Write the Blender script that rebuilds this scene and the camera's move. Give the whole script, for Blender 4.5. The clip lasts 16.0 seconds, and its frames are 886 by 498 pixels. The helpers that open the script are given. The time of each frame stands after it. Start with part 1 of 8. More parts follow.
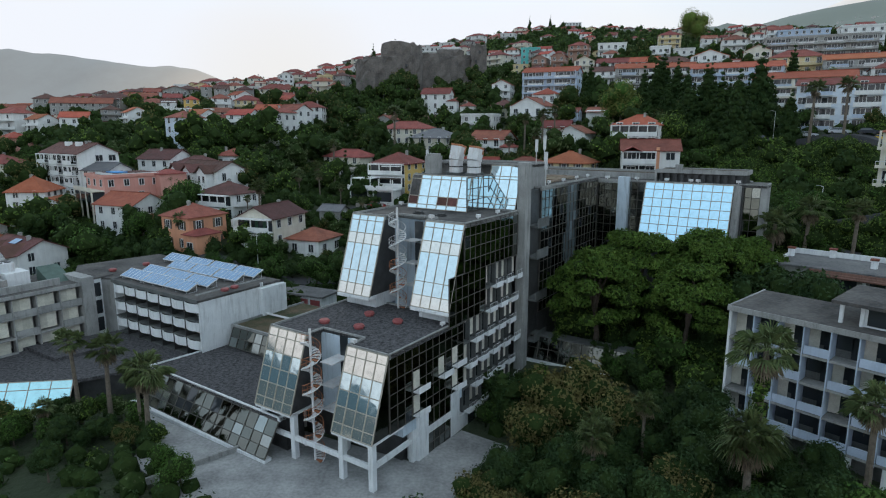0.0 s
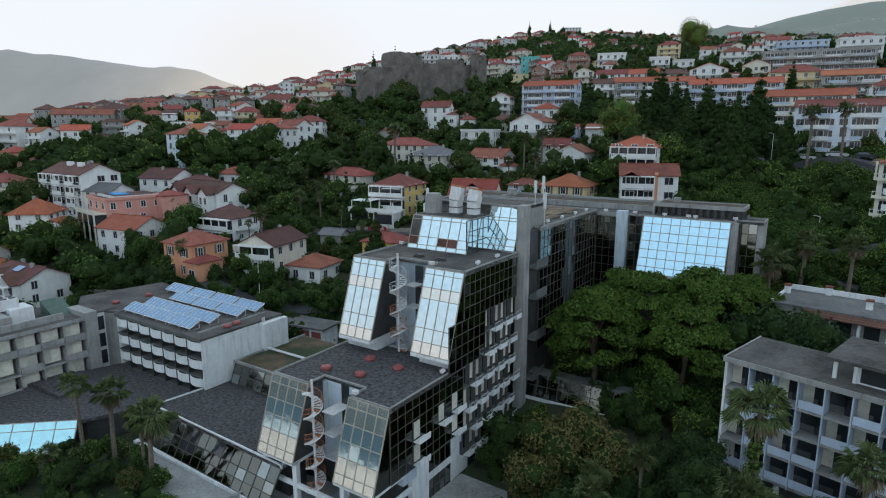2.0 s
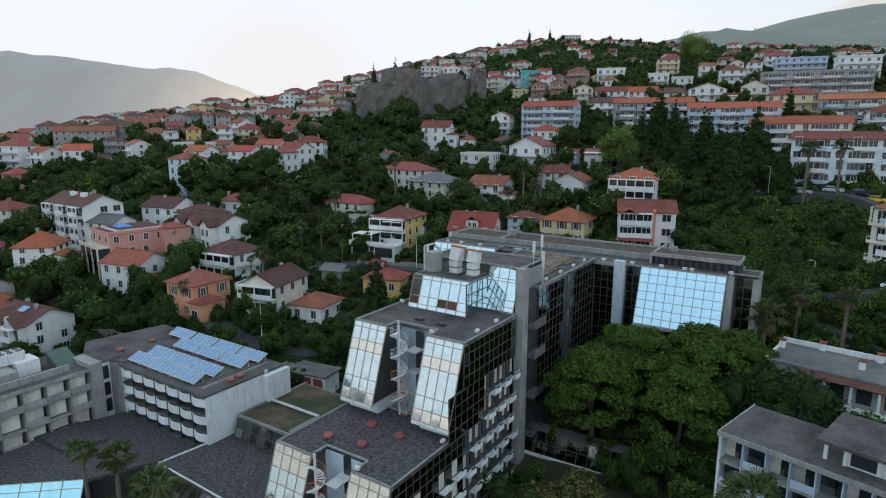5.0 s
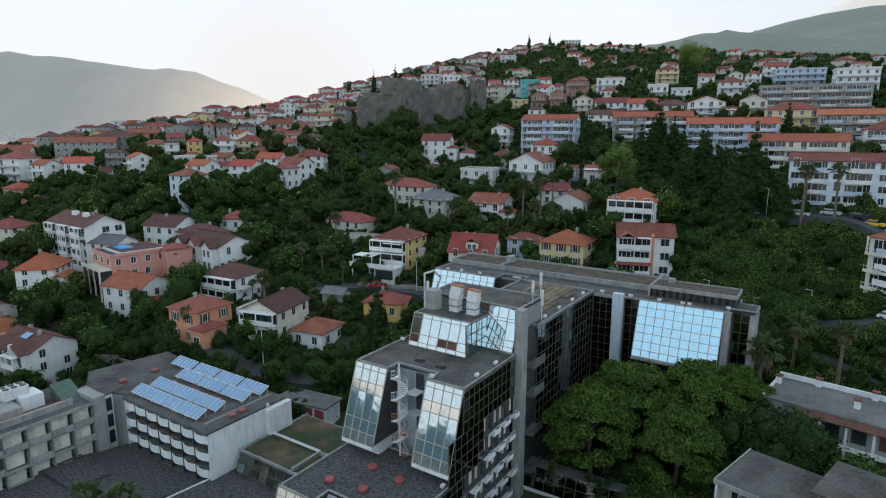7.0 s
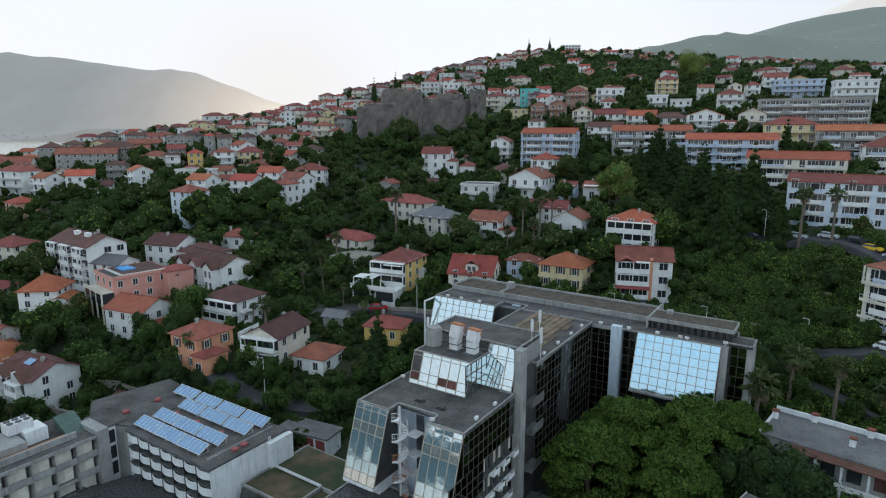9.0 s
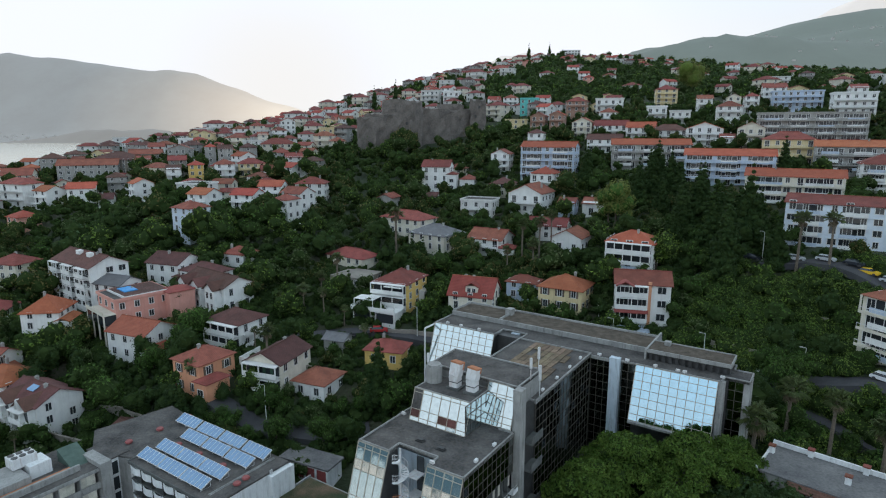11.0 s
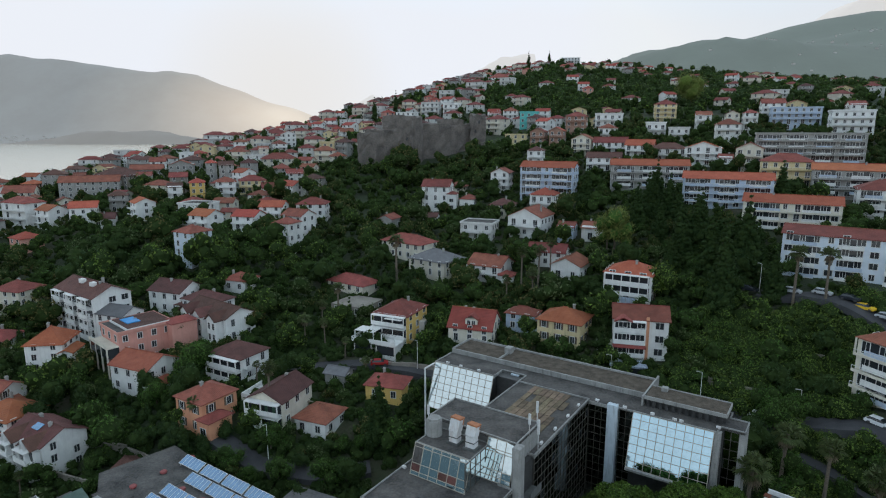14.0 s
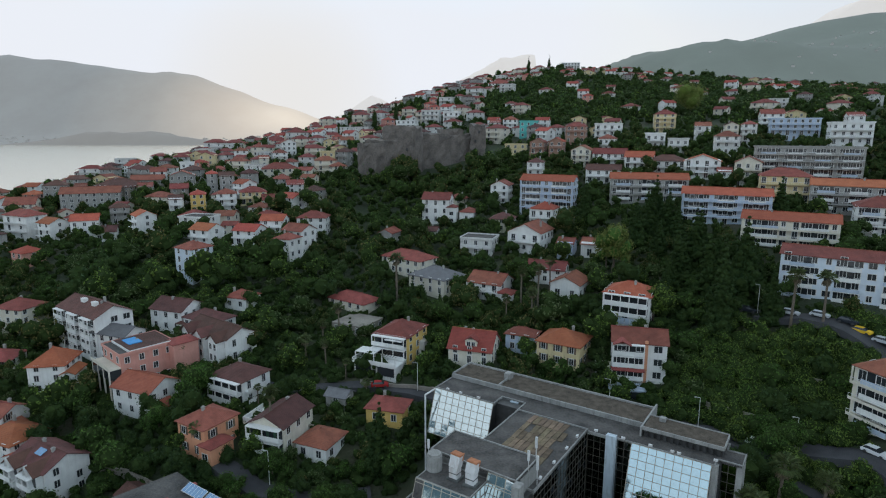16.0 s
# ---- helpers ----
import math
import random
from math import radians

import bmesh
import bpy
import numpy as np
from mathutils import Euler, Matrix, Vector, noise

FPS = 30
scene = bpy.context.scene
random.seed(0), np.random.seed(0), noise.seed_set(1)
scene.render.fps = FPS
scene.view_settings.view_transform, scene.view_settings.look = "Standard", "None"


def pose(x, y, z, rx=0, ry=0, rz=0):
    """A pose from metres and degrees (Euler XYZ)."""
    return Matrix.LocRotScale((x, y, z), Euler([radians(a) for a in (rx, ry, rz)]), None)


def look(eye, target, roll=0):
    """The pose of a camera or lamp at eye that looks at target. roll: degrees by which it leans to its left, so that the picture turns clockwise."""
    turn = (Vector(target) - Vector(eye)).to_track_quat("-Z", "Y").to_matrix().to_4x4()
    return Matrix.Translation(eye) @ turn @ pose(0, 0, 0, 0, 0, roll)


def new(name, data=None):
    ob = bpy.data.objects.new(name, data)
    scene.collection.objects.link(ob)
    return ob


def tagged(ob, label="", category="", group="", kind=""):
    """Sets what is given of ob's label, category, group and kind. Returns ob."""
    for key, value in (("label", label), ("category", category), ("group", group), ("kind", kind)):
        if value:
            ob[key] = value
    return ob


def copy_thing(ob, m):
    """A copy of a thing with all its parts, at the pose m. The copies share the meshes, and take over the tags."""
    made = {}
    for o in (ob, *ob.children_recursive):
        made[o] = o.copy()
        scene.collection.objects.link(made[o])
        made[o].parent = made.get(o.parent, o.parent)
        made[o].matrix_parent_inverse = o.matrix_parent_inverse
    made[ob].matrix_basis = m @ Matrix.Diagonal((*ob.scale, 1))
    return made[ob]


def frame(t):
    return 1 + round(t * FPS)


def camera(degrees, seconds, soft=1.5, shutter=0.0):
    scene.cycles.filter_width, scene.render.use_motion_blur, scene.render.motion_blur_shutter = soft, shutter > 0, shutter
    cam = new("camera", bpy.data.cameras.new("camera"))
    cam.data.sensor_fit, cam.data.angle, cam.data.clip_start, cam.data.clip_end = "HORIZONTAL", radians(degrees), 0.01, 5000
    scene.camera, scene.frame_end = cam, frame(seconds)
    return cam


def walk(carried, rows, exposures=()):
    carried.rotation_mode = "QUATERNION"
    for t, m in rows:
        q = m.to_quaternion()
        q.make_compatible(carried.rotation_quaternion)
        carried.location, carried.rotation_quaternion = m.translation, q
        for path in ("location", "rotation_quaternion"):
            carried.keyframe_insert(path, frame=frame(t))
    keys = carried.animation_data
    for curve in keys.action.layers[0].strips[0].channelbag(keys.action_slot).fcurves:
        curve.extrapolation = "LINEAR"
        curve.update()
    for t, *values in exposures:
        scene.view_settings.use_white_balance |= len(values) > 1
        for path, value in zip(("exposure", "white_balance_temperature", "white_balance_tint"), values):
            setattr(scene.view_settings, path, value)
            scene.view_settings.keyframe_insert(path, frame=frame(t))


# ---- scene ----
# ---- camera: a drone that climbs almost straight up ----
cam = camera(73.0, 16.0, soft=1.15)
EYE, CLIMB, TILT, LEAN_FORWARD = 36.0, 43.0, -11.2, 1.65
CLIMBED = ((0, 0), (2, .1218), (4, .2448), (6.5, .3987), (9, .5533), (11.5, .71), (14, .8662), (16, .9926))
walk(cam, [(t, pose(0, CLIMB * k * math.sin(radians(LEAN_FORWARD)), EYE + CLIMB * k * math.cos(radians(LEAN_FORWARD)), 90 + TILT, 0, 0)) for t, k in CLIMBED],
     exposures=[(0, 0.36, 6200, 10), (4, 0.40, 6200, 10), (8, 0.42, 6200, 10), (11.5, 0.45, 6200, 10), (12.9, 0.44, 6200, 10), (13.8, 0.28, 6200, 10), (16, 0.26, 6200, 10)])

# ---- sky and sun: the sun stands just behind the far ridge ----
world = bpy.data.worlds.new("evening_sky")
scene.world = world
world.use_nodes = True
wn, wl = world.node_tree.nodes, world.node_tree.links
sky = wn.new("ShaderNodeTexSky")
sky.sky_type, sky.sun_disc = "NISHITA", False
SUN_ELEVATION, SUN_AZIMUTH = 9.0, -14.0
sky.sun_elevation, sky.sun_rotation = radians(SUN_ELEVATION), radians(SUN_AZIMUTH % 360)
sky.air_density, sky.dust_density, sky.ozone_density = 1.0, 2.5, 1.0
# a thin even veil of cloud over the clear sky takes the glare off
veil = wn.new("ShaderNodeMix")
veil.data_type, veil.clamp_result = "RGBA", False
veil.inputs[0].default_value = 0.88
place = wn.new("ShaderNodeTexCoord")
split = wn.new("ShaderNodeSeparateXYZ")
wl.new(place.outputs["Generated"], split.inputs[0])
# white near the rim, clearing to pale blue above
dome = wn.new("ShaderNodeValToRGB")
stops = dome.color_ramp.elements
stops[0].position, stops[0].color = 0.0, (0.44, 0.448, 0.466, 1)
stops[1].position, stops[1].color = 1.0, (0.18, 0.22, 0.255, 1)
for at, colour in ((0.17, (0.43, 0.444, 0.466, 1)), (0.31, (0.40, 0.49, 0.56, 1)), (0.55, (0.47, 0.60, 0.69, 1)), (0.72, (0.50, 0.61, 0.68, 1)), (0.83, (0.50, 0.53, 0.53, 1)), (0.88, (0.19, 0.235, 0.27, 1))):
    stops.new(at).color = colour
# a grey cloud deck overhead, ragged at its rim
ragged = wn.new("ShaderNodeTexNoise")
ragged.inputs["Scale"].default_value, ragged.inputs["Detail"].default_value = 3.5, 5.0
wl.new(place.outputs["Generated"], ragged.inputs["Vector"])
shift = wn.new("ShaderNodeMath")
shift.operation = "MULTIPLY_ADD"
shift.inputs[1].default_value = 0.12
wl.new(ragged.outputs[0], shift.inputs[0])
lower = wn.new("ShaderNodeMath")
lower.operation = "SUBTRACT"
lower.inputs[1].default_value = 0.06
wl.new(split.outputs["Z"], lower.inputs[0])
wl.new(lower.outputs[0], shift.inputs[2])
wl.new(shift.outputs[0], dome.inputs[0])
scaled = wn.new("ShaderNodeMix")
scaled.data_type, scaled.blend_type = "RGBA", "MULTIPLY"
scaled.inputs[0].default_value, scaled.inputs[7].default_value = 1.0, (10, 10, 10, 1)
wl.new(dome.outputs[0], scaled.inputs[6])
wl.new(scaled.outputs[2], veil.inputs[7])
least = wn.new("ShaderNodeMix")
least.data_type, least.blend_type = "RGBA", "DARKEN"
least.inputs[0].default_value = 1.0
least.inputs[7].default_value = (8.0, 7.4, 6.9, 1)
wl.new(sky.outputs[0], least.inputs[6])
wl.new(least.outputs[2], veil.inputs[6])
wn["Background"].inputs["Strength"].default_value = 0.15
# the aureole round the low sun
aim = wn.new("ShaderNodeVectorMath")
aim.operation = "DOT_PRODUCT"
wl.new(place.outputs["Generated"], aim.inputs[0])
aim.inputs[1].default_value = (-0.2504, 0.9675, 0.035)
halo = wn.new("ShaderNodeValToRGB")
h = halo.color_ramp.elements
h[0].position, h[0].color = 0.982, (0, 0, 0, 1)
h[1].position, h[1].color = 1.0, (0.9, 0.9, 0.9, 1)
wl.new(aim.outputs["Value"], halo.inputs[0])
glow = wn.new("ShaderNodeMix")
glow.data_type, glow.clamp_result = "RGBA", False
glow.inputs[7].default_value = (4.62, 4.42, 4.12, 1)
wl.new(halo.outputs[0], glow.inputs[0])
wl.new(veil.outputs[2], glow.inputs[6])
wl.new(glow.outputs[2], wn["Background"].inputs["Color"])

sun = new("sun", bpy.data.lights.new("sun", "SUN"))
sun.data.energy, sun.data.angle, sun.data.color = 0.4, radians(12), (1.0, 0.78, 0.55)
way_to_sun = Vector((math.sin(radians(SUN_AZIMUTH)) * math.cos(radians(SUN_ELEVATION)), math.cos(radians(SUN_AZIMUTH)) * math.cos(radians(SUN_ELEVATION)), math.sin(radians(SUN_ELEVATION))))
sun.matrix_basis = look((0, 0, 200), Vector((0, 0, 200)) - way_to_sun)
# ---- materials ----
def node(nt, kind, **inputs):
    n = nt.nodes.new(kind)
    for k, v in inputs.items():
        n.inputs[k.replace("_", " ")].default_value = v
    return n


def ramp(nt, fac, stops):
    r = nt.nodes.new("ShaderNodeValToRGB")
    nt.links.new(fac, r.inputs[0])
    e = r.color_ramp.elements
    while len(e) < len(stops):
        e.new(0.5)
    for i, (p, c) in enumerate(stops):
        e[i].position, e[i].color = p, (*c, 1)
    return r.outputs[0]


def surface(name, dark, light, rough=0.8, scale=1.0, fine=12.0, bump=0.3, metal=0.0, vary=0.0, stains=0.0, stain_colour=(0.05, 0.05, 0.045), ior=1.45, bump_scale=None, island=0.0, spec=0.5, depth=0.05, tinge=None):
    """A two-scale procedural surface: broad mottling between dark and light, fine grain, run-down stains, relief."""
    m = bpy.data.materials.new(name)
    m.use_nodes = True
    nt = m.node_tree
    b = nt.nodes["Principled BSDF"]
    tc = nt.nodes.new("ShaderNodeNewGeometry")
    big = node(nt, "ShaderNodeTexNoise", Scale=scale, Detail=5.0, Roughness=0.6)
    nt.links.new(tc.outputs["Position"], big.inputs["Vector"])
    small = node(nt, "ShaderNodeTexNoise", Scale=fine, Detail=3.0)
    nt.links.new(tc.outputs["Position"], small.inputs["Vector"])
    mix = node(nt, "ShaderNodeMath")
    mix.operation = "MULTIPLY_ADD"
    mix.inputs[1].default_value = 0.35
    nt.links.new(small.outputs[0], mix.inputs[0])
    sc = node(nt, "ShaderNodeMath")
    sc.operation = "MULTIPLY"
    sc.inputs[1].default_value = 0.65
    nt.links.new(big.outputs[0], sc.inputs[0])
    nt.links.new(sc.outputs[0], mix.inputs[2])
    col = ramp(nt, mix.outputs[0], [(0.34, dark), (0.66, light)])
    if stains:
        mp = nt.nodes.new("ShaderNodeMapping")
        mp.inputs["Scale"].default_value = (1.3, 1.3, 0.16)
        nt.links.new(tc.outputs["Position"], mp.inputs[0])
        st = node(nt, "ShaderNodeTexNoise", Scale=1.6, Detail=6.0, Roughness=0.7)
        nt.links.new(mp.outputs[0], st.inputs["Vector"])
        f = ramp(nt, st.outputs[0], [(0.5, (0, 0, 0)), (0.72, (stains,) * 3)])
        mm = nt.nodes.new("ShaderNodeMix")
        mm.data_type = "RGBA"
        nt.links.new(f, mm.inputs[0])
        nt.links.new(col, mm.inputs[6])
        mm.inputs[7].default_value = (*stain_colour, 1)
        col = mm.outputs[2]
    if tinge:
        far = node(nt, "ShaderNodeTexNoise", Scale=0.11, Detail=3.0, Roughness=0.7)
        nt.links.new(tc.outputs["Position"], far.inputs["Vector"])
        tm = nt.nodes.new("ShaderNodeMix")
        tm.data_type = "RGBA"
        nt.links.new(ramp(nt, far.outputs[0], [(0.45, (0, 0, 0)), (0.7, (0.25,) * 3)]), tm.inputs[0])
        nt.links.new(col, tm.inputs[6])
        tm.inputs[7].default_value = (*tinge, 1)
        col = tm.outputs[2]
    if vary or island:
        hs = nt.nodes.new("ShaderNodeHueSaturation")
        if island:
            src = tc.outputs["Random Per Island"]
        else:
            src = nt.nodes.new("ShaderNodeObjectInfo").outputs["Random"]
        amount = vary or island
        mr = nt.nodes.new("ShaderNodeMapRange")
        mr.inputs[3].default_value, mr.inputs[4].default_value = 1 - amount, 1 + amount
        nt.links.new(src, mr.inputs[0])
        nt.links.new(mr.outputs[0], hs.inputs["Value"])
        mh = nt.nodes.new("ShaderNodeMapRange")
        mh.inputs[3].default_value, mh.inputs[4].default_value = 0.5 - amount * 0.06, 0.5 + amount * 0.06
        mulr = node(nt, "ShaderNodeMath")
        mulr.operation = "FRACT"
        m7 = node(nt, "ShaderNodeMath")
        m7.operation = "MULTIPLY"
        m7.inputs[1].default_value = 7.31
        nt.links.new(src, m7.inputs[0])
        nt.links.new(m7.outputs[0], mulr.inputs[0])
        nt.links.new(mulr.outputs[0], mh.inputs[0])
        nt.links.new(mh.outputs[0], hs.inputs["Hue"])
        nt.links.new(col, hs.inputs["Color"])
        col = hs.outputs[0]
    nt.links.new(col, b.inputs["Base Color"])
    b.inputs["Roughness"].default_value, b.inputs["Metallic"].default_value, b.inputs["IOR"].default_value = rough, metal, ior
    b.inputs["Specular IOR Level"].default_value = spec
    if bump:
        bn = node(nt, "ShaderNodeBump", Strength=bump, Distance=depth)
        bt = small
        if bump_scale:
            bt = node(nt, "ShaderNodeTexNoise", Scale=bump_scale, Detail=4.0)
            nt.links.new(tc.outputs["Position"], bt.inputs["Vector"])
        nt.links.new(bt.outputs[0], bn.inputs["Height"])
        nt.links.new(bn.outputs[0], b.inputs["Normal"])
    return m


def tile_roof(name, dark, light, vary=0.22):
    """Clay tiles: rows across the slope and rolls down it, weathered in patches."""
    m = surface(name, dark, light, rough=0.85, scale=0.45, fine=6.0, bump=0.0, vary=vary, stains=0.35, stain_colour=(0.09, 0.055, 0.04))
    nt = m.node_tree
    b = nt.nodes["Principled BSDF"]
    tc = nt.nodes.new("ShaderNodeTexCoord")
    wave = node(nt, "ShaderNodeTexWave", Scale=1.25, Distortion=0.4)
    wave.bands_direction = "X"
    nt.links.new(tc.outputs["Object"], wave.inputs["Vector"])
    wave2 = node(nt, "ShaderNodeTexWave", Scale=0.9, Distortion=0.4)
    wave2.bands_direction = "Y"
    nt.links.new(tc.outputs["Object"], wave2.inputs["Vector"])
    add = node(nt, "ShaderNodeMath")
    nt.links.new(wave.outputs[1], add.inputs[0])
    nt.links.new(wave2.outputs[1], add.inputs[1])
    bn = node(nt, "ShaderNodeBump", Strength=0.5, Distance=0.08)
    nt.links.new(add.outputs[0], bn.inputs["Height"])
    nt.links.new(bn.outputs[0], b.inputs["Normal"])
    return m


def mirror_glass(name, tint, rough=0.03):
    """Coated facade glass, which mirrors its surroundings; each pane is a little wavy."""
    m = bpy.data.materials.new(name)
    m.use_nodes = True
    nt = m.node_tree
    b = nt.nodes["Principled BSDF"]
    tc = nt.nodes.new("ShaderNodeNewGeometry")
    dirt = node(nt, "ShaderNodeTexNoise", Scale=1.2, Detail=6.0, Roughness=0.65)
    nt.links.new(tc.outputs["Position"], dirt.inputs["Vector"])
    nt.links.new(ramp(nt, dirt.outputs[0], [(0.3, tuple(c * 0.88 for c in tint)), (0.62, tint)]), b.inputs["Base Color"])
    nt.links.new(ramp(nt, dirt.outputs[0], [(0.35, (rough + 0.05,) * 3), (0.6, (rough,) * 3)]), b.inputs["Roughness"])
    b.inputs["Metallic"].default_value = 1.0
    wav = node(nt, "ShaderNodeTexNoise", Scale=0.9, Detail=1.0)
    nt.links.new(tc.outputs["Position"], wav.inputs["Vector"])
    bn = node(nt, "ShaderNodeBump", Strength=0.05, Distance=0.12)
    nt.links.new(wav.outputs[0], bn.inputs["Height"])
    nt.links.new(bn.outputs[0], b.inputs["Normal"])
    return m


def dark_glass(name, colour, rough=0.06):
    m = bpy.data.materials.new(name)
    m.use_nodes = True
    b = m.node_tree.nodes["Principled BSDF"]
    b.inputs["Base Color"].default_value = (*colour, 1)
    b.inputs["Roughness"].default_value, b.inputs["IOR"].default_value = rough, 1.6
    return m


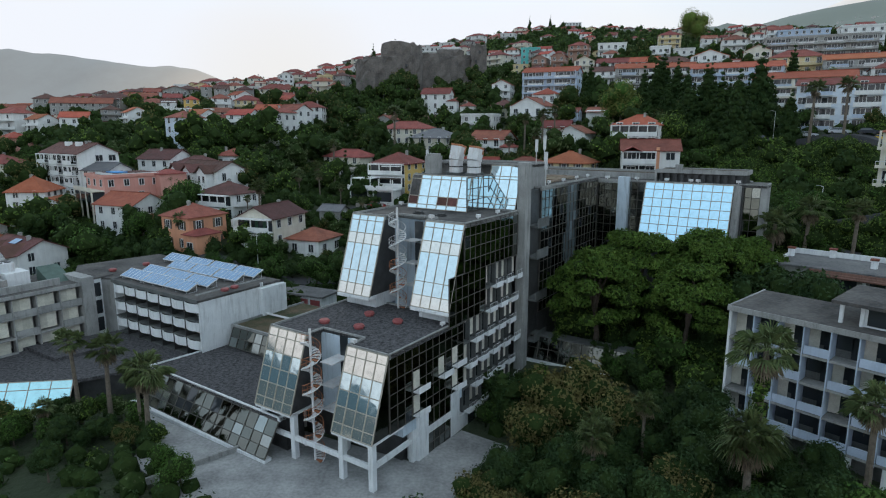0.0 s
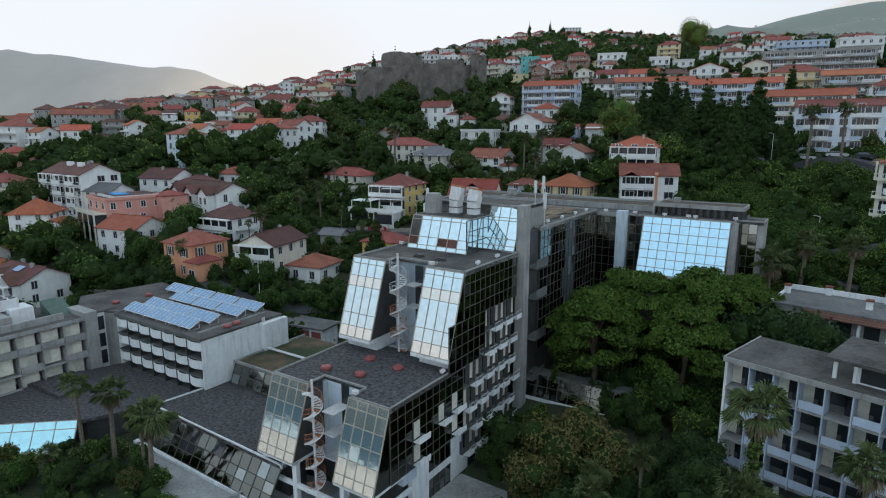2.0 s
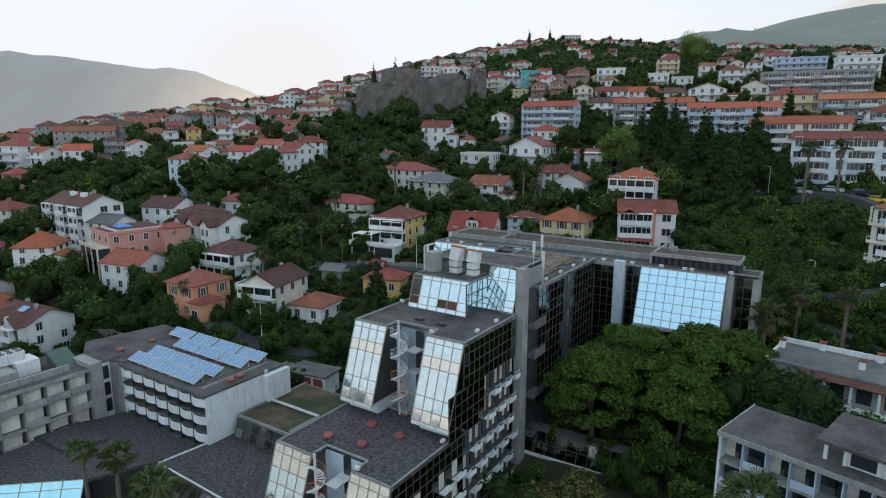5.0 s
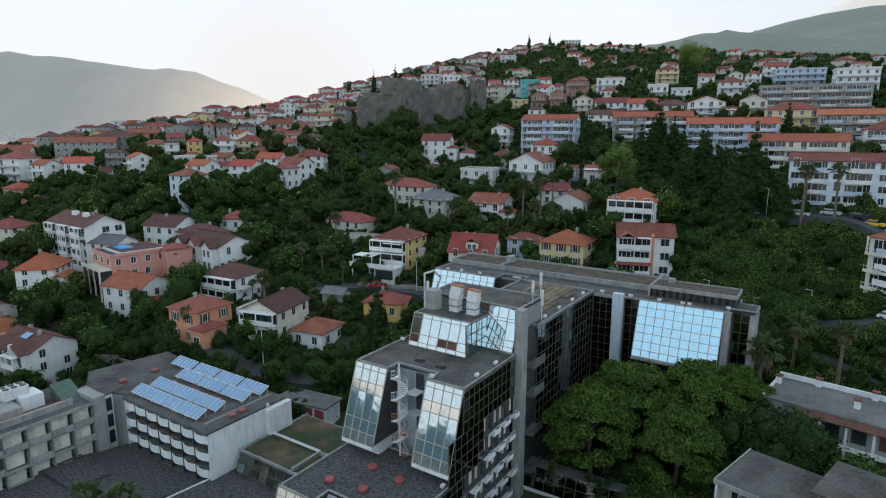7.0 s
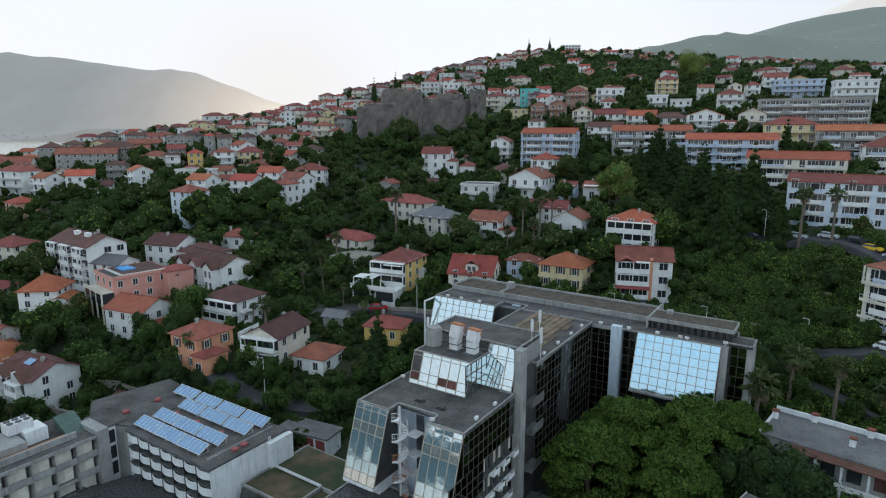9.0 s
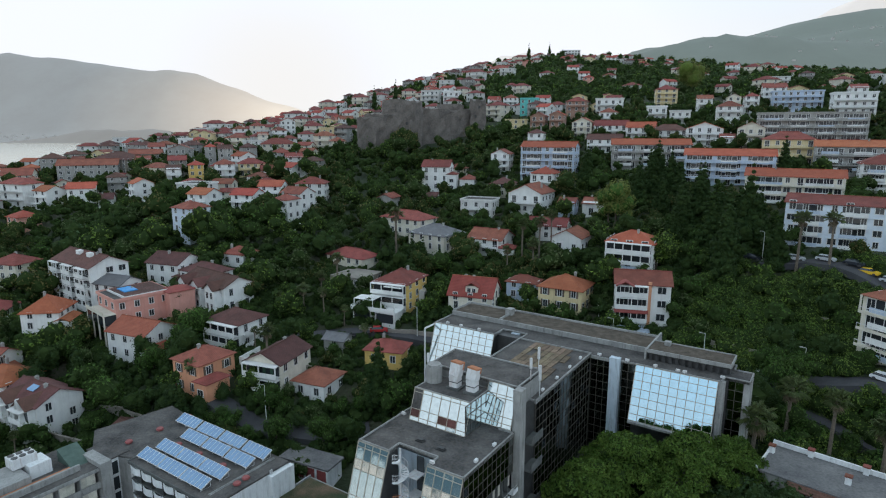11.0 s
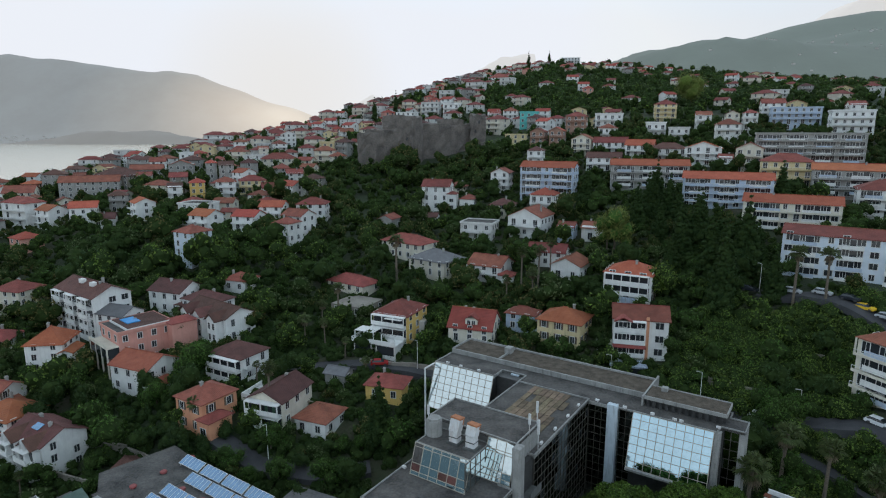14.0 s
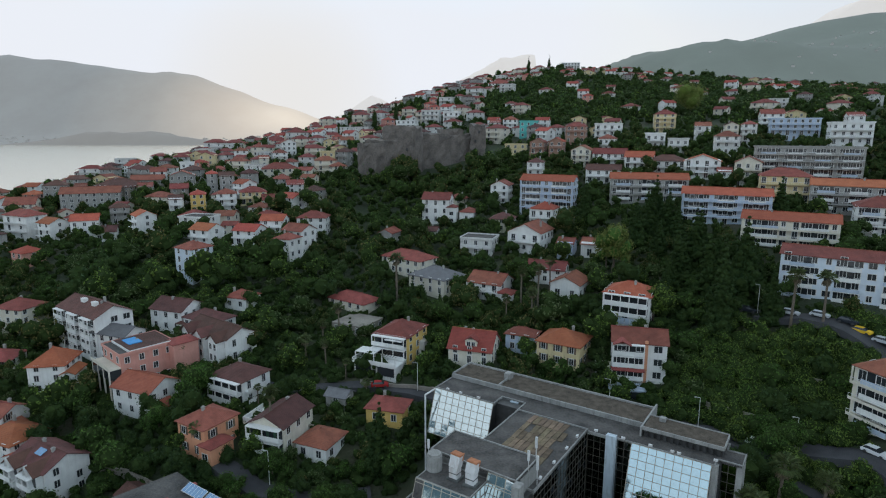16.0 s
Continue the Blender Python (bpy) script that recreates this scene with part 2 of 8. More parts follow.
M = {
    "white": surface("white_render", (0.66, 0.66, 0.65), (0.82, 0.82, 0.80), scale=0.5, stains=0.22, stain_colour=(0.3, 0.28, 0.25), vary=0.05),
    "cream": surface("cream_render", (0.56, 0.52, 0.43), (0.74, 0.70, 0.60), scale=0.5, stains=0.22, stain_colour=(0.28, 0.24, 0.2), vary=0.08),
    "yellow": surface("yellow_render", (0.62, 0.42, 0.12), (0.75, 0.52, 0.18), scale=0.5, stains=0.2),
    "ochre": surface("pale_yellow_render", (0.60, 0.50, 0.28), (0.72, 0.60, 0.36), scale=0.5, stains=0.3),
    "pink": surface("pink_render", (0.56, 0.27, 0.22), (0.66, 0.34, 0.28), scale=0.5, stains=0.15),
    "salmon": surface("salmon_render", (0.58, 0.26, 0.15), (0.68, 0.34, 0.2), scale=0.5, stains=0.2),
    "paleblue": surface("bluish_white_render", (0.58, 0.65, 0.74), (0.72, 0.78, 0.85), scale=0.5, stains=0.15, stain_colour=(0.4, 0.4, 0.4)),
    "brick": surface("bare_brick_wall", (0.26, 0.15, 0.11), (0.40, 0.24, 0.18), scale=0.5, stains=0.25),
    "blue": surface("pale_blue_render", (0.40, 0.47, 0.58), (0.52, 0.60, 0.72), scale=0.5, stains=0.15),
    "teal": surface("teal_render", (0.10, 0.42, 0.40), (0.16, 0.55, 0.52), scale=0.5),
    "offwhite": surface("aged_white_render", (0.56, 0.555, 0.54), (0.74, 0.735, 0.71), scale=0.4, stains=0.3, stain_colour=(0.22, 0.2, 0.18), vary=0.12),
    "greywall": surface("grey_render", (0.26, 0.255, 0.24), (0.40, 0.39, 0.37), scale=0.5, stains=0.4, vary=0.06),
    "stone": surface("old_stone", (0.17, 0.15, 0.13), (0.33, 0.30, 0.26), scale=0.25, fine=2.5, bump=0.8, stains=0.3),
    "fortstone": surface("dark_old_stone", (0.075, 0.066, 0.06), (0.22, 0.19, 0.17), scale=0.22, fine=1.6, bump=0.9, bump_scale=0.9, stains=0.35),
    "concrete": surface("weathered_concrete", (0.22, 0.22, 0.215), (0.38, 0.38, 0.365), scale=0.4, fine=9, stains=0.55),
    "hotelwhite": surface("stained_white_paint", (0.62, 0.64, 0.65), (0.83, 0.845, 0.85), scale=0.5, stains=0.42, stain_colour=(0.2, 0.19, 0.175)),
    "hotelblue": surface("pale_blue_grey_paint", (0.42, 0.50, 0.57), (0.58, 0.66, 0.73), scale=0.35, stains=0.5),
    "gravel": surface("roof_gravel", (0.018, 0.018, 0.02), (0.15, 0.145, 0.15), rough=0.95, scale=2.6, fine=7.0, bump=0.8, bump_scale=7, spec=0.12),
    "browngravel": surface("weathered_brown_gravel", (0.05, 0.042, 0.035), (0.15, 0.125, 0.1), rough=0.95, scale=0.8, fine=6.0, bump=0.7, bump_scale=6, stains=0.3, stain_colour=(0.06, 0.06, 0.055), spec=0.12),
    "felt": surface("roofing_felt", (0.045, 0.044, 0.045), (0.15, 0.142, 0.135), rough=0.9, scale=0.3, fine=3.0, bump=0.4, stains=0.3, stain_colour=(0.16, 0.12, 0.085), spec=0.12),
    "flatroof": surface("grey_flat_roof", (0.10, 0.10, 0.105), (0.22, 0.215, 0.21), rough=0.9, scale=0.25, fine=3.0, bump=0.3, stains=0.4, spec=0.12),
    "paving": surface("stained_paving", (0.20, 0.20, 0.20), (0.42, 0.42, 0.415), rough=0.9, scale=0.3, fine=3.0, bump=0.3, spec=0.12),
    # weathered concrete; behind balconies its darkness also stands in for recess shade
    "darkconcrete": surface("weathered_shade_concrete", (0.06, 0.065, 0.065), (0.15, 0.155, 0.15), scale=0.5, stains=0.4),
    "tarp": surface("blue_tarpaulin", (0.03, 0.25, 0.60), (0.06, 0.36, 0.78), rough=0.4, scale=2),
    "asphalt": surface("asphalt", (0.045, 0.045, 0.05), (0.09, 0.09, 0.095), rough=0.9, scale=0.2, fine=8, spec=0.12),
    "mullion": surface("weathered_bronze_frame", (0.045, 0.042, 0.036), (0.12, 0.11, 0.095), rough=0.55, scale=0.8),
    "palemullion": surface("weathered_pale_frame", (0.30, 0.27, 0.22), (0.46, 0.42, 0.35), rough=0.6, scale=0.8),
    "darkmetal": surface("dark_metal", (0.03, 0.03, 0.03), (0.07, 0.07, 0.07), rough=0.5, scale=1),
    "steel": surface("white_painted_steel", (0.55, 0.56, 0.57), (0.75, 0.75, 0.75), rough=0.5, scale=1, stains=0.5, stain_colour=(0.28, 0.13, 0.07)),
    "rust": surface("orange_rust_paint", (0.30, 0.11, 0.05), (0.52, 0.22, 0.11), rough=0.8, scale=2),
    "redcap": surface("red_plastic", (0.20, 0.045, 0.045), (0.33, 0.085, 0.08), rough=0.6, scale=3),
    "tile": tile_roof("terracotta_tiles", (0.16, 0.045, 0.032), (0.31, 0.095, 0.066)),
    "tileorange": tile_roof("orange_tiles", (0.31, 0.07, 0.036), (0.45, 0.122, 0.066)),
    "tilebrown": tile_roof("brown_tiles", (0.075, 0.034, 0.028), (0.155, 0.068, 0.055)),
    "tilered": tile_roof("dusky_red_tiles", (0.22, 0.05, 0.034), (0.35, 0.095, 0.062)),
    "tilegrey": tile_roof("grey_slates", (0.12, 0.12, 0.13), (0.2, 0.2, 0.21)),
    "window": dark_glass("window_glass", (0.03, 0.035, 0.04)),
    "shutter": surface("painted_shutter", (0.10, 0.07, 0.05), (0.18, 0.13, 0.10), vary=0.3, scale=2),
    "sash": surface("window_frame_paint", (0.55, 0.55, 0.54), (0.72, 0.72, 0.7), scale=2),
    "curtain": surface("faded_curtain", (0.48, 0.46, 0.39), (0.70, 0.67, 0.58), scale=1.5, vary=0.2),
    "skyglass": mirror_glass("mirror_glass", (0.68, 0.80, 0.83)),
    # reflected sky colour is put into the tint of these two
    "cyanglass": mirror_glass("cyan_mirror_glass", (0.42, 0.68, 0.73)),
    "blueglass": mirror_glass("blue_mirror_glass", (0.50, 0.70, 0.80)),
    # yellowed lower panes; on upper rows the cream sky reflection put into the tint
    "creamglass": mirror_glass("yellowed_reflection_glass", (0.80, 0.765, 0.70), 0.06),
    # paler panes: a lighter reflection put into the tint
    "greyglass": mirror_glass("pale_reflection_glass", (0.34, 0.37, 0.36), 0.06),
    "smokeglass": mirror_glass("smoked_mirror_glass", (0.17, 0.18, 0.165), 0.04),
    "panel": mirror_glass("solar_collector_glass", (0.19, 0.28, 0.40), 0.16),
    "bark": surface("bark", (0.06, 0.045, 0.035), (0.14, 0.11, 0.085), rough=0.95, scale=2, fine=14, bump=0.8),
    "palmbark": surface("palm_bark", (0.10, 0.08, 0.06), (0.20, 0.165, 0.13), rough=0.95, scale=3, fine=14, bump=0.9),
    "thatch": surface("dead_palm_leaves", (0.13, 0.105, 0.07), (0.26, 0.21, 0.14), rough=0.95, scale=2, island=0.3),
    "leaf": surface("broad_leaves", (0.0264, 0.066, 0.0116), (0.0858, 0.1584, 0.033), spec=0.1, rough=0.7, scale=0.35, fine=2.2, bump=0.9, bump_scale=2.4, depth=0.4, island=0.16, tinge=(0.075, 0.068, 0.03)),
    "leafdark": surface("dark_needles", (0.018, 0.039, 0.015), (0.051, 0.087, 0.03), spec=0.12, rough=0.75, scale=0.35, fine=2.2, bump=0.9, bump_scale=2.4, depth=0.4, island=0.16, tinge=(0.036, 0.035, 0.022)),
    # part of the brightness of these two stands in for distance haze
    "leaflight": surface("light_leaves", (0.0616, 0.1102, 0.0162), (0.1426, 0.2106, 0.0421), spec=0.12, rough=0.7, scale=0.35, fine=2.2, bump=0.9, bump_scale=2.4, depth=0.4, island=0.16, tinge=(0.118, 0.102, 0.032)),
    "leafolive": surface("grey_green_leaves", (0.0583, 0.081, 0.0324), (0.1296, 0.162, 0.0713), spec=0.12, rough=0.75, scale=0.35, fine=2.2, bump=0.9, bump_scale=2.4, depth=0.4, island=0.15, tinge=(0.079, 0.070, 0.047)),
    "leafpine": surface("pine_needles", (0.036, 0.072, 0.012), (0.105, 0.165, 0.032), spec=0.1, rough=0.75, scale=0.5, fine=2.2, bump=0.9, bump_scale=2.4, depth=0.4, island=0.2),
    "leafpalm": surface("palm_fronds", (0.0455, 0.0676, 0.0234), (0.1235, 0.1534, 0.0585), spec=0.2, rough=0.6, scale=0.8, fine=4, bump=0, island=0.3),
    # light shining through the huge tree's leaves is put into this colour
    "leafbright": surface("bright_leaves", (0.10, 0.125, 0.03), (0.20, 0.22, 0.065), spec=0.1, rough=0.7, scale=0.35, fine=2.2, bump=0.9, bump_scale=2.4, depth=0.4, island=0.2),
    "leafdry": surface("yellowing_leaves", (0.0806, 0.078, 0.0247), (0.1612, 0.1404, 0.052), spec=0.12, rough=0.7, scale=0.35, fine=2.2, bump=0.9, bump_scale=2.4, depth=0.4, island=0.16, tinge=(0.105, 0.072, 0.032)),
    "leafdeep": surface("deep_green_leaves", (0.0144, 0.0352, 0.0112), (0.0448, 0.0768, 0.024), spec=0.12, rough=0.7, scale=0.35, fine=2.2, bump=0.9, bump_scale=2.4, depth=0.4, island=0.16),
    # shade inside the crowns, put into a dark leaf colour
    "core": surface("inner_foliage_shade", (0.0143, 0.0273, 0.0078), (0.0364, 0.0572, 0.0169), spec=0.05, rough=0.9, scale=0.5, fine=3, bump=0),
}
def land_material(name, stops, rough=0.95, scale=0.02):
    m = bpy.data.materials.new(name)
    m.use_nodes = True
    nt = m.node_tree
    b = nt.nodes["Principled BSDF"]
    g = nt.nodes.new("ShaderNodeNewGeometry")
    a = node(nt, "ShaderNodeTexNoise", Scale=scale, Detail=9.0, Roughness=0.68)
    nt.links.new(g.outputs["Position"], a.inputs["Vector"])
    nt.links.new(ramp(nt, a.outputs[0], stops), b.inputs["Base Color"])
    b.inputs["Roughness"].default_value = rough
    f = node(nt, "ShaderNodeTexNoise", Scale=scale * 25, Detail=5.0)
    nt.links.new(g.outputs["Position"], f.inputs["Vector"])
    bn = node(nt, "ShaderNodeBump", Strength=0.7, Distance=0.5)
    nt.links.new(f.outputs[0], bn.inputs["Height"])
    nt.links.new(bn.outputs[0], b.inputs["Normal"])
    return m


M["land"] = land_material("garden_ground", [(0.3, (0.018, 0.028, 0.012)), (0.5, (0.03, 0.044, 0.018)), (0.64, (0.052, 0.052, 0.03)), (0.8, (0.095, 0.085, 0.065))], scale=0.06)


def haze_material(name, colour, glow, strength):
    """A far ridge; bright evening haze is painted in as the surface's own emission."""
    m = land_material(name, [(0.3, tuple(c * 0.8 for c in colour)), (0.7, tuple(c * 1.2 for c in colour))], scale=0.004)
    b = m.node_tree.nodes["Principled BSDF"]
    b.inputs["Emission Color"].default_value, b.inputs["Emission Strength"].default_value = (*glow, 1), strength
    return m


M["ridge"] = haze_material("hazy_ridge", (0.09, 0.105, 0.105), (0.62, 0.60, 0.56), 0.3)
# haze painted into the ridge: its emission brightens towards the sunset behind its end
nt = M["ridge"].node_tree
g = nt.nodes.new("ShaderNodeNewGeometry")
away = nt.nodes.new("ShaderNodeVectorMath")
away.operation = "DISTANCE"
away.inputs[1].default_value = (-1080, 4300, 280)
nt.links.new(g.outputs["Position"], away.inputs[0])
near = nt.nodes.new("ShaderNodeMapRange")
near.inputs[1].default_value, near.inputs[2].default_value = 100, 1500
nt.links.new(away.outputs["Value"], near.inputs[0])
painted_haze = ramp(nt, near.outputs[0], [(0.0, (2.2, 1.85, 1.45)), (0.25, (1.5, 1.25, 1.0)), (0.6, (0.85, 0.77, 0.68)), (1.0, (0.60, 0.59, 0.57))])
nt.links.new(painted_haze, nt.nodes["Principled BSDF"].inputs["Emission Color"])
# distance haze is painted into these slopes and shores as emission
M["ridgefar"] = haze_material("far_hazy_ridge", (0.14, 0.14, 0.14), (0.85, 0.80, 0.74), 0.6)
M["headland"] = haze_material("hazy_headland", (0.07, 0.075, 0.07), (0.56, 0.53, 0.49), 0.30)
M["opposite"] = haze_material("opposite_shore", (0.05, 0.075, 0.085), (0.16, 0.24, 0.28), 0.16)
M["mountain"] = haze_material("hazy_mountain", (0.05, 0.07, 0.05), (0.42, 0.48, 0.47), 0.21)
# warm sunset reflection put into the base colour, with metal added to mirror more
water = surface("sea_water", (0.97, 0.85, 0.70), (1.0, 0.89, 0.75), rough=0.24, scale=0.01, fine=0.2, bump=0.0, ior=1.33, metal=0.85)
M["water"] = water
# haze over the far walls is put into their emission
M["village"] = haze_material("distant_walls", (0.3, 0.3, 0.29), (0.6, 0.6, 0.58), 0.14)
# ---- mesh helpers ----
def mesh_of(name, bm, *mats):
    me = bpy.data.meshes.new(name)
    bmesh.ops.recalc_face_normals(bm, faces=bm.faces)
    bm.to_mesh(me)
    bm.free()
    for m in mats:
        me.materials.append(m)
    return me


def part(name, bm, material, parent, label=""):
    ob = new(name, bm if isinstance(bm, bpy.types.Mesh) else mesh_of(name, bm, *(material if isinstance(material, tuple) else (material,))))
    ob.parent = parent
    if label:
        tagged(ob, label)
    return ob


def put_part(name, me, parent, x, y, z, rz=0.0, label=""):
    ob = part(name, me, None, parent, label)
    ob.matrix_basis = pose(x, y, z, 0, 0, rz)
    return ob


def base(name, x, y, z, rz=0.0, label="", category="", group="", kind=""):
    ob = new(name)
    ob.empty_display_size = 0.2
    ob.matrix_basis = pose(x, y, z, 0, 0, rz)
    return tagged(ob, label, category, group, kind)


def box(bm, x0, x1, y0, y1, z0, z1, mi=0):
    vs = [bm.verts.new(p) for p in ((x0, y0, z0), (x1, y0, z0), (x1, y1, z0), (x0, y1, z0), (x0, y0, z1), (x1, y0, z1), (x1, y1, z1), (x0, y1, z1))]
    for f in ((3, 2, 1, 0), (4, 5, 6, 7), (0, 1, 5, 4), (1, 2, 6, 5), (2, 3, 7, 6), (3, 0, 4, 7)):
        bm.faces.new([vs[i] for i in f]).material_index = mi
    return vs


def boxes(*bs):
    bm = bmesh.new()
    for b in bs:
        box(bm, *b)
    return bm


def soft(bm, w):
    bmesh.ops.bevel(bm, geom=bm.edges[:], offset=w, segments=1, affect="EDGES")
    return bm


def prism(points, z0, z1, mi=0, bm=None):
    bm = bm or bmesh.new()
    lo = [bm.verts.new((x, y, z0)) for x, y in points]
    hi = [bm.verts.new((x, y, z1)) for x, y in points]
    n = len(points)
    for f in [hi, lo[::-1]] + [[lo[i], lo[(i + 1) % n], hi[(i + 1) % n], hi[i]] for i in range(n)]:
        bm.faces.new(f).material_index = mi
    return bm


def bar(bm, a, b, r, n=6, r2=None):
    """A round bar from a to b."""
    a, b = Vector(a), Vector(b)
    q = (b - a).to_track_quat("Z", "Y")
    rings = []
    for p, rr in ((a, r), (b, r if r2 is None else r2)):
        rings.append([bm.verts.new(p + q @ Vector((rr * math.cos(2 * math.pi * i / n), rr * math.sin(2 * math.pi * i / n), 0))) for i in range(n)])
    for i in range(n):
        bm.faces.new((rings[0][i], rings[0][(i + 1) % n], rings[1][(i + 1) % n], rings[1][i]))
    bm.faces.new(rings[0][::-1])
    bm.faces.new(rings[1])
    return bm


# ---- the lie of the land ----
LAND_Y = (-100, 40, 75, 112, 140, 170, 195, 250, 300, 400, 550, 712, 900)
LAND = {
    -300: (-12, -12, -10, -8, -6, 0, 8, 22, 30, 22, -5, -15, -20),
    -200: (-12, -8, -4, -2, 4, 12, 18, 31, 41, 57, 54, 10, -20),
    -90: (-12, -1, 2, 6, 15, 22, 28, 38, 46, 63, 88, 80, 20),
    0: (-10, 3, 5, 11, 20, 26, 31, 40, 50, 74, 107, 124, 88),
    110: (-8, 8, 14, 24, 36, 40, 45, 57, 67, 86, 114, 147, 126),
    250: (-6, 12, 20, 30, 38, 46, 52, 66, 76, 95, 116, 138, 128),
    450: (-6, 14, 24, 32, 40, 48, 54, 66, 76, 92, 110, 125, 125),
}
LAND_X = sorted(LAND)
SEA = -8.0


def smooth(a, b, x):
    t = min(1.0, max(0.0, (x - a) / (b - a)))
    return t * t * (3 - 2 * t)


def raw_land(x, y):
    x = min(max(x, LAND_X[0]), LAND_X[-1] - 0.01)
    y = min(max(y, LAND_Y[0]), LAND_Y[-1] - 0.01)
    i, j = 0, 0
    while LAND_X[i + 1] <= x:
        i += 1
    while LAND_Y[j + 1] <= y:
        j += 1
    t, s = (x - LAND_X[i]) / (LAND_X[i + 1] - LAND_X[i]), (y - LAND_Y[j]) / (LAND_Y[j + 1] - LAND_Y[j])
    a, b = LAND[LAND_X[i]], LAND[LAND_X[i + 1]]
    return (a[j] * (1 - s) + a[j + 1] * s) * (1 - t) + (b[j] * (1 - s) + b[j + 1] * s) * t


HOTEL_AT, HOTEL_YAW = Vector((-5.0, 51.8, 0.0)), -33.6
HU, HV = Vector((0.833, -0.5533)), Vector((0.5533, 0.833))


def hotel_uv(x, y):
    d = Vector((x - HOTEL_AT.x, y - HOTEL_AT.y))
    return d @ HU, d @ HV


def land(x, y):
    r = 5 + max(0.0, y - 150) * 0.05
    z = sum(raw_land(x + a * r, y + b * r) for a, b in ((0, 0), (1, 0), (-1, 0), (0, 1), (0, -1))) / 5
    u, v = hotel_uv(x, y)
    flat = smooth(-75, -66, u) * (1 - smooth(6, 14, u)) * smooth(-30, -20, v) * (1 - smooth(14, 26, v))
    z = z * (1 - flat) + 2.9 * flat
    z += 4.5 * math.exp(-((x + 46) / 18) ** 2 - ((y - 117) / 13) ** 2) * (1 - flat)
    z += max(0.0, 1 - flat) * (0.7 * noise.noise((x * 0.05, y * 0.05, 0.3)) + 0.3 * noise.noise((x * 0.2, y * 0.2, 3.3)))
    z += 4.2 * math.exp(-((x - 94) / 12) ** 2 - ((y - 129) / 15) ** 2)
    z += 7.5 * math.exp(-((x - 82) / 15) ** 2 - ((y - 97) / 14) ** 2)
    if y > 850:
        rough = noise.fractal((x * 0.0022, y * 0.0022, 1.7), 0.9, 2.0, 5)
        crest = float(np.interp(x, (0, 480, 697, 1054, 1315, 1553, 1750, 2600), (60, 240, 350, 384, 456, 494, 486, 450)))
        low = -25 + 150 * smooth(-400, 300, x)
        z = z * (1 - smooth(850, 1200, y)) + smooth(850, 1200, y) * low
        k = smooth(1000, 2300, y) * smooth(-200, 500, x)
        z += k * (crest - low) + 4 * k * (1 - k) * 70 * rough + 6 * k * noise.fractal((x * 0.02, y * 0.02, 4), 1, 2, 4)
    return z


def sheet(name, xs, ys, height, material, **tags):
    verts = [(x, y, height(x, y)) for y in ys for x in xs]
    n = len(xs)
    faces = [(j * n + i, j * n + i + 1, (j + 1) * n + i + 1, (j + 1) * n + i) for j in range(len(ys) - 1) for i in range(n - 1)]
    me = bpy.data.meshes.new(name)
    me.from_pydata(verts, [], faces)
    me.polygons.foreach_set("use_smooth", [True] * len(faces))
    me.materials.append(material)
    return tagged(new(name, me), **tags)


def steps(*runs):
    out = []
    for a, b, d in runs:
        k = a
        while k < b:
            out.append(k)
            k += d
    return out + [runs[-1][1]]


ground = sheet("ground", steps((-900, -320, 60), (-320, 330, 5), (330, 1000, 40), (1000, 3000, 125)), steps((-250, 20, 30), (20, 330, 5), (330, 900, 20), (900, 3100, 60)), land, M["land"],
               label="sloping garden ground with dry grass and undergrowth", category="ground", kind="structure")
# far slopes take the material with haze painted in as emission
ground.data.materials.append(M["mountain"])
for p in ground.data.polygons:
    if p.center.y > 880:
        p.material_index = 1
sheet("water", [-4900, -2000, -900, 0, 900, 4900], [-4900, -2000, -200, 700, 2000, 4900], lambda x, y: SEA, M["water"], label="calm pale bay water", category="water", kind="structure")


def ridge(x, y):
    """The long ridge across the bay: it falls towards the sunset, with a knoll on its shoulder."""
    top = float(np.interp(x, (-4600, -3440, -3000, -2562, -2167, -2035, -1684, -1465, -1158, -895, -600, 300), (640, 645, 601, 557, 496, 518, 434, 347, 237, 160, 110, 60)))
    k = smooth(3850, 4650, y) * (1 - 0.6 * smooth(4650, 5000, y))
    return SEA - 6 + (8 + 30 * smooth(3800, 3900, y) * (1 + noise.noise((x * 0.004, 0, 2)))) * smooth(3780, 3830, y) + k * (top - 27) * (1 + 0.02 * noise.fractal((x * 0.004, y * 0.004, 0), 1, 2, 5))


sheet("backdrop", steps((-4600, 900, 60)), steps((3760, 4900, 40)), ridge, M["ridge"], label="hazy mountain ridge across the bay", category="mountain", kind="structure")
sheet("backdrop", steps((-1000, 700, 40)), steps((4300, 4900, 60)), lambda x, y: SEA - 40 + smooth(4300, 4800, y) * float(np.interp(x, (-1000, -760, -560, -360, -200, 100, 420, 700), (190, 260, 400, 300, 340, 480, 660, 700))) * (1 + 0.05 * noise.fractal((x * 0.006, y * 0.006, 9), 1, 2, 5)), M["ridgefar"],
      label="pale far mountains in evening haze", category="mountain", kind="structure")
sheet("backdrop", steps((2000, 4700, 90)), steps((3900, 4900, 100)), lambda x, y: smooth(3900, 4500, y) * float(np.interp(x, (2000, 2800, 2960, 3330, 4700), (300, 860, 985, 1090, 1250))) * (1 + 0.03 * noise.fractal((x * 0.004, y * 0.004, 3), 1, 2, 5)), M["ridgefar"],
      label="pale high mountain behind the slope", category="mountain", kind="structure")


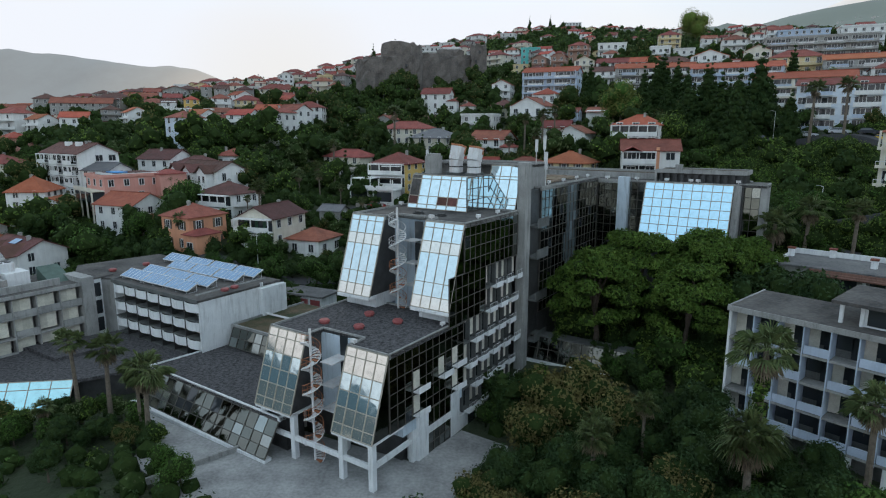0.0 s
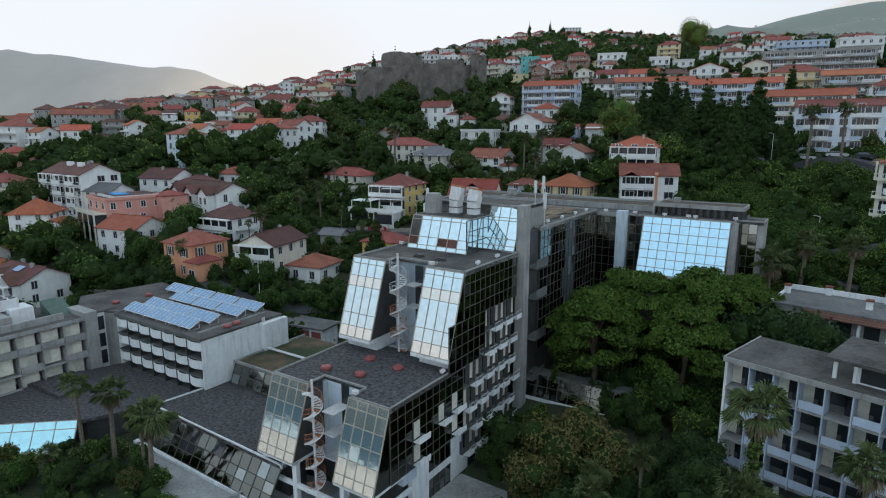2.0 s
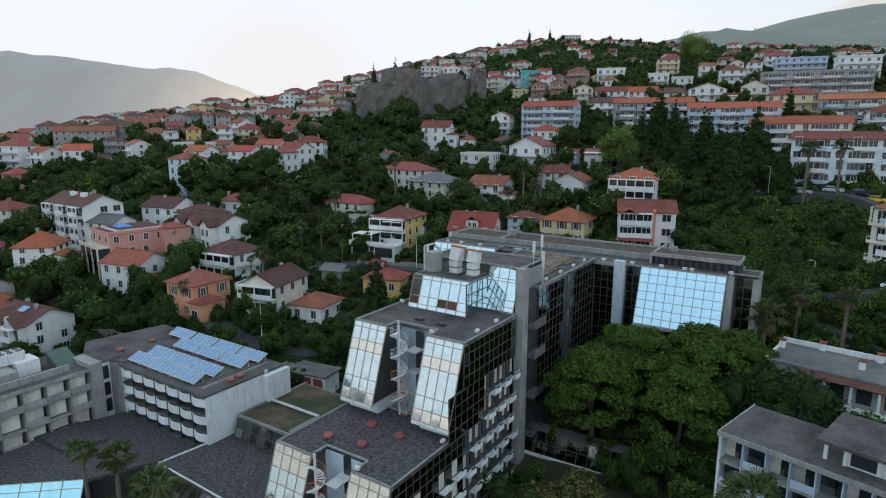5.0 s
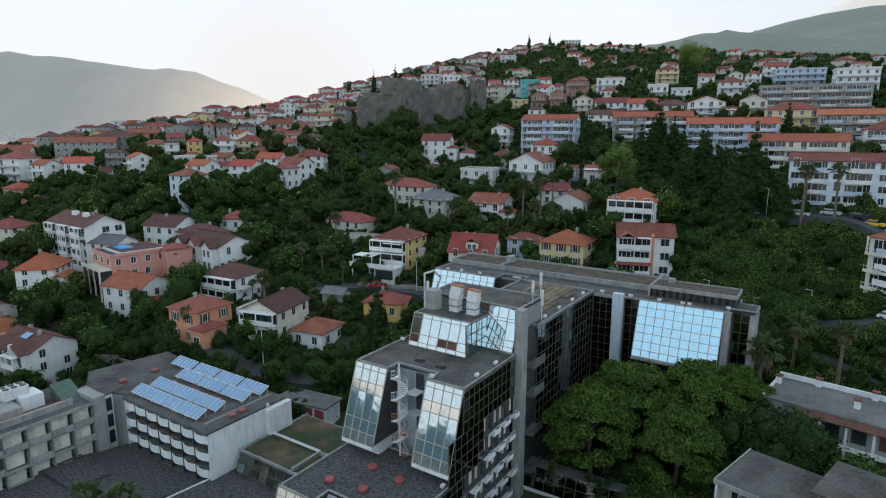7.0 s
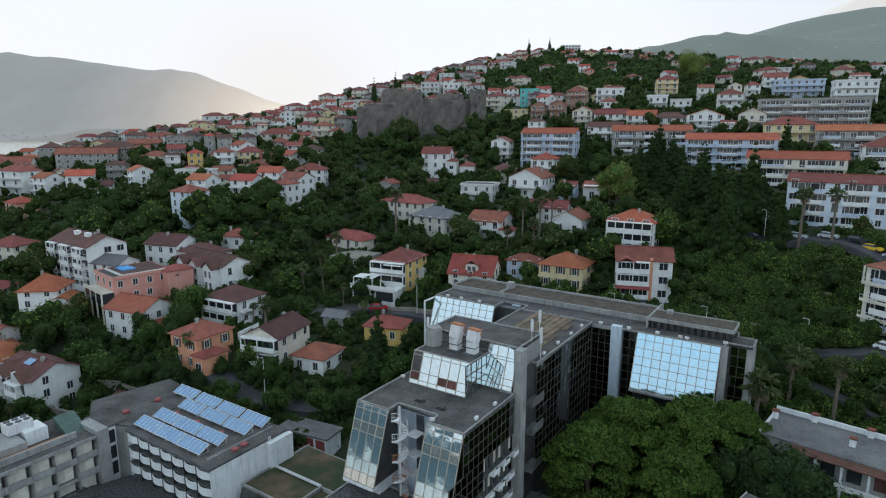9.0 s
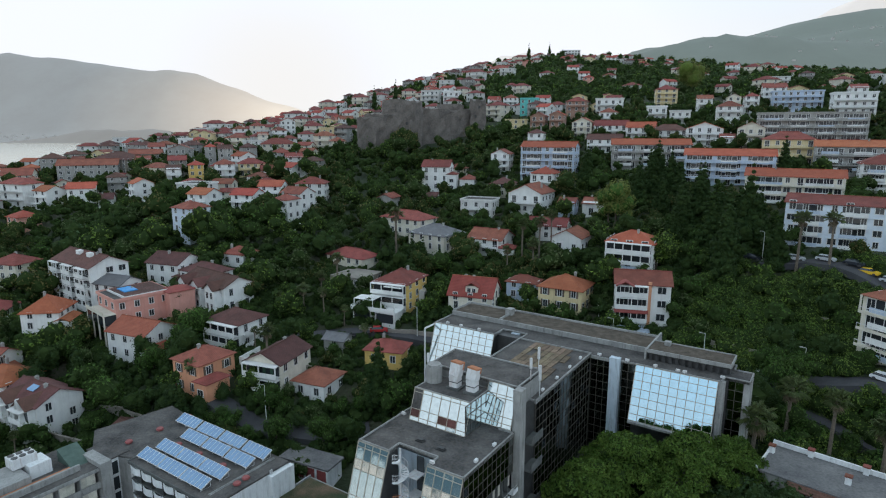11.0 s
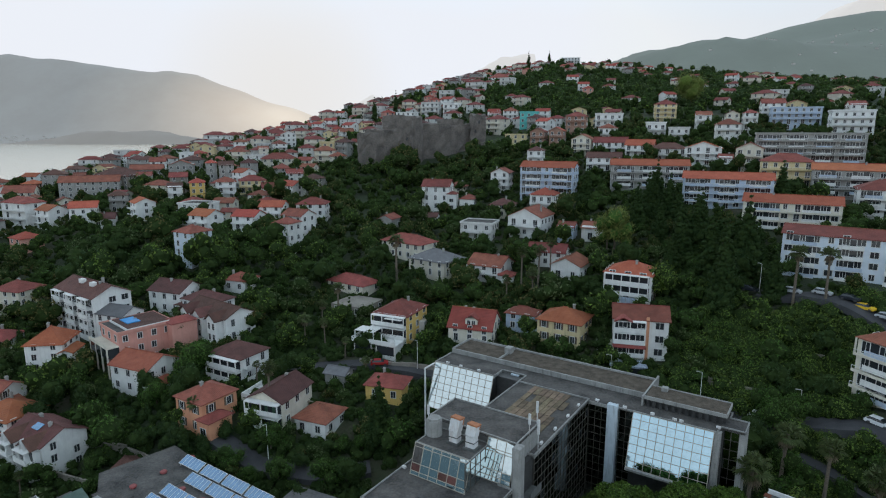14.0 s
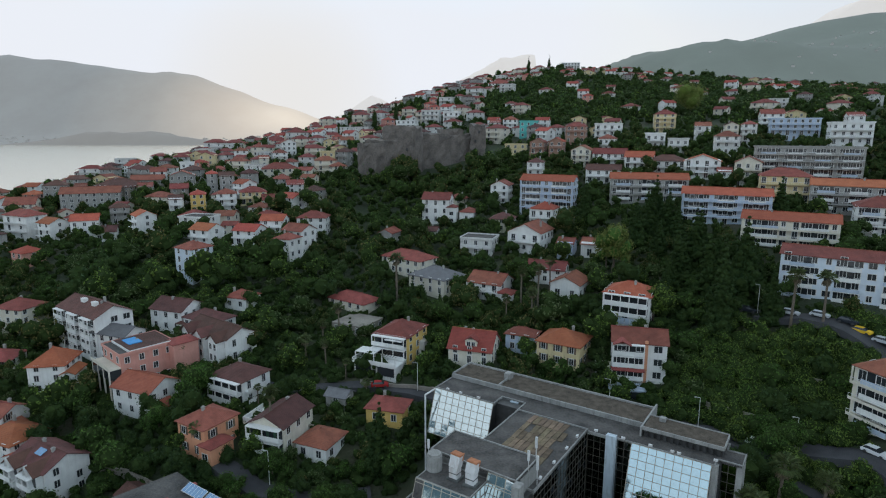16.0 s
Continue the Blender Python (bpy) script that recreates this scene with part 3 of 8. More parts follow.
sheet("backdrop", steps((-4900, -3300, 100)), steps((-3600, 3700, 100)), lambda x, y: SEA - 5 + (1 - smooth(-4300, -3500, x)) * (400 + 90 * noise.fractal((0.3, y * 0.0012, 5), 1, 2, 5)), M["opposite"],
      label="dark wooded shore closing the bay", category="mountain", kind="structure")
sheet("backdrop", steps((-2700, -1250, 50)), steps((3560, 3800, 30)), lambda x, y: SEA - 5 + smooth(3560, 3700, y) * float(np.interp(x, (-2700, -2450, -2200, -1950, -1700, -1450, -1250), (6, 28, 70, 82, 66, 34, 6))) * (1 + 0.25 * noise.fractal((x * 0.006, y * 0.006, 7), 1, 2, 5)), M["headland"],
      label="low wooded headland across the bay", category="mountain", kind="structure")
# villages on the far slopes and shores, too small to tell apart
def village(name, spots, height, size, mats, label):
    rng = random.Random(name)
    bm = bmesh.new()
    for x, y, n, spread in spots:
        for i in range(n):
            px, py = rng.gauss(x, spread), rng.gauss(y, spread * 0.3)
            s, h = size * rng.uniform(0.7, 1.5), size * rng.uniform(0.6, 1.1)
            z = height(px, py)
            box(bm, px - s, px + s, py - s * 0.7, py + s * 0.7, z - h, z + h, 0)
            box(bm, px - s * 1.08, px + s * 1.08, py - s * 0.8, py + s * 0.8, z + h, z + h * 1.25, 1)
    tagged(new(name, mesh_of(name, bm, *mats)), label, "village", kind="stuff")


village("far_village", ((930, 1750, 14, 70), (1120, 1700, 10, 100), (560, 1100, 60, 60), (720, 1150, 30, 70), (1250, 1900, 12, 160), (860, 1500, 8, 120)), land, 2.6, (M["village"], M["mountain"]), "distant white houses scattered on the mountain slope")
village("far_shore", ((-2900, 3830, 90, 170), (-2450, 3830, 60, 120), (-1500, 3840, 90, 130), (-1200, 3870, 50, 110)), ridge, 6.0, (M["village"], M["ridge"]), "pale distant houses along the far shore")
# ---- the hotel: stepped blocks with leaning mirror-glass noses ----
PANES = {}


def pane_mesh(w, h, material):
    key = (round(w, 2), round(h, 2), material.name)
    if key not in PANES:
        bm = boxes((-key[0] / 2, key[0] / 2, -0.02, 0.02, -key[1] / 2, key[1] / 2))
        PANES[key] = mesh_of("pane", bm, material)
    return PANES[key]


def curtain(parent, name, p0, p1, top_shift, z0, z1, cols, rows, glass, frame_mat, t=0.09, missing=(), odd=None, out=1.0, wobble=0.5):
    """A glazed wall in the parent's plan from p0 to p1 at its foot; its head is shifted by top_shift. cols: number or widths; rows: heights' shares from the foot."""
    rng = random.Random(name + str(p0))
    a, b, s = Vector((*p0, z0)), Vector((*p1, z0)), Vector((*top_shift, z1 - z0))
    along = b - a
    ncol = cols
    edges_u = [i / ncol for i in range(ncol + 1)]
    tot = sum(rows)
    edges_v = [sum(rows[:i]) / tot for i in range(len(rows) + 1)]
    X, Z = along.normalized(), s.normalized()
    Y = Z.cross(X).normalized()
    Z2 = X.cross(Y)
    rot = Matrix((X, Y, Z2)).transposed().to_4x4()
    W, Hh = along.length, s.length
    wall = base(name, 0, 0, 0)
    wall.parent = parent
    bm = bmesh.new()

    def strip(c, du, dv, depth):
        vs = box(bm, -du / 2, du / 2, -depth, depth, -dv / 2, dv / 2)
        for v in vs:
            v.co = rot @ v.co + c
    for e in edges_u:
        strip(a + along * e + s * 0.5, t, Hh + t, 0.07)
    for e in edges_v:
        strip(a + along * 0.5 + s * e, W + t, t, 0.06)
    part("mullion_grid", bm, frame_mat, wall)
    for i in range(ncol):
        for j in range(len(rows)):
            if (i, j) in missing:
                continue
            w = W * (edges_u[i + 1] - edges_u[i]) - t * 0.4
            h = Hh * (edges_v[j + 1] - edges_v[j]) - t * 0.4
            g = glass
            # some panes at random take the tint with a lighter reflection painted in
            if glass is M["smokeglass"] and rng.random() < 0.2:
                g = M["greyglass"] if rng.random() < 0.7 else M["window"]
            if odd and (i, j) in odd:
                g = odd[(i, j)]
            ob = part("pane", pane_mesh(w, h, g), None, wall)
            c = a + along * (edges_u[i] + edges_u[i + 1]) / 2 + s * (edges_v[j] + edges_v[j + 1]) / 2
            ob.matrix_basis = Matrix.Translation(c) @ rot @ pose(0, 0, 0, rng.uniform(-wobble, wobble), 0, rng.uniform(-wobble, wobble))
    return wall


hotel = base("hotel", HOTEL_AT.x, HOTEL_AT.y, 0, HOTEL_YAW, "abandoned stepped hotel with leaning mirror-glass fronts and gravel roofs", "hotel")
SLOPE = 0.34


def solid_wedge(u0, u1, v_top, v_back, z0, z1, slope=SLOPE):
    """The body of a nose behind its leaning glass."""
    bm = bmesh.new()
    g = 0.16
    lo = v_top - (z1 - z0) * slope + g
    vs = [bm.verts.new(p) for p in ((u0, lo, z0), (u1, lo, z0), (u1, v_back, z0), (u0, v_back, z0), (u0, v_top + g, z1), (u1, v_top + g, z1), (u1, v_back, z1), (u0, v_back, z1))]
    for f in ((3, 2, 1, 0), (4, 5, 6, 7), (0, 1, 5, 4), (1, 2, 6, 5), (2, 3, 7, 6), (3, 0, 4, 7)):
        bm.faces.new([vs[i] for i in f])
    return bm


def roof_slab(name, pts, z, mat, parent, kerb=0.28, kerb_mat=None):
    part(name, prism(pts, z - 0.35, z), mat, parent)
    bm = bmesh.new()
    n = len(pts)
    for i in range(n):
        a, b = Vector((*pts[i], 0)), Vector((*pts[(i + 1) % n], 0))
        d = (b - a).normalized()
        s = Vector((-d.y, d.x, 0)) * 0.16
        q = [a - d * 0.05, b + d * 0.05, b + d * 0.05 + s, a - d * 0.05 + s]
        prism([(p.x, p.y) for p in q], z - 0.36, z + kerb, 0, bm)
    part("parapet", bm, kerb_mat or M["concrete"], parent)


# lower block
Z1, Z2, Z3 = 15.7, 26.2, 30.4
part("wall", boxes((-15.7, -0.15, 2.2, 13.4, 6.6, Z1 - 0.3)), M["hotelblue"], hotel)
for u0, u1 in ((-15.9, -10.6), (-5.0, 0.0)):
    part("nose_body", solid_wedge(u0 + 0.1, u1 - 0.14, 0.0, 2.3, 8.0, Z1 - 0.32), M["darkmetal"], hotel)
    curtain(hotel, "leaning_glass_front", (u0, -(Z1 - 8.0) * SLOPE), (u1, -(Z1 - 8.0) * SLOPE), (0, (Z1 - 8.0) * SLOPE), 8.0, Z1, 4, (0.8, 1.3, 1.3, 1.35, 1.35, 0.7), M["skyglass"], M["palemullion"], odd={(i, j): M["creamglass"] for i in range(4) for j in (0, 1, 4, 5)})
    part("soffit", boxes((u0, u1, -2.62, 2.2, 7.72, 7.95)), M["hotelwhite"], hotel)
roof_slab("roof", [(-15.9, 0.05), (-10.6, 0.05), (-10.6, 2.4), (-5.0, 2.4), (-5.0, 0.05), (0.05, 0.05), (0.05, 13.4), (-15.9, 13.4)], Z1, M["gravel"], hotel, 0.2)
# open ground floor with white columns and a beam
for u, v in ((-0.5, -2.0), (-4.3, -1.9), (-10.9, -1.9), (-15.3, -1.9), (-7.6, 2.2), (-15.3, 3.5), (-0.5, 4.2)):
    part("column", soft(boxes((u - 0.3, u + 0.3, v - 0.3, v + 0.3, 1.5, 8.0)), 0.04), M["hotelwhite"], hotel)
for bx in ((-15.3, -0.5, -2.15, -1.85, 5.1, 5.6), (-0.65, -0.35, -1.85, 4.2, 5.1, 5.6), (-15.45, -15.15, -1.85, 3.5, 5.1, 5.6)):
    part("beam", boxes(bx), M["hotelwhite"], hotel)
part("lobby_wall", boxes((-15.2, -1.4, 3.6, 13.0, 1.5, 7.7)), M["darkmetal"], hotel)
part("plinth_wall", boxes((-1.3, 0.12, 4.4, 6.2, 1.5, 7.9), (-0.3, 0.12, 10.4, 12.2, 1.5, 8.0), (-0.3, 0.12, 6.2, 10.4, 5.3, 6.1)), M["hotelwhite"], hotel)
curtain(hotel, "shopfront", (0.02, 6.2), (0.02, 10.4), (0, 0), 2.9, 5.3, 4, (1.2, 1.2), M["smokeglass"], M["mullion"])
curtain(hotel, "shopfront", (0.02, 6.2), (0.02, 10.4), (0, 0), 6.1, 7.9, 4, (1,), M["smokeglass"], M["mullion"])
# side face of the lower block
curtain(hotel, "side_glass", (0.02, 0.0), (0.02, 13.0), (0, 0), 8.0, Z1 + 0.05, 11, (1.2, 1.35, 1.3, 1.35, 1.3, 1.3), M["smokeglass"], M["mullion"], t=0.07)
bm = bmesh.new()
vs = [bm.verts.new(p) for p in ((-0.03, -2.6, 8.0), (-0.03, 0.0, 8.0), (-0.03, 0.0, Z1))]
bm.faces.new(vs)
vs = [bm.verts.new(p) for p in ((-0.1, -2.6, 8.0), (-0.1, 0.0, 8.0), (-0.1, 0.0, Z1))]
bm.faces.new(vs)
part("side_glass_corner", bm, M["smokeglass"], hotel)

# tower block
part("wall", boxes((-15.4, -1.6, 15.0, 30.8, 3.0, Z2 - 0.3), (-15.4, -0.16, 15.0, 25.3, 20.8, Z2 - 0.3)), M["hotelblue"], hotel)
for u0, u1 in ((-15.6, -10.7), (-4.9, 0.1)):
    zf = 17.3
    part("nose_body", solid_wedge(u0 + 0.1, u1 - 0.14, 13.0, 15.2, zf, Z2 - 0.32), M["darkmetal"], hotel)
    curtain(hotel, "leaning_glass_front", (u0, 13.0 - (Z2 - zf) * SLOPE), (u1, 13.0 - (Z2 - zf) * SLOPE), (0, (Z2 - zf) * SLOPE), zf, Z2, 4, (1.25, 1.45, 3.1, 1.2, 1.45, 0.6), M["skyglass"], M["palemullion"], odd={(i, j): M["creamglass"] for i in range(4) for j in (0, 3)})
    part("nose_foot", boxes((u0 + 0.2, u1 - 0.2, 11.3, 15.0, Z1 + 0.02, zf - 0.05)), M["hotelwhite"], hotel)
    part("nose_lip", soft(boxes((u0, u1, 9.82, 11.3, zf - 0.45, zf - 0.06)), 0.04), M["hotelwhite"], hotel)
roof_slab("roof", [(-15.6, 13.05), (-10.7, 13.05), (-10.7, 15.2), (-4.9, 15.2), (-4.9, 13.05), (0.15, 13.05), (0.15, 25.6), (-2.0, 25.6), (-2.0, 31), (-15.6, 31)], Z2, M["felt"], hotel, 0.22)
curtain(hotel, "side_glass", (0.12, 13.0), (0.12, 25.4), (0, 0), 20.9, Z2 + 0.05, 11, (1.35, 1.3, 1.3, 1.35), M["smokeglass"], M["mullion"], t=0.07)
bm = bmesh.new()
for uu in (0.07, 0.0):
    bm.faces.new([bm.verts.new(p) for p in ((uu, 10.0, 17.3), (uu, 13.0, 17.3), (uu, 13.0, Z2))])
part("side_glass_corner", bm, M["smokeglass"], hotel)
curtain(hotel, "side_glass", (0.12, 10.0), (0.12, 17.6), (0, 0), 15.6, 20.9, 6, (1.3, 1.35, 1.3, 1.35), M["smokeglass"], M["mullion"], t=0.07)
# guest-room floors on the side: slabs, balconies, windows and curtains
rng = random.Random(4)
for k in range(6):
    z = 4.9 + 2.65 * k
    v0 = 17.6 if z > 15 else 13.1
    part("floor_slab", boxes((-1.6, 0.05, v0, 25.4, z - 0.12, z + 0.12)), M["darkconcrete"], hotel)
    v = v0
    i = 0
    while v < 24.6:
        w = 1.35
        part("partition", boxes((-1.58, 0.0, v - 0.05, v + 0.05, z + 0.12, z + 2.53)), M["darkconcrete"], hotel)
        lit = (i + k) % 3 != 0
        if lit:
            part("curtain", boxes((-0.42, -0.34, v + 0.12 + (0.5 if rng.random() < 0.4 else 0), v + w - 0.12, z + 0.5, z + 2.4)), M["curtain"], hotel)
        part("window", boxes((-0.62, -0.55, v + 0.06, v + w - 0.06, z + 0.14, z + 2.45)), M["window"], hotel)
        if (i + k) % 2 == 0:
            part("balcony", soft(boxes((0.05, 0.85, v + 0.05, v + 1.75, z - 0.1, z + 0.04), (0.76, 0.86, v + 0.05, v + 1.75, z + 0.04, z + 0.5)), 0.02), M["hotelwhite"], hotel)
            bmr = bmesh.new()
            bar(bmr, (0.8, v + 0.05, z + 0.95), (0.8, v + 1.75, z + 0.95), 0.025, 5)
            for q in range(4):
                bar(bmr, (0.8, v + 0.05 + q * 0.56, z + 0.5), (0.8, v + 0.05 + q * 0.56, z + 0.95), 0.018, 4)
            part("railing", bmr, M["steel"], hotel)
        v += w
        i += 1
for v, z in ((3.6, 8.4), (3.6, 10.9), (8.0, 10.9), (10.6, 8.6), (10.6, 11.2)):
    part("balcony", soft(boxes((0.1, 0.9, v, v + 1.9, z - 0.1, z + 0.04), (0.8, 0.9, v, v + 1.9, z + 0.04, z + 0.55)), 0.02), M["hotelwhite"], hotel)
    part("curtain", boxes((0.06, 0.1, v + 0.1, v + 1.1, z + 0.2, z + 2.0)), M["curtain"], hotel)
part("plinth_wall", boxes((-1.7, 0.1, 12.2, 25.6, 1.0, 4.7)), M["hotelwhite"], hotel)
for v in (14.0, 18.6):
    part("doorway", boxes((0.06, 0.14, v, v + 1.7, 2.2, 4.3)), M["window"], hotel)

# concrete fin and stair shaft beside the tower
part("fin", soft(boxes((-0.2, 1.0, 25.75, 27.3, 2.0, 32.2)), 0.05), M["concrete"], hotel, "tall bare concrete fin with rain streaks")
part("shaft", boxes((-2.0, 0.4, 27.0, 31.5, 2.0, 28.6)), M["darkmetal"], hotel)
for z in (9.0, 14.5, 20.0, 24.0):
    part("landing", boxes((0.4, 1.9, 27.6, 31.0, z, z + 0.25), (1.78, 1.9, 27.6, 31.0, z + 0.25, z + 1.2)), M["darkconcrete"], hotel)

# penthouse: glass box with vents, and the higher glass block behind it
part("wall", boxes((-13.4, -5.0, 24.4, 28.0, Z2, Z3 - 0.4)), M["darkmetal"], hotel)
part("nose_body", solid_wedge(-13.4, -4.8, 22.75, 24.6, Z2 + 0.05, Z3 - 0.1), M["darkmetal"], hotel)
curtain(hotel, "leaning_glass_front", (-13.6, 22.6 - (Z3 - Z2) * SLOPE), (-4.7, 22.6 - (Z3 - Z2) * SLOPE), (0, (Z3 - Z2) * SLOPE), Z2 + 0.1, Z3, 6, (0.55, 1.1, 2.3, 0.5), M["skyglass"], M["palemullion"],
        odd={(0, 3): M["felt"], (0, 2): M["felt"], (0, 1): M["tilebrown"], (3, 1): M["tilebrown"], (4, 1): M["tilebrown"]})
roof_slab("roof", [(-13.6, 22.6), (-4.7, 22.6), (-4.7, 28.0), (-13.6, 28.0)], Z3, M["felt"], hotel, 0.1)
curtain(hotel, "side_glass", (-4.68, 21.3), (-4.68, 27.9), (0, 0), Z2 + 0.1, Z3, 5, (1, 1, 1), M["skyglass"], M["mullion"])
part("wall", boxes((-14.6, -0.4, 29.0, 34.8, Z2 - 2, 31.4)), M["concrete"], hotel)
part("nose_body", solid_wedge(-4.6, -0.6, 27.8, 29.2, Z2 + 0.05, 31.4), M["darkmetal"], hotel)
curtain(hotel, "leaning_glass_front", (-4.8, 27.7 - 5.4 * SLOPE), (-0.5, 27.7 - 5.4 * SLOPE), (0, 5.4 * SLOPE), Z2 + 0.1, 31.6, 3, (0.6, 0.9, 2.4, 0.4, 1.4), M["skyglass"], M["palemullion"])
roof_slab("roof", [(-15.0, 28.2), (-0.4, 27.6), (-0.4, 35.0), (-15.0, 35.0)], 31.7, M["felt"], hotel, 0.2)
# machinery on the penthouse
bmt = bmesh.new()
bar(bmt, (-12.7, 25.9, 30.4), (-12.7, 25.9, 32.7), 1.15, 18)
bar(bmt, (-12.7, 25.9, 32.7), (-12.7, 25.9, 33.0), 0.95, 18)
part("water_tank", bmt, M["concrete"], hotel, "grey cylindrical water tank with a lid")
for u, lift in ((-8.9, 0.25), (-6.2, 0.0)):
    vent = part("vent_duct", soft(boxes((u - 0.68, u + 0.68, 24.9, 26.1, 30.4, 32.3)), 0.06), M["steel"], hotel, "white boxy ventilation duct streaked with rust")
    bmv = boxes((-0.75, 0.75, -0.7, 0.7, 0.0, 1.7 + lift))
    cowl = part("cowl", soft(bmv, 0.07), M["steel"], vent, "leaning white duct head")
    cowl.matrix_basis = pose(u, 25.5, 32.25, -12, 6, 4)
    cap_bm = boxes((-0.78, 0.78, -0.73, 0.73, 1.5 + lift, 1.75 + lift), (-0.77, 0.77, 0.3, 0.72, 0.9, 1.5 + lift))
    part("rusted_rim", soft(cap_bm, 0.04), M["rust"], vent, "orange rusted rim").matrix_basis = pose(u, 25.5, 32.25, -12, 6, 4)
    part("band", boxes((u - 0.72, u + 0.72, 24.86, 26.14, 31.4, 31.52)), M["darkmetal"], vent)
    part("foot", boxes((u - 0.95, u + 0.95, 24.6, 26.4, 30.4, 30.7)), M["darkconcrete"], vent)
for u, v, z, h in ((-0.2, 31.0, 31.7, 3.2), (-0.6, 34.4, 31.7, 3.6), (-15.2, 28.0, 30.4, 3.0), (0.3, 33.0, 28.7, 4.6)):
    bma = bmesh.new()
    bar(bma, (u, v, z), (u, v, z + h), 0.06, 6)
    box(bma, u - 0.16, u + 0.16, v - 0.12, v + 0.12, z + h * 0.5, z + h * 0.98)
    part("antenna_mast", bma, M["steel"], hotel)

# link wing and the long rear wing
part("wall", boxes((-12.4, 0.45, 31.2, 53.0, 4.0, 28.4)), M["darkmetal"], hotel)
curtain(hotel, "side_glass", (0.6, 31.2), (0.6, 52.4), (0, 0), 12.0, 28.7, 17, (1.3,) * 12, M["smokeglass"], M["mullion"], t=0.07)
roof_slab("roof", [(-12.5, 31.0), (0.7, 31.0), (0.7, 52.6), (-12.5, 52.6)], 28.7, M["felt"], hotel, 0.25)
part("wall", boxes((-30.8, 8.4, 54.2, 66.0, 5.0, 28.0), (8.4, 21.3, 54.2, 61.2, 5.0, 28.0), (21.3, 24.0, 55.6, 59.0, 5.0, 28.0)), M["darkmetal"], hotel)
roof_slab("roof", [(-31.0, 53.0), (-17.8, 53.0), (-17.8, 56.5), (-13.0, 56.5), (-13.0, 52.62), (3.9, 52.62), (3.9, 53.0), (20.6, 53.0), (20.9, 55.2), (24.3, 55.2), (24.3, 59.2), (21.6, 59.2), (21.6, 61.4), (8.6, 61.4), (8.6, 66.2), (-31.0, 66.2)], 28.3, M["felt"], hotel, 0.2)
part("raised_roof", boxes((-30.8, 8.3, 59.4, 66.0, 28.3, 29.0)), M["browngravel"], hotel)
part("raised_roof_edge", boxes((-31.0, 8.4, 59.1, 59.4, 28.3, 29.2), (-31.0, 8.4, 66.0, 66.3, 28.0, 29.35), (-31.0, -30.75, 59.4, 66.0, 28.3, 29.35), (-20.3, -20.0, 59.4, 66.0, 29.0, 29.35), (8.4, 8.7, 56.0, 66.2, 28.3, 30.0)), M["concrete"], hotel)
part("roof_hut", boxes((-20.9, -19.6, 63.0, 64.6, 29.0, 30.2)), M["concrete"], hotel)
# worn timber decking on the link roof
deck = base("roof_deck", 0, 0, 0)
deck.parent = hotel
board = mesh_of("board", boxes((-0.43, 0.43, -1.5, 1.5, 0, 0.1)), surface("rotten_boards", (0.10, 0.075, 0.05), (0.24, 0.18, 0.12), rough=0.95, scale=1.2, vary=0.3))
rng = random.Random(8)
for i in range(8):
    for j in range(5):
        if rng.random() < 0.1:
            continue
        ob = put_part("board", board, deck, -8.7 + i * 0.98, 38.4 + j * 3.06, 28.72 + rng.uniform(0, 0.1), rng.uniform(-3, 3))
# rear wing, front: pilaster, leaning glass, piers, recess
part("wall", boxes((0.6, 20.9, 53.3, 54.3, 4.0, 28.0)), M["darkmetal"], hotel)
curtain(hotel, "recess_glass", (0.62, 52.9), (3.9, 52.9), (0, 0), 12.0, 28.2, 3, (1.35,) * 12, M["smokeglass"], M["mullion"], t=0.07)
part("pilaster", soft(boxes((3.95, 5.6, 52.0, 53.0, 5.0, 29.0)), 0.04), M["hotelblue"], hotel, "tall pale blue concrete pilaster")
curtain(hotel, "recess_glass", (5.65, 52.9), (8.0, 52.9), (0, 0), 12.0, 28.2, 2, (1.35,) * 12, M["smokeglass"], M["mullion"], t=0.07)
part("nose_body", solid_wedge(8.2, 20.1, 53.1, 54.0, 20.0, 28.1), M["darkmetal"], hotel)
curtain(hotel, "leaning_glass_front", (8.0, 53.0 - 8.3 * SLOPE), (20.2, 53.0 - 8.3 * SLOPE), (0, 8.3 * SLOPE), 20.0, 28.3, 9, (1, 1.25, 1.25, 1.25, 1.25, 1.25, 1.0), M["blueglass"], M["palemullion"])
part("soffit", boxes((8.0, 20.2, 49.7, 53.0, 19.6, 19.95)), M["concrete"], hotel)
part("lower_wall", boxes((8.0, 20.2, 52.0, 53.2, 5.0, 19.6)), M["darkmetal"], hotel)


def batter(u0, u1, v_top, z0, z1, slope, back=54.2):
    bm = bmesh.new()
    lo = v_top - (z1 - z0) * slope
    vs = [bm.verts.new(p) for p in ((u0, lo, z0), (u1, lo, z0), (u1, back, z0), (u0, back, z0), (u0, v_top, z1), (u1, v_top, z1), (u1, back, z1), (u0, back, z1))]
    for f in ((3, 2, 1, 0), (4, 5, 6, 7), (0, 1, 5, 4), (1, 2, 6, 5), (2, 3, 7, 6), (3, 0, 4, 7)):
        bm.faces.new([vs[i] for i in f])
    return bm


part("pier", batter(20.25, 21.1, 53.2, 12.0, 28.2, 0.2), M["concrete"], hotel)
curtain(hotel, "recess_glass", (21.15, 55.4), (23.4, 55.4), (0, 0), 12.0, 28.1, 2, (1.6,) * 10, M["smokeglass"], M["mullion"])
part("pier", batter(23.45, 24.3, 55.3, 8.0, 28.2, 0.12, 59.1), M["concrete"], hotel)
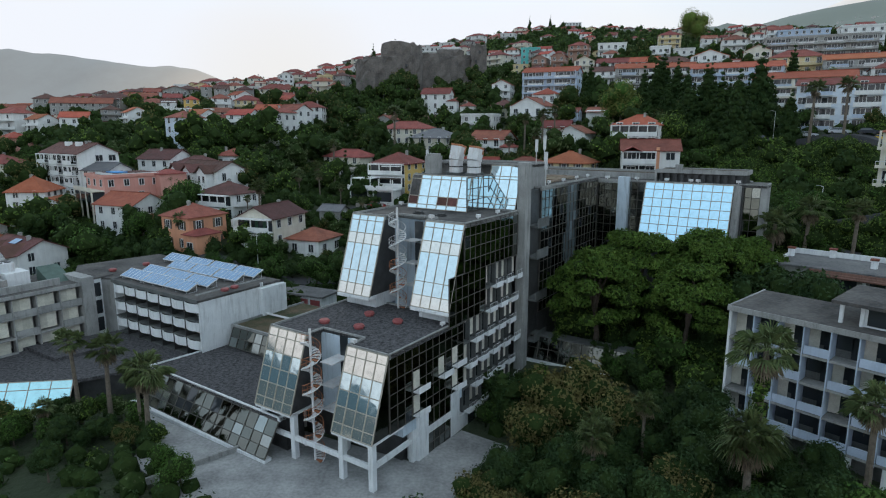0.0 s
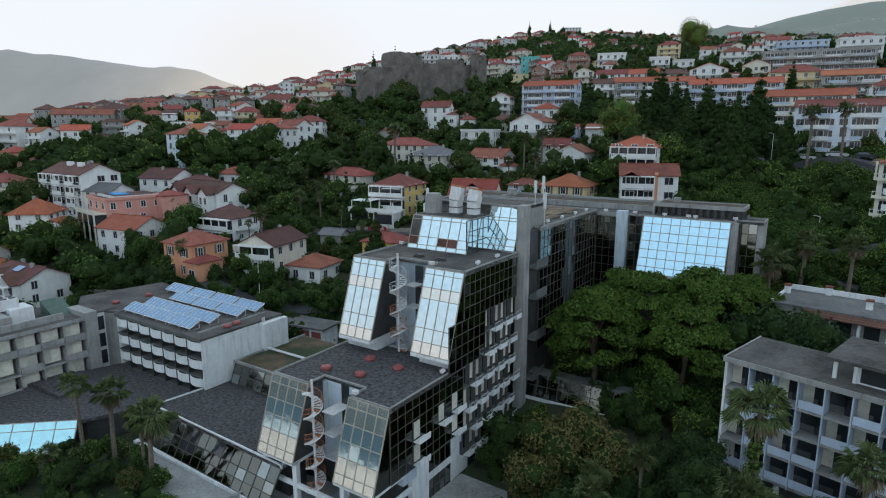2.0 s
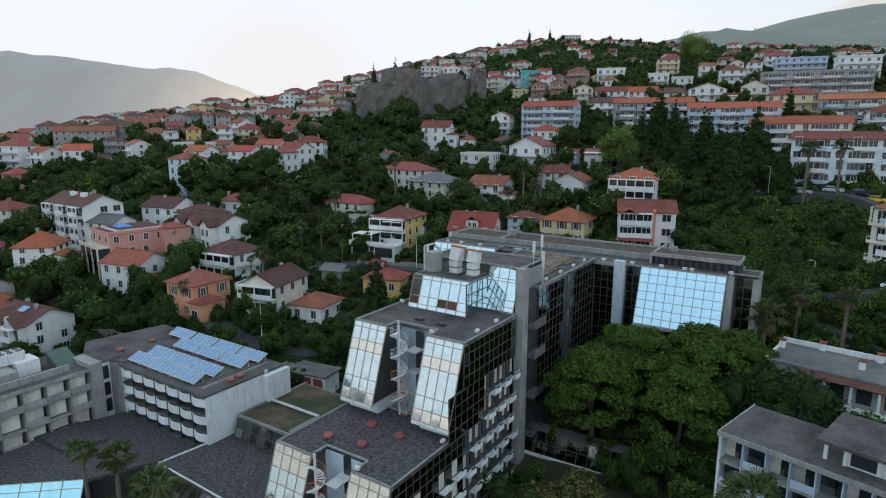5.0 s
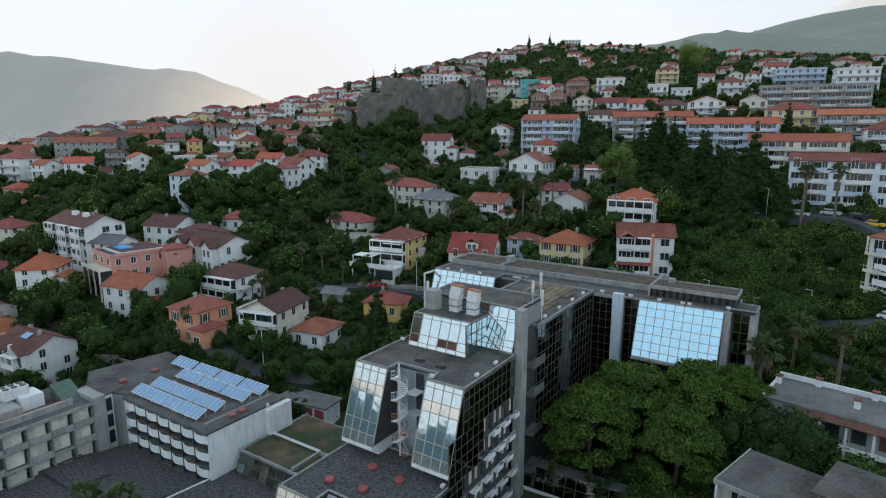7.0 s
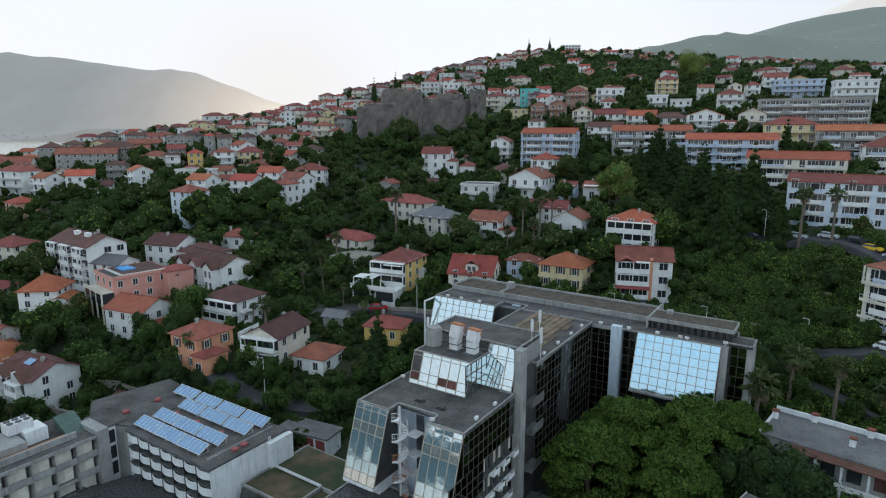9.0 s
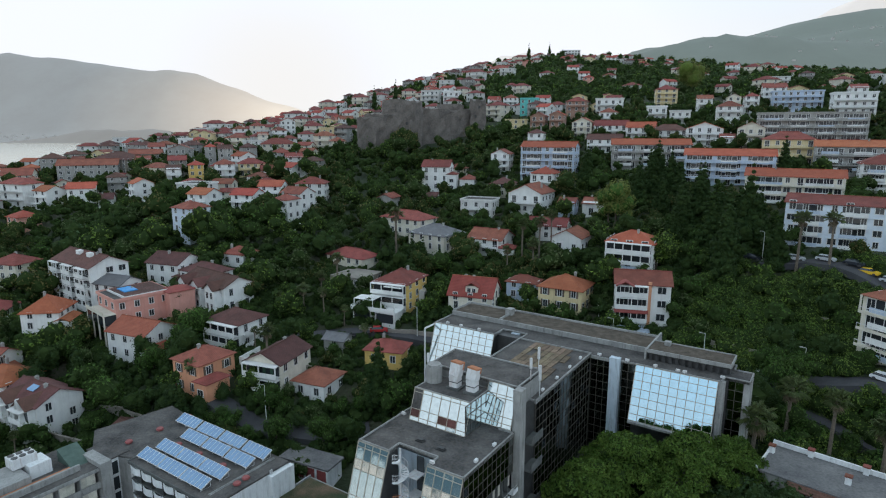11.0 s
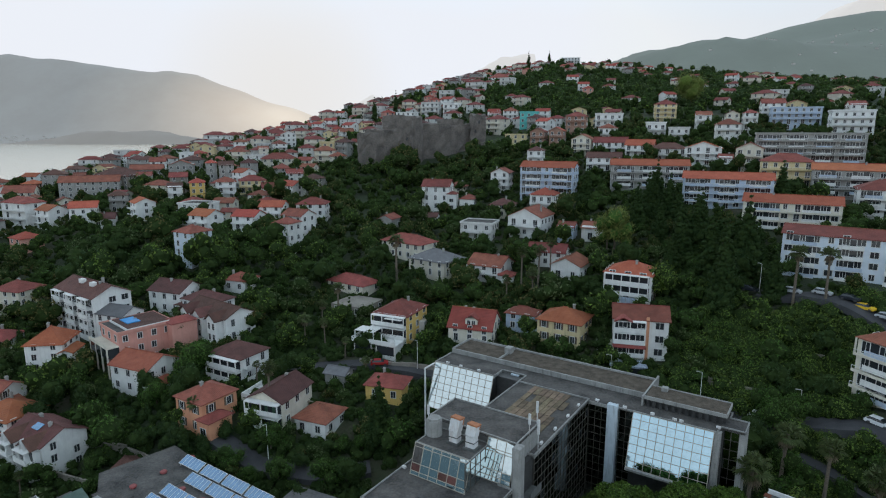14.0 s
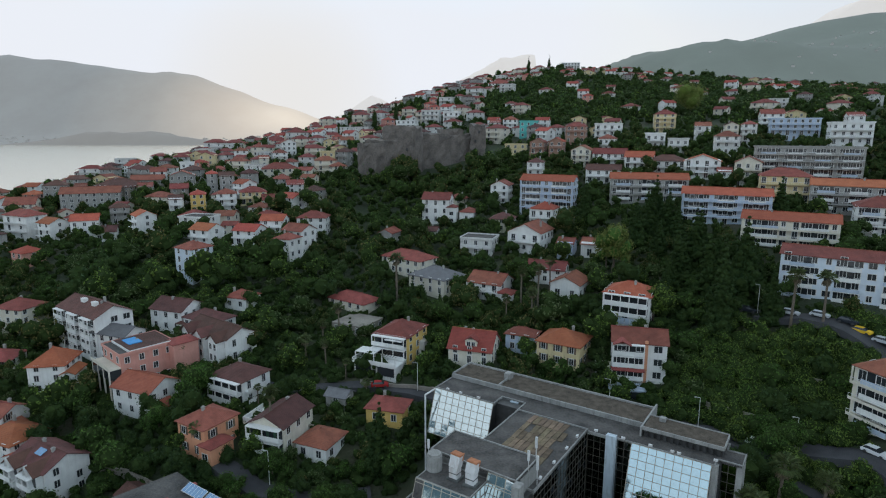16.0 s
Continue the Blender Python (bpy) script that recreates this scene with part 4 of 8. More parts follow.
# plant deck on the right end of the roof
part("plant_deck", boxes((8.9, 21.3, 56.2, 61.0, 29.75, 30.05)), M["browngravel"], hotel)
part("plant_deck_edge", boxes((8.75, 21.4, 56.0, 56.2, 29.6, 30.2), (8.75, 21.4, 61.0, 61.2, 29.6, 30.2), (21.3, 21.5, 56.2, 61.0, 29.6, 30.2)), M["concrete"], hotel)
for i in range(12):
    part("louvre", boxes((9.1 + i * 1.02, 9.6 + i * 1.02, 56.3, 56.5, 28.3, 29.6)), M["darkmetal"], hotel)
part("plant_room", boxes((9.2, 21.2, 56.7, 60.9, 28.3, 29.75)), M["darkmetal"], hotel)
part("roof_hut", boxes((10.6, 11.6, 59.6, 60.6, 30.05, 30.7)), M["concrete"], hotel)
# left glass of the rear wing
part("nose_body", solid_wedge(-30.8, -18.0, 53.1, 54.4, 20.0, 28.1), M["darkmetal"], hotel)
curtain(hotel, "leaning_glass_front", (-31.0, 53.0 - 8.3 * SLOPE), (-17.9, 53.0 - 8.3 * SLOPE), (0, 8.3 * SLOPE), 20.0, 28.3, 9, (1, 1.25, 1.25, 1.25, 1.25, 1.25, 1.0), M["skyglass"], M["palemullion"])
part("pilaster", boxes((-15.9, -14.3, 56.0, 56.6, 5.0, 28.2)), M["hotelblue"], hotel)
part("frame_post", boxes((-31.4, -31.15, 49.7, 49.95, 5.0, 28.0), (-31.4, -31.15, 49.95, 54.0, 27.8, 28.05)), M["steel"], hotel)


def floodlight():
    bm = boxes((-0.3, 0.3, -0.2, 0.12, 0.18, 0.5), (-0.05, 0.05, -0.05, 0.05, 0, 0.2))
    return mesh_of("floodlight", bm, M["steel"])


flood = floodlight()
for u, v, z, r in ((-4.5, 0.4, 15.9, 0), (-0.4, 9.5, 15.9, 90), (-14.8, 21.5, 26.4, 0), (-4.4, 13.4, 26.4, 0), (-0.3, 21.0, 26.4, 90), (-0.3, 16.5, 26.4, 90), (0.3, 34.0, 28.95, 90), (0.3, 39.0, 28.95, 90), (0.3, 44.0, 28.95, 90), (0.3, 48.5, 28.95, 90),
                   (2.0, 52.9, 28.5, 0), (6.6, 52.9, 28.5, 0), (11.0, 53.0, 28.5, 0), (14.4, 53.0, 28.5, 0), (15.4, 53.0, 28.5, 0), (20.6, 54.0, 28.5, 0), (-28.0, 52.9, 28.5, 0), (-25.0, 52.9, 28.5, 0), (-21.0, 52.9, 28.5, 0)):
    put_part("floodlight", flood, hotel, u, v, z, r)
cap = bmesh.new()
bar(cap, (0, 0, 0), (0, 0, 0.22), 0.5, 14)
bar(cap, (0, 0, 0.22), (0, 0, 0.42), 0.62, 14, 0.5)
capm = mesh_of("roof_cap", cap, M["redcap"])
for u, v in ((-11.9, 3.9), (-7.6, 4.6), (-9.6, 8.6), (-5.3, 8.2)):
    put_part("roof_cap", capm, hotel, u, v, Z1, 0, "dusky red domed roof cap")
for u, v in ((-9.0, 17.3), (-5.6, 17.0)):
    part("hatch", boxes((u - 0.6, u + 0.6, v - 0.35, v + 0.35, Z2, Z2 + 0.18), (u - 0.4, u + 0.5, v - 0.25, v + 0.25, Z2 + 0.18, Z2 + 0.34)), M["darkmetal"], hotel)


# the two outside spiral stairs
def spiral(name, u, v, z0, z1, r=0.98, rusty_to=99.0):
    stair = base(name, u, v, 0)
    stair.parent = hotel
    bm = bmesh.new()
    bar(bm, (0, 0, z0), (0, 0, z1 + 1.3), 0.13, 10)
    part("post", bm, M["steel"], stair)
    n = int((z1 - z0) / 0.18)
    tread = bmesh.new()
    a = radians(15)
    prism([(0.1, -0.04), (r * math.cos(a), -r * math.sin(a)), (r * math.cos(a), r * math.sin(a)), (0.1, 0.04)], 0, 0.05, 0, tread)
    tm = mesh_of("tread", tread, M["steel"])
    tm2 = tm.copy()
    tm2.materials[0] = M["rust"]
    rail, low, posts = [], [], []
    for i in range(n):
        z, ang = z0 + 0.18 * (i + 1), i * 24
        put_part("tread", tm2 if z < rusty_to and i % 5 == 0 else tm, stair, 0, 0, z, ang)
        c, s = math.cos(radians(ang)) * r, math.sin(radians(ang)) * r
        rail.append((c, s, z + 1.0))
        low.append((c, s, z + 0.5))
        posts.append((c, s, z))
    for lo, hi in ((0, n // 2), (n // 2 - 1, n)):
        bm = bmesh.new()
        for i in range(lo, hi - 1):
            bar(bm, rail[i], rail[i + 1], 0.03, 4)
            bar(bm, low[i], low[i + 1], 0.02, 4)
            bar(bm, posts[i], rail[i], 0.015, 4)
        string = bmesh.new()
        for i in range(lo, hi - 1):
            bar(string, posts[i], posts[i + 1], 0.06, 4)
        part("stringer", string, M["hotelwhite"], stair)
        part("spiral_railing", bm, M["rust"] if posts[lo][2] < rusty_to - 3 else M["steel"], stair)
    return stair


spiral("spiral_stair", -8.9, -1.1, 2.9, Z1, rusty_to=14.0)
spiral("spiral_stair", -8.6, 12.6, Z1, Z2, rusty_to=20.5)
for z in (8.4, 11.0, 13.4):
    part("stair_landing", boxes((-8.4, -6.8, -0.4, 2.3, z, z + 0.1)), M["steel"], hotel)
    part("stair_door", boxes((-8.0, -7.0, 2.1, 2.21, z + 0.1, z + 2.15)), M["window"], hotel)
for z in (18.4, 21.0, 23.6):
    part("stair_landing", boxes((-8.2, -6.6, 13.2, 15.1, z, z + 0.1)), M["steel"], hotel)
    part("stair_door", boxes((-7.8, -6.7, 14.9, 15.01, z + 0.1, z + 2.15)), M["window"], hotel)

# low annex with leaning dark glass, beside the lower block
annex = base("hotel_annex", HOTEL_AT.x, HOTEL_AT.y, 0, HOTEL_YAW, "low glazed annex with a gravel roof beside the hotel", "annex")
ax = [(-37.0, -1.8), (-12.6, -2.4), (-12.6, 1.0), (-16.0, 1.0), (-16.0, 9.0), (-35.6, 9.0)]
part("body", prism([(u * 0.999, v + (0.9 if v < 0 else 0)) for u, v in ax], 1.0, 6.7), M["darkmetal"], annex)
roof_slab("roof", ax, 7.0, M["gravel"], annex, 0.18, M["hotelwhite"])
curtain(annex, "leaning_glass_front", (-37.0, -3.9), (-12.6, -4.5), (0, 2.05), 3.4, 6.7, 16, (1.0, 1.0, 1.4), M["smokeglass"], M["mullion"], wobble=1.5)
curtain(annex, "leaning_glass_front", (-37.2, 9.0), (-37.0, -3.8), (0.0, 0.0), 3.4, 6.7, 8, (1.0, 1.0, 1.4), M["smokeglass"], M["mullion"], wobble=1.5)
part("sill", boxes((-37.2, -12.5, -4.6, -3.7, 3.05, 3.4)), M["hotelwhite"], annex)
for u in (-36.0, -31.0, -26.0, -21.0, -16.0):
    part("pier", boxes((u - 0.25, u + 0.25, -3.9, -3.5, 1.2, 3.05)), M["hotelwhite"], annex)
part("upper_terrace", boxes((-35.0, -16.1, 9.1, 22.4, 1.0, 9.6)), M["concrete"], annex)
part("terrace_garden", boxes((-34.6, -16.4, 9.5, 22.0, 9.6, 9.75)), land_material("dry_roof_garden", [(0.4, (0.035, 0.055, 0.02)), (0.5, (0.09, 0.075, 0.04)), (0.62, (0.17, 0.11, 0.07))], scale=0.16), annex)
part("garden_kerb", boxes((-35.0, -34.75, 9.1, 22.4, 9.6, 9.95), (-34.75, -16.1, 9.1, 9.35, 9.6, 9.95), (-24.6, -24.3, 9.35, 14.6, 9.75, 10.3), (-24.3, -16.1, 14.4, 14.6, 9.75, 10.3)), M["concrete"], annex)
bm = bmesh.new()
for dv in (0.0, 0.3):
    bar(bm, (-35.3, 14.7 + dv, 10.05), (-24.8, 14.7 + dv, 10.05), 0.1, 8)
    bar(bm, (-35.3, 14.7 + dv, 10.05), (-35.3, 14.7 + dv, 14.5), 0.1, 8)
part("service_pipe", bm, M["steel"], annex)
curtain(annex, "leaning_glass_front", (-34.4, 8.0), (-16.1, 8.0), (0, 1.0), 7.2, 9.6, 12, (1.0, 1.0), M["smokeglass"], M["mullion"], wobble=1.5)
# ---- balcony blocks of the hotel grounds ----
def hotel_xy(u, v):
    return HOTEL_AT.x + HU.x * u + HV.x * v, HOTEL_AT.y + HU.y * u + HV.y * v


def balcony_block(name, at, yaw, bays, bay_w, floors, fh, z0, depth, label, panel, back, slab, curved=False, seed=1, roof_mat=None, recess=1.5, curtains=False, fins=None):
    """A guest block: local x runs along its balcony front, y goes into the block; z0 is the lowest balcony floor."""
    rng = random.Random(seed)
    blk = base(name, at[0], at[1], z0, yaw, label, "building")
    W, H = bays * bay_w, floors * fh
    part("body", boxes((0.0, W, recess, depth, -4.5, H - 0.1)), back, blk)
    part("end_wall", boxes((-0.25, 0.0, 0.0, depth, -1.0, H + 0.25)), M["hotelwhite"], blk)
    part("end_wall", boxes((W, W + 0.25, 0.0, depth, -1.0, H + 0.25)), M["hotelwhite"], blk)
    part("roof", boxes((-0.3, W + 0.3, -0.25, depth + 0.2, H, H + 0.3)), roof_mat or M["felt"], blk)
    part("roof_edge", boxes((-0.34, W + 0.34, -0.32, -0.2, H - 0.1, H + 0.42), (-0.36, -0.24, -0.2, depth + 0.2, H - 0.1, H + 0.42)), slab, blk)
    win = mesh_of("window", boxes((-0.75, 0.75, -0.03, 0.03, 0.75, 2.1)), M["window"])
    door = mesh_of("balcony_door", boxes((-0.42, 0.42, -0.03, 0.03, 0.05, 2.15)), M["window"])
    cur = mesh_of("curtain", boxes((-0.64, 0.64, -0.02, 0.02, 0.25, 2.35)) if curtains else boxes((-0.5, 0.5, -0.02, 0.02, 0.1, 2.15)), M["curtain"])
    pm = bmesh.new()
    if curved:
        n = 6
        pts = [(-bay_w / 2 + bay_w * i / n, -0.38 * math.sin(math.pi * i / n)) for i in range(n + 1)]
        prism(pts + [(x, y + 0.1) for x, y in pts[::-1]], 1.12, 2.3, 0, pm)
    else:
        box(pm, -bay_w * 0.46, bay_w * 0.46, -0.06, 0.06, 0.05, 0.85)
    pm = mesh_of("balcony_panel", pm, panel)
    for f in range(floors):
        z = f * fh
        part("balcony_slab", boxes((0.0, W, -0.15, recess, z - 0.22, z)), slab, blk)
        for i in range(bays):
            x = (i + 0.5) * bay_w
            if curved or (i + f) % 2 == 0 or rng.random() < 0.55:
                put_part("balcony_panel", pm, blk, x + (0 if curved else 0.04), -0.08, z)
            put_part("window", win, blk, x - bay_w * 0.2, recess - 0.05, z)
            put_part("balcony_door", door, blk, x + bay_w * 0.28, recess - 0.05, z)
            if curtains or rng.random() < 0.5:
                put_part("curtain", cur, blk, x - bay_w * 0.3, recess - 0.12 - (0.9 if curtains else 0), z)
            if curtains:
                put_part("curtain", cur, blk, x + bay_w * 0.1, recess - 1.02, z)
    for i in range(1, bays):
        part("partition", boxes((i * bay_w - 0.05, i * bay_w + 0.05, -0.2, recess, -0.3, H)), fins or (M["darkmetal"] if curved else slab), blk)
    return blk


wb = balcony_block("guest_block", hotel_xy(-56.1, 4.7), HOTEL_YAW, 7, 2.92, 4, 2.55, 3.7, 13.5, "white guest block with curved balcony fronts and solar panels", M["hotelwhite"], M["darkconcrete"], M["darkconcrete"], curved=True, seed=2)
part("stair_shaft", boxes((20.75, 21.6, 9.6, 14.0, -3.0, 10.1)), M["hotelwhite"], wb)
RW = [(-0.3, 1.0), (-0.3, 13.6), (-12.5, 15.0), (-15.0, 2.0), (-8.0, -1.9)]
part("rear_wing", prism(RW, -3.0, 10.1), M["concrete"], wb)
part("rear_roof", prism(RW, 10.1, 10.4), M["felt"], wb)
part("service_duct", boxes((18.0, 18.14, 1.2, 13.0, 10.5, 10.62), (18.3, 18.4, 1.2, 13.0, 10.5, 10.6)), M["concrete"], wb)

lb = balcony_block("guest_block", hotel_xy(-58.3, -29.0), HOTEL_YAW + 90, 10, 3.0, 3, 2.75, 5.6, 11.0, "older guest block with stained concrete balconies and worn curtains", M["concrete"], M["greywall"], M["concrete"], seed=5, curtains=True)
part("stair_tower", boxes((29.9, 31.6, -0.6, 5.0, -3.0, 9.3)), M["concrete"], lb)
part("link", boxes((31.6, 35.2, 1.2, 7.0, -3.0, 8.4)), M["hotelwhite"], lb)
part("link_roof", boxes((31.5, 35.3, 1.0, 7.1, 8.4, 8.65)), M["felt"], lb)
for k in range(3):
    part("link_window", boxes((32.0, 33.3, 1.1, 1.25, 0.3 + k * 2.7, 2.4 + k * 2.7), (33.6, 34.9, 1.1, 1.25, 0.3 + k * 2.7, 2.4 + k * 2.7)), M["window"], lb)
part("rooftop_room", boxes((14.0, 22.0, 3.0, 9.0, 8.5, 10.2)), M["concrete"], lb)
part("rooftop_room", boxes((22.6, 25.6, 5.0, 8.4, 8.5, 10.6)), M["hotelwhite"], lb)
bm = bmesh.new()
vs = [bm.verts.new(p) for p in ((27.4, 3.0, 8.5), (30.4, 3.0, 8.5), (30.4, 7.4, 8.5), (27.4, 7.4, 8.5), (27.4, 7.4, 10.5), (30.4, 7.4, 10.5))]
for f in ((0, 1, 5, 4), (1, 2, 5), (0, 4, 3), (2, 3, 4, 5), (3, 2, 1, 0)):
    bm.faces.new([vs[i] for i in f])
part("sloped_skylight", bm, surface("patinated_copper", (0.05, 0.085, 0.07), (0.10, 0.15, 0.125), rough=0.6), lb)


def solar(at_u, at_v, z):
    x, y = hotel_xy(at_u, at_v)
    s = base("solar_panel", x, y, z, HOTEL_YAW, "tilted solar collector on a steel rack on the flat roof", "solar panel", "solar panels on the roof")
    m = part("collector", boxes((-2.68, 2.68, -0.95, 0.95, -0.05, 0.05)), M["panel"], s)
    m.matrix_basis = pose(0, 0, 0.85, 24, 0, 0)
    e = part("collector_rim", boxes((-2.74, 2.74, -1.01, -0.95, -0.07, 0.07), (-2.74, 2.74, 0.95, 1.01, -0.07, 0.07), (-2.74, -2.68, -0.95, 0.95, -0.07, 0.07), (2.68, 2.74, -0.95, 0.95, -0.07, 0.07)), M["steel"], s)
    for i in range(1, 6):
        part("collector_bar", boxes((-2.68 + i * 0.893 - 0.025, -2.68 + i * 0.893 + 0.025, -0.95, 0.95, 0.051, 0.066)), M["steel"], s).matrix_basis = pose(0, 0, 0.85, 24, 0, 0)
    e.matrix_basis = pose(0, 0, 0.85, 24, 0, 0)
    bm = bmesh.new()
    for x0 in (-2.4, 0.0, 2.4):
        bar(bm, (x0, -0.8, 0), (x0, -0.8, 0.46), 0.04, 5)
        bar(bm, (x0, 0.8, 0), (x0, 0.8, 1.16), 0.04, 5)
        bar(bm, (x0, -0.8, 0.05), (x0, 0.8, 0.05), 0.03, 5)
    part("rack", bm, M["steel"], s)
    return s


first = solar(-53.3, 6.6, 14.15)
for v, row in ((6.6, (-47.7, -42.1)), (9.7, (-53.3, -47.7, -42.0)), (13.9, (-53.0, -47.2, -41.4)), (16.9, (-58.9, -52.9, -47.0, -41.1))):
    for u in row:
        x, y = hotel_xy(u, v)
        copy_thing(first, pose(x, y, 14.15, 0, 0, HOTEL_YAW))
for u, v in ((-61.7, 18.6), (-61.6, 13.0), (-61.8, 7.6), (-54.2, 11.7), (-48.7, 11.7), (-42.7, 11.7), (-36.8, 9.8), (-36.9, 11.5)):
    x, y = hotel_xy(u, v)
    c = base("roof_cap", x, y, 14.15, 0, "dusky red domed cap on the flat roof", "roof cap", "roof caps")
    part("cap", capm, None, c)
# low garage behind the solar-panel block
gx, gy = hotel_xy(-42.6, 22.9)
garage = base("garage", gx, gy, 5.0, HOTEL_YAW + 8, "low white garage with dark red doors and a flat roof", "garage")
part("wall", boxes((0.0, 9.6, 0.3, 4.2, -1.0, 5.2)), M["hotelwhite"], garage)
part("roof", boxes((-0.3, 10.0, -0.2, 4.5, 5.2, 5.5)), M["flatroof"], garage)
for i in range(4):
    part("door", boxes((0.5 + i * 2.3, 2.3 + i * 2.3, 0.2, 0.3, 2.6, 4.7)), M["redcap"], garage)
    part("pier", boxes((2.42 + i * 2.3, 2.68 + i * 2.3, 0.12, 0.3, 1.0, 5.15)), M["hotelwhite"], garage)

# pool hall: gravel roof, bright leaning glass
hall = base("pool_hall", -50, 70, 3, 0, "low pool hall with a gravel roof and bright sky-mirroring glass", "building")
P = [(-84.0, 63.5), (-52.9, 67.4), (-44.6, 68.6), (-38.6, 72.4), (-33.4, 76.2), (-49.2, 87.3), (-52.9, 84.4), (-74.0, 78.0)]
part("body", prism([(x + 50, y - 70 + (0.9 if y < 70 else 0)) for x, y in P], -3.0, 2.7), M["darkmetal"], hall)
part("roof", prism([(x + 50, y - 70) for x, y in P], 2.75, 3.15), M["gravel"], hall)
curtain(hall, "leaning_glass_front", (-31.0, -8.6), (5.2, -3.7), (-0.2, 2.2), 0.4, 3.2, 15, (2.0, 0.8), M["cyanglass"], M["palemullion"])
part("white_band", prism([(-33.0, -9.3), (5.6, -4.3), (5.4, -3.5), (-33.0, -8.4)], -0.4, 0.35), M["hotelwhite"], hall)
for pts in ([(-7.5, 8.6), (-1.0, 4.4), (2.6, 8.0), (-3.4, 12.4)], [(-13.0, 8.2), (-8.2, 8.0), (-4.0, 12.8), (-6.0, 13.5)]):
    part("roof_lantern", prism(pts, 3.15, 3.6), M["gravel"], hall)

# dark back wall carries the shade behind the balconies as colour
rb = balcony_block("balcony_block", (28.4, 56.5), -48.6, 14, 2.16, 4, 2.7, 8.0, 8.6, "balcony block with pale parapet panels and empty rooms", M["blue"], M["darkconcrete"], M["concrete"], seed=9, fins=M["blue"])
part("penthouse", boxes((10.0, 22.0, 2.2, 7.8, 11.1, 13.0)), M["hotelwhite"], rb)
part("penthouse_roof", boxes((8.0, 24.0, 1.0, 9.0, 13.0, 13.3)), M["felt"], rb)
for x in (8.6, 10.2):
    part("column", boxes((x - 0.15, x + 0.15, 2.0, 2.3, 11.1, 13.0)), M["hotelwhite"], rb)
part("penthouse_window", boxes((10.6, 12.6, 2.1, 2.2, 11.3, 12.8), (14.0, 16.5, 2.1, 2.2, 11.3, 12.8)), M["window"], rb)
for i in range(12):
    part("column", boxes((i * 2.75 - 0.2, i * 2.75 + 0.2, 0.2, 0.6, -4.0, -0.2)), M["hotelwhite"], rb)

# terraces and paving in front of the hotel
tagged(new("pavement", mesh_of("pavement", prism([hotel_xy(u, v) for u, v in ((-36, -4.5), (-27.5, -8.0), (-24, -12.0), (-20, -12), (-14, -15), (7.5, -17), (9.0, 12), (0.3, 12.3), (-0.2, 4), (-37, 0))], 2.2, 3.05), M["paving"])), "stained grey forecourt paving with cracked joints", "pavement", kind="structure")
tagged(new("terrace_wall", mesh_of("terrace_wall", prism([hotel_xy(u, v) for u, v in ((-16.6, -2.6), (-16.3, -2.6), (-19.3, -14), (-19.6, -14))], 2.6, 3.6), M["concrete"])), "low stained concrete terrace wall", "wall", kind="structure")
# glazed garden corridor
cor = base("garden_corridor", 12.5, 74.0, 0, 0, "low glazed corridor crossing the shady garden", "corridor")
part("roof", prism([(-1.0, 1.9), (12.5, -6.6), (13.5, -5.0), (0.0, 3.5)], 9.4, 9.58), M["darkconcrete"], cor)
curtain(cor, "corridor_glass", (-1.45, 1.2), (12.05, -7.3), (0.45, 0.7), 6.5, 9.4, 11, (1.0, 1.0), M["smokeglass"], M["mullion"], wobble=0.8)
part("body", prism([(-0.8, 2.3), (12.7, -6.2), (13.4, -5.1), (-0.1, 3.4)], 4.8, 9.4), M["darkmetal"], cor)
part("sill", prism([(-1.6, 1.0), (11.9, -7.5), (12.3, -6.9), (-1.2, 1.6)], 5.2, 6.5), M["hotelwhite"], cor)
# flat-roofed house behind the pines
fl = base("flat_roofed_house", 43.5, 76.7, 11.0, -42.6, "flat-roofed white garden house with red-capped chimneys", "house")
# white walls drawn in grey render: their shade is put into the colour
part("wall", boxes((0.4, 21.6, 0.5, 8.8, -5, 7.8)), M["greywall"], fl)
part("roof", boxes((0, 22, 0, 9.1, 7.8, 8.05)), M["flatroof"], fl)
part("parapet", boxes((0, 22, 8.85, 9.12, 8.05, 8.75), (-0.02, 0.25, 0, 8.85, 8.05, 8.4)), M["hotelwhite"], fl)
trim = bmesh.new()
vs = [trim.verts.new(p) for p in ((4, -0.9, 7.3), (22, -0.9, 7.3), (22, 0.3, 8.06), (4, 0.3, 8.06), (4, -0.9, 7.15), (22, -0.9, 7.15), (22, 0.3, 7.9), (4, 0.3, 7.9))]
for f in ((0, 1, 2, 3), (7, 6, 5, 4), (0, 4, 5, 1), (1, 5, 6, 2), (2, 6, 7, 3), (3, 7, 4, 0)):
    trim.faces.new([vs[i] for i in f])
part("tiled_eave", trim, M["tilebrown"], fl)
for x, y in ((0.5, 6.2), (5.0, 8.6), (11.6, 8.6), (10.2, 4.2)):
    c = part("chimney", boxes((x - 0.35, x + 0.35, y - 0.35, y + 0.35, 8.0, 9.1)), M["hotelwhite"], fl)
    part("chimney_cap", boxes((x - 0.45, x + 0.45, y - 0.45, y + 0.45, 9.1, 9.3)), M["tile"], c)
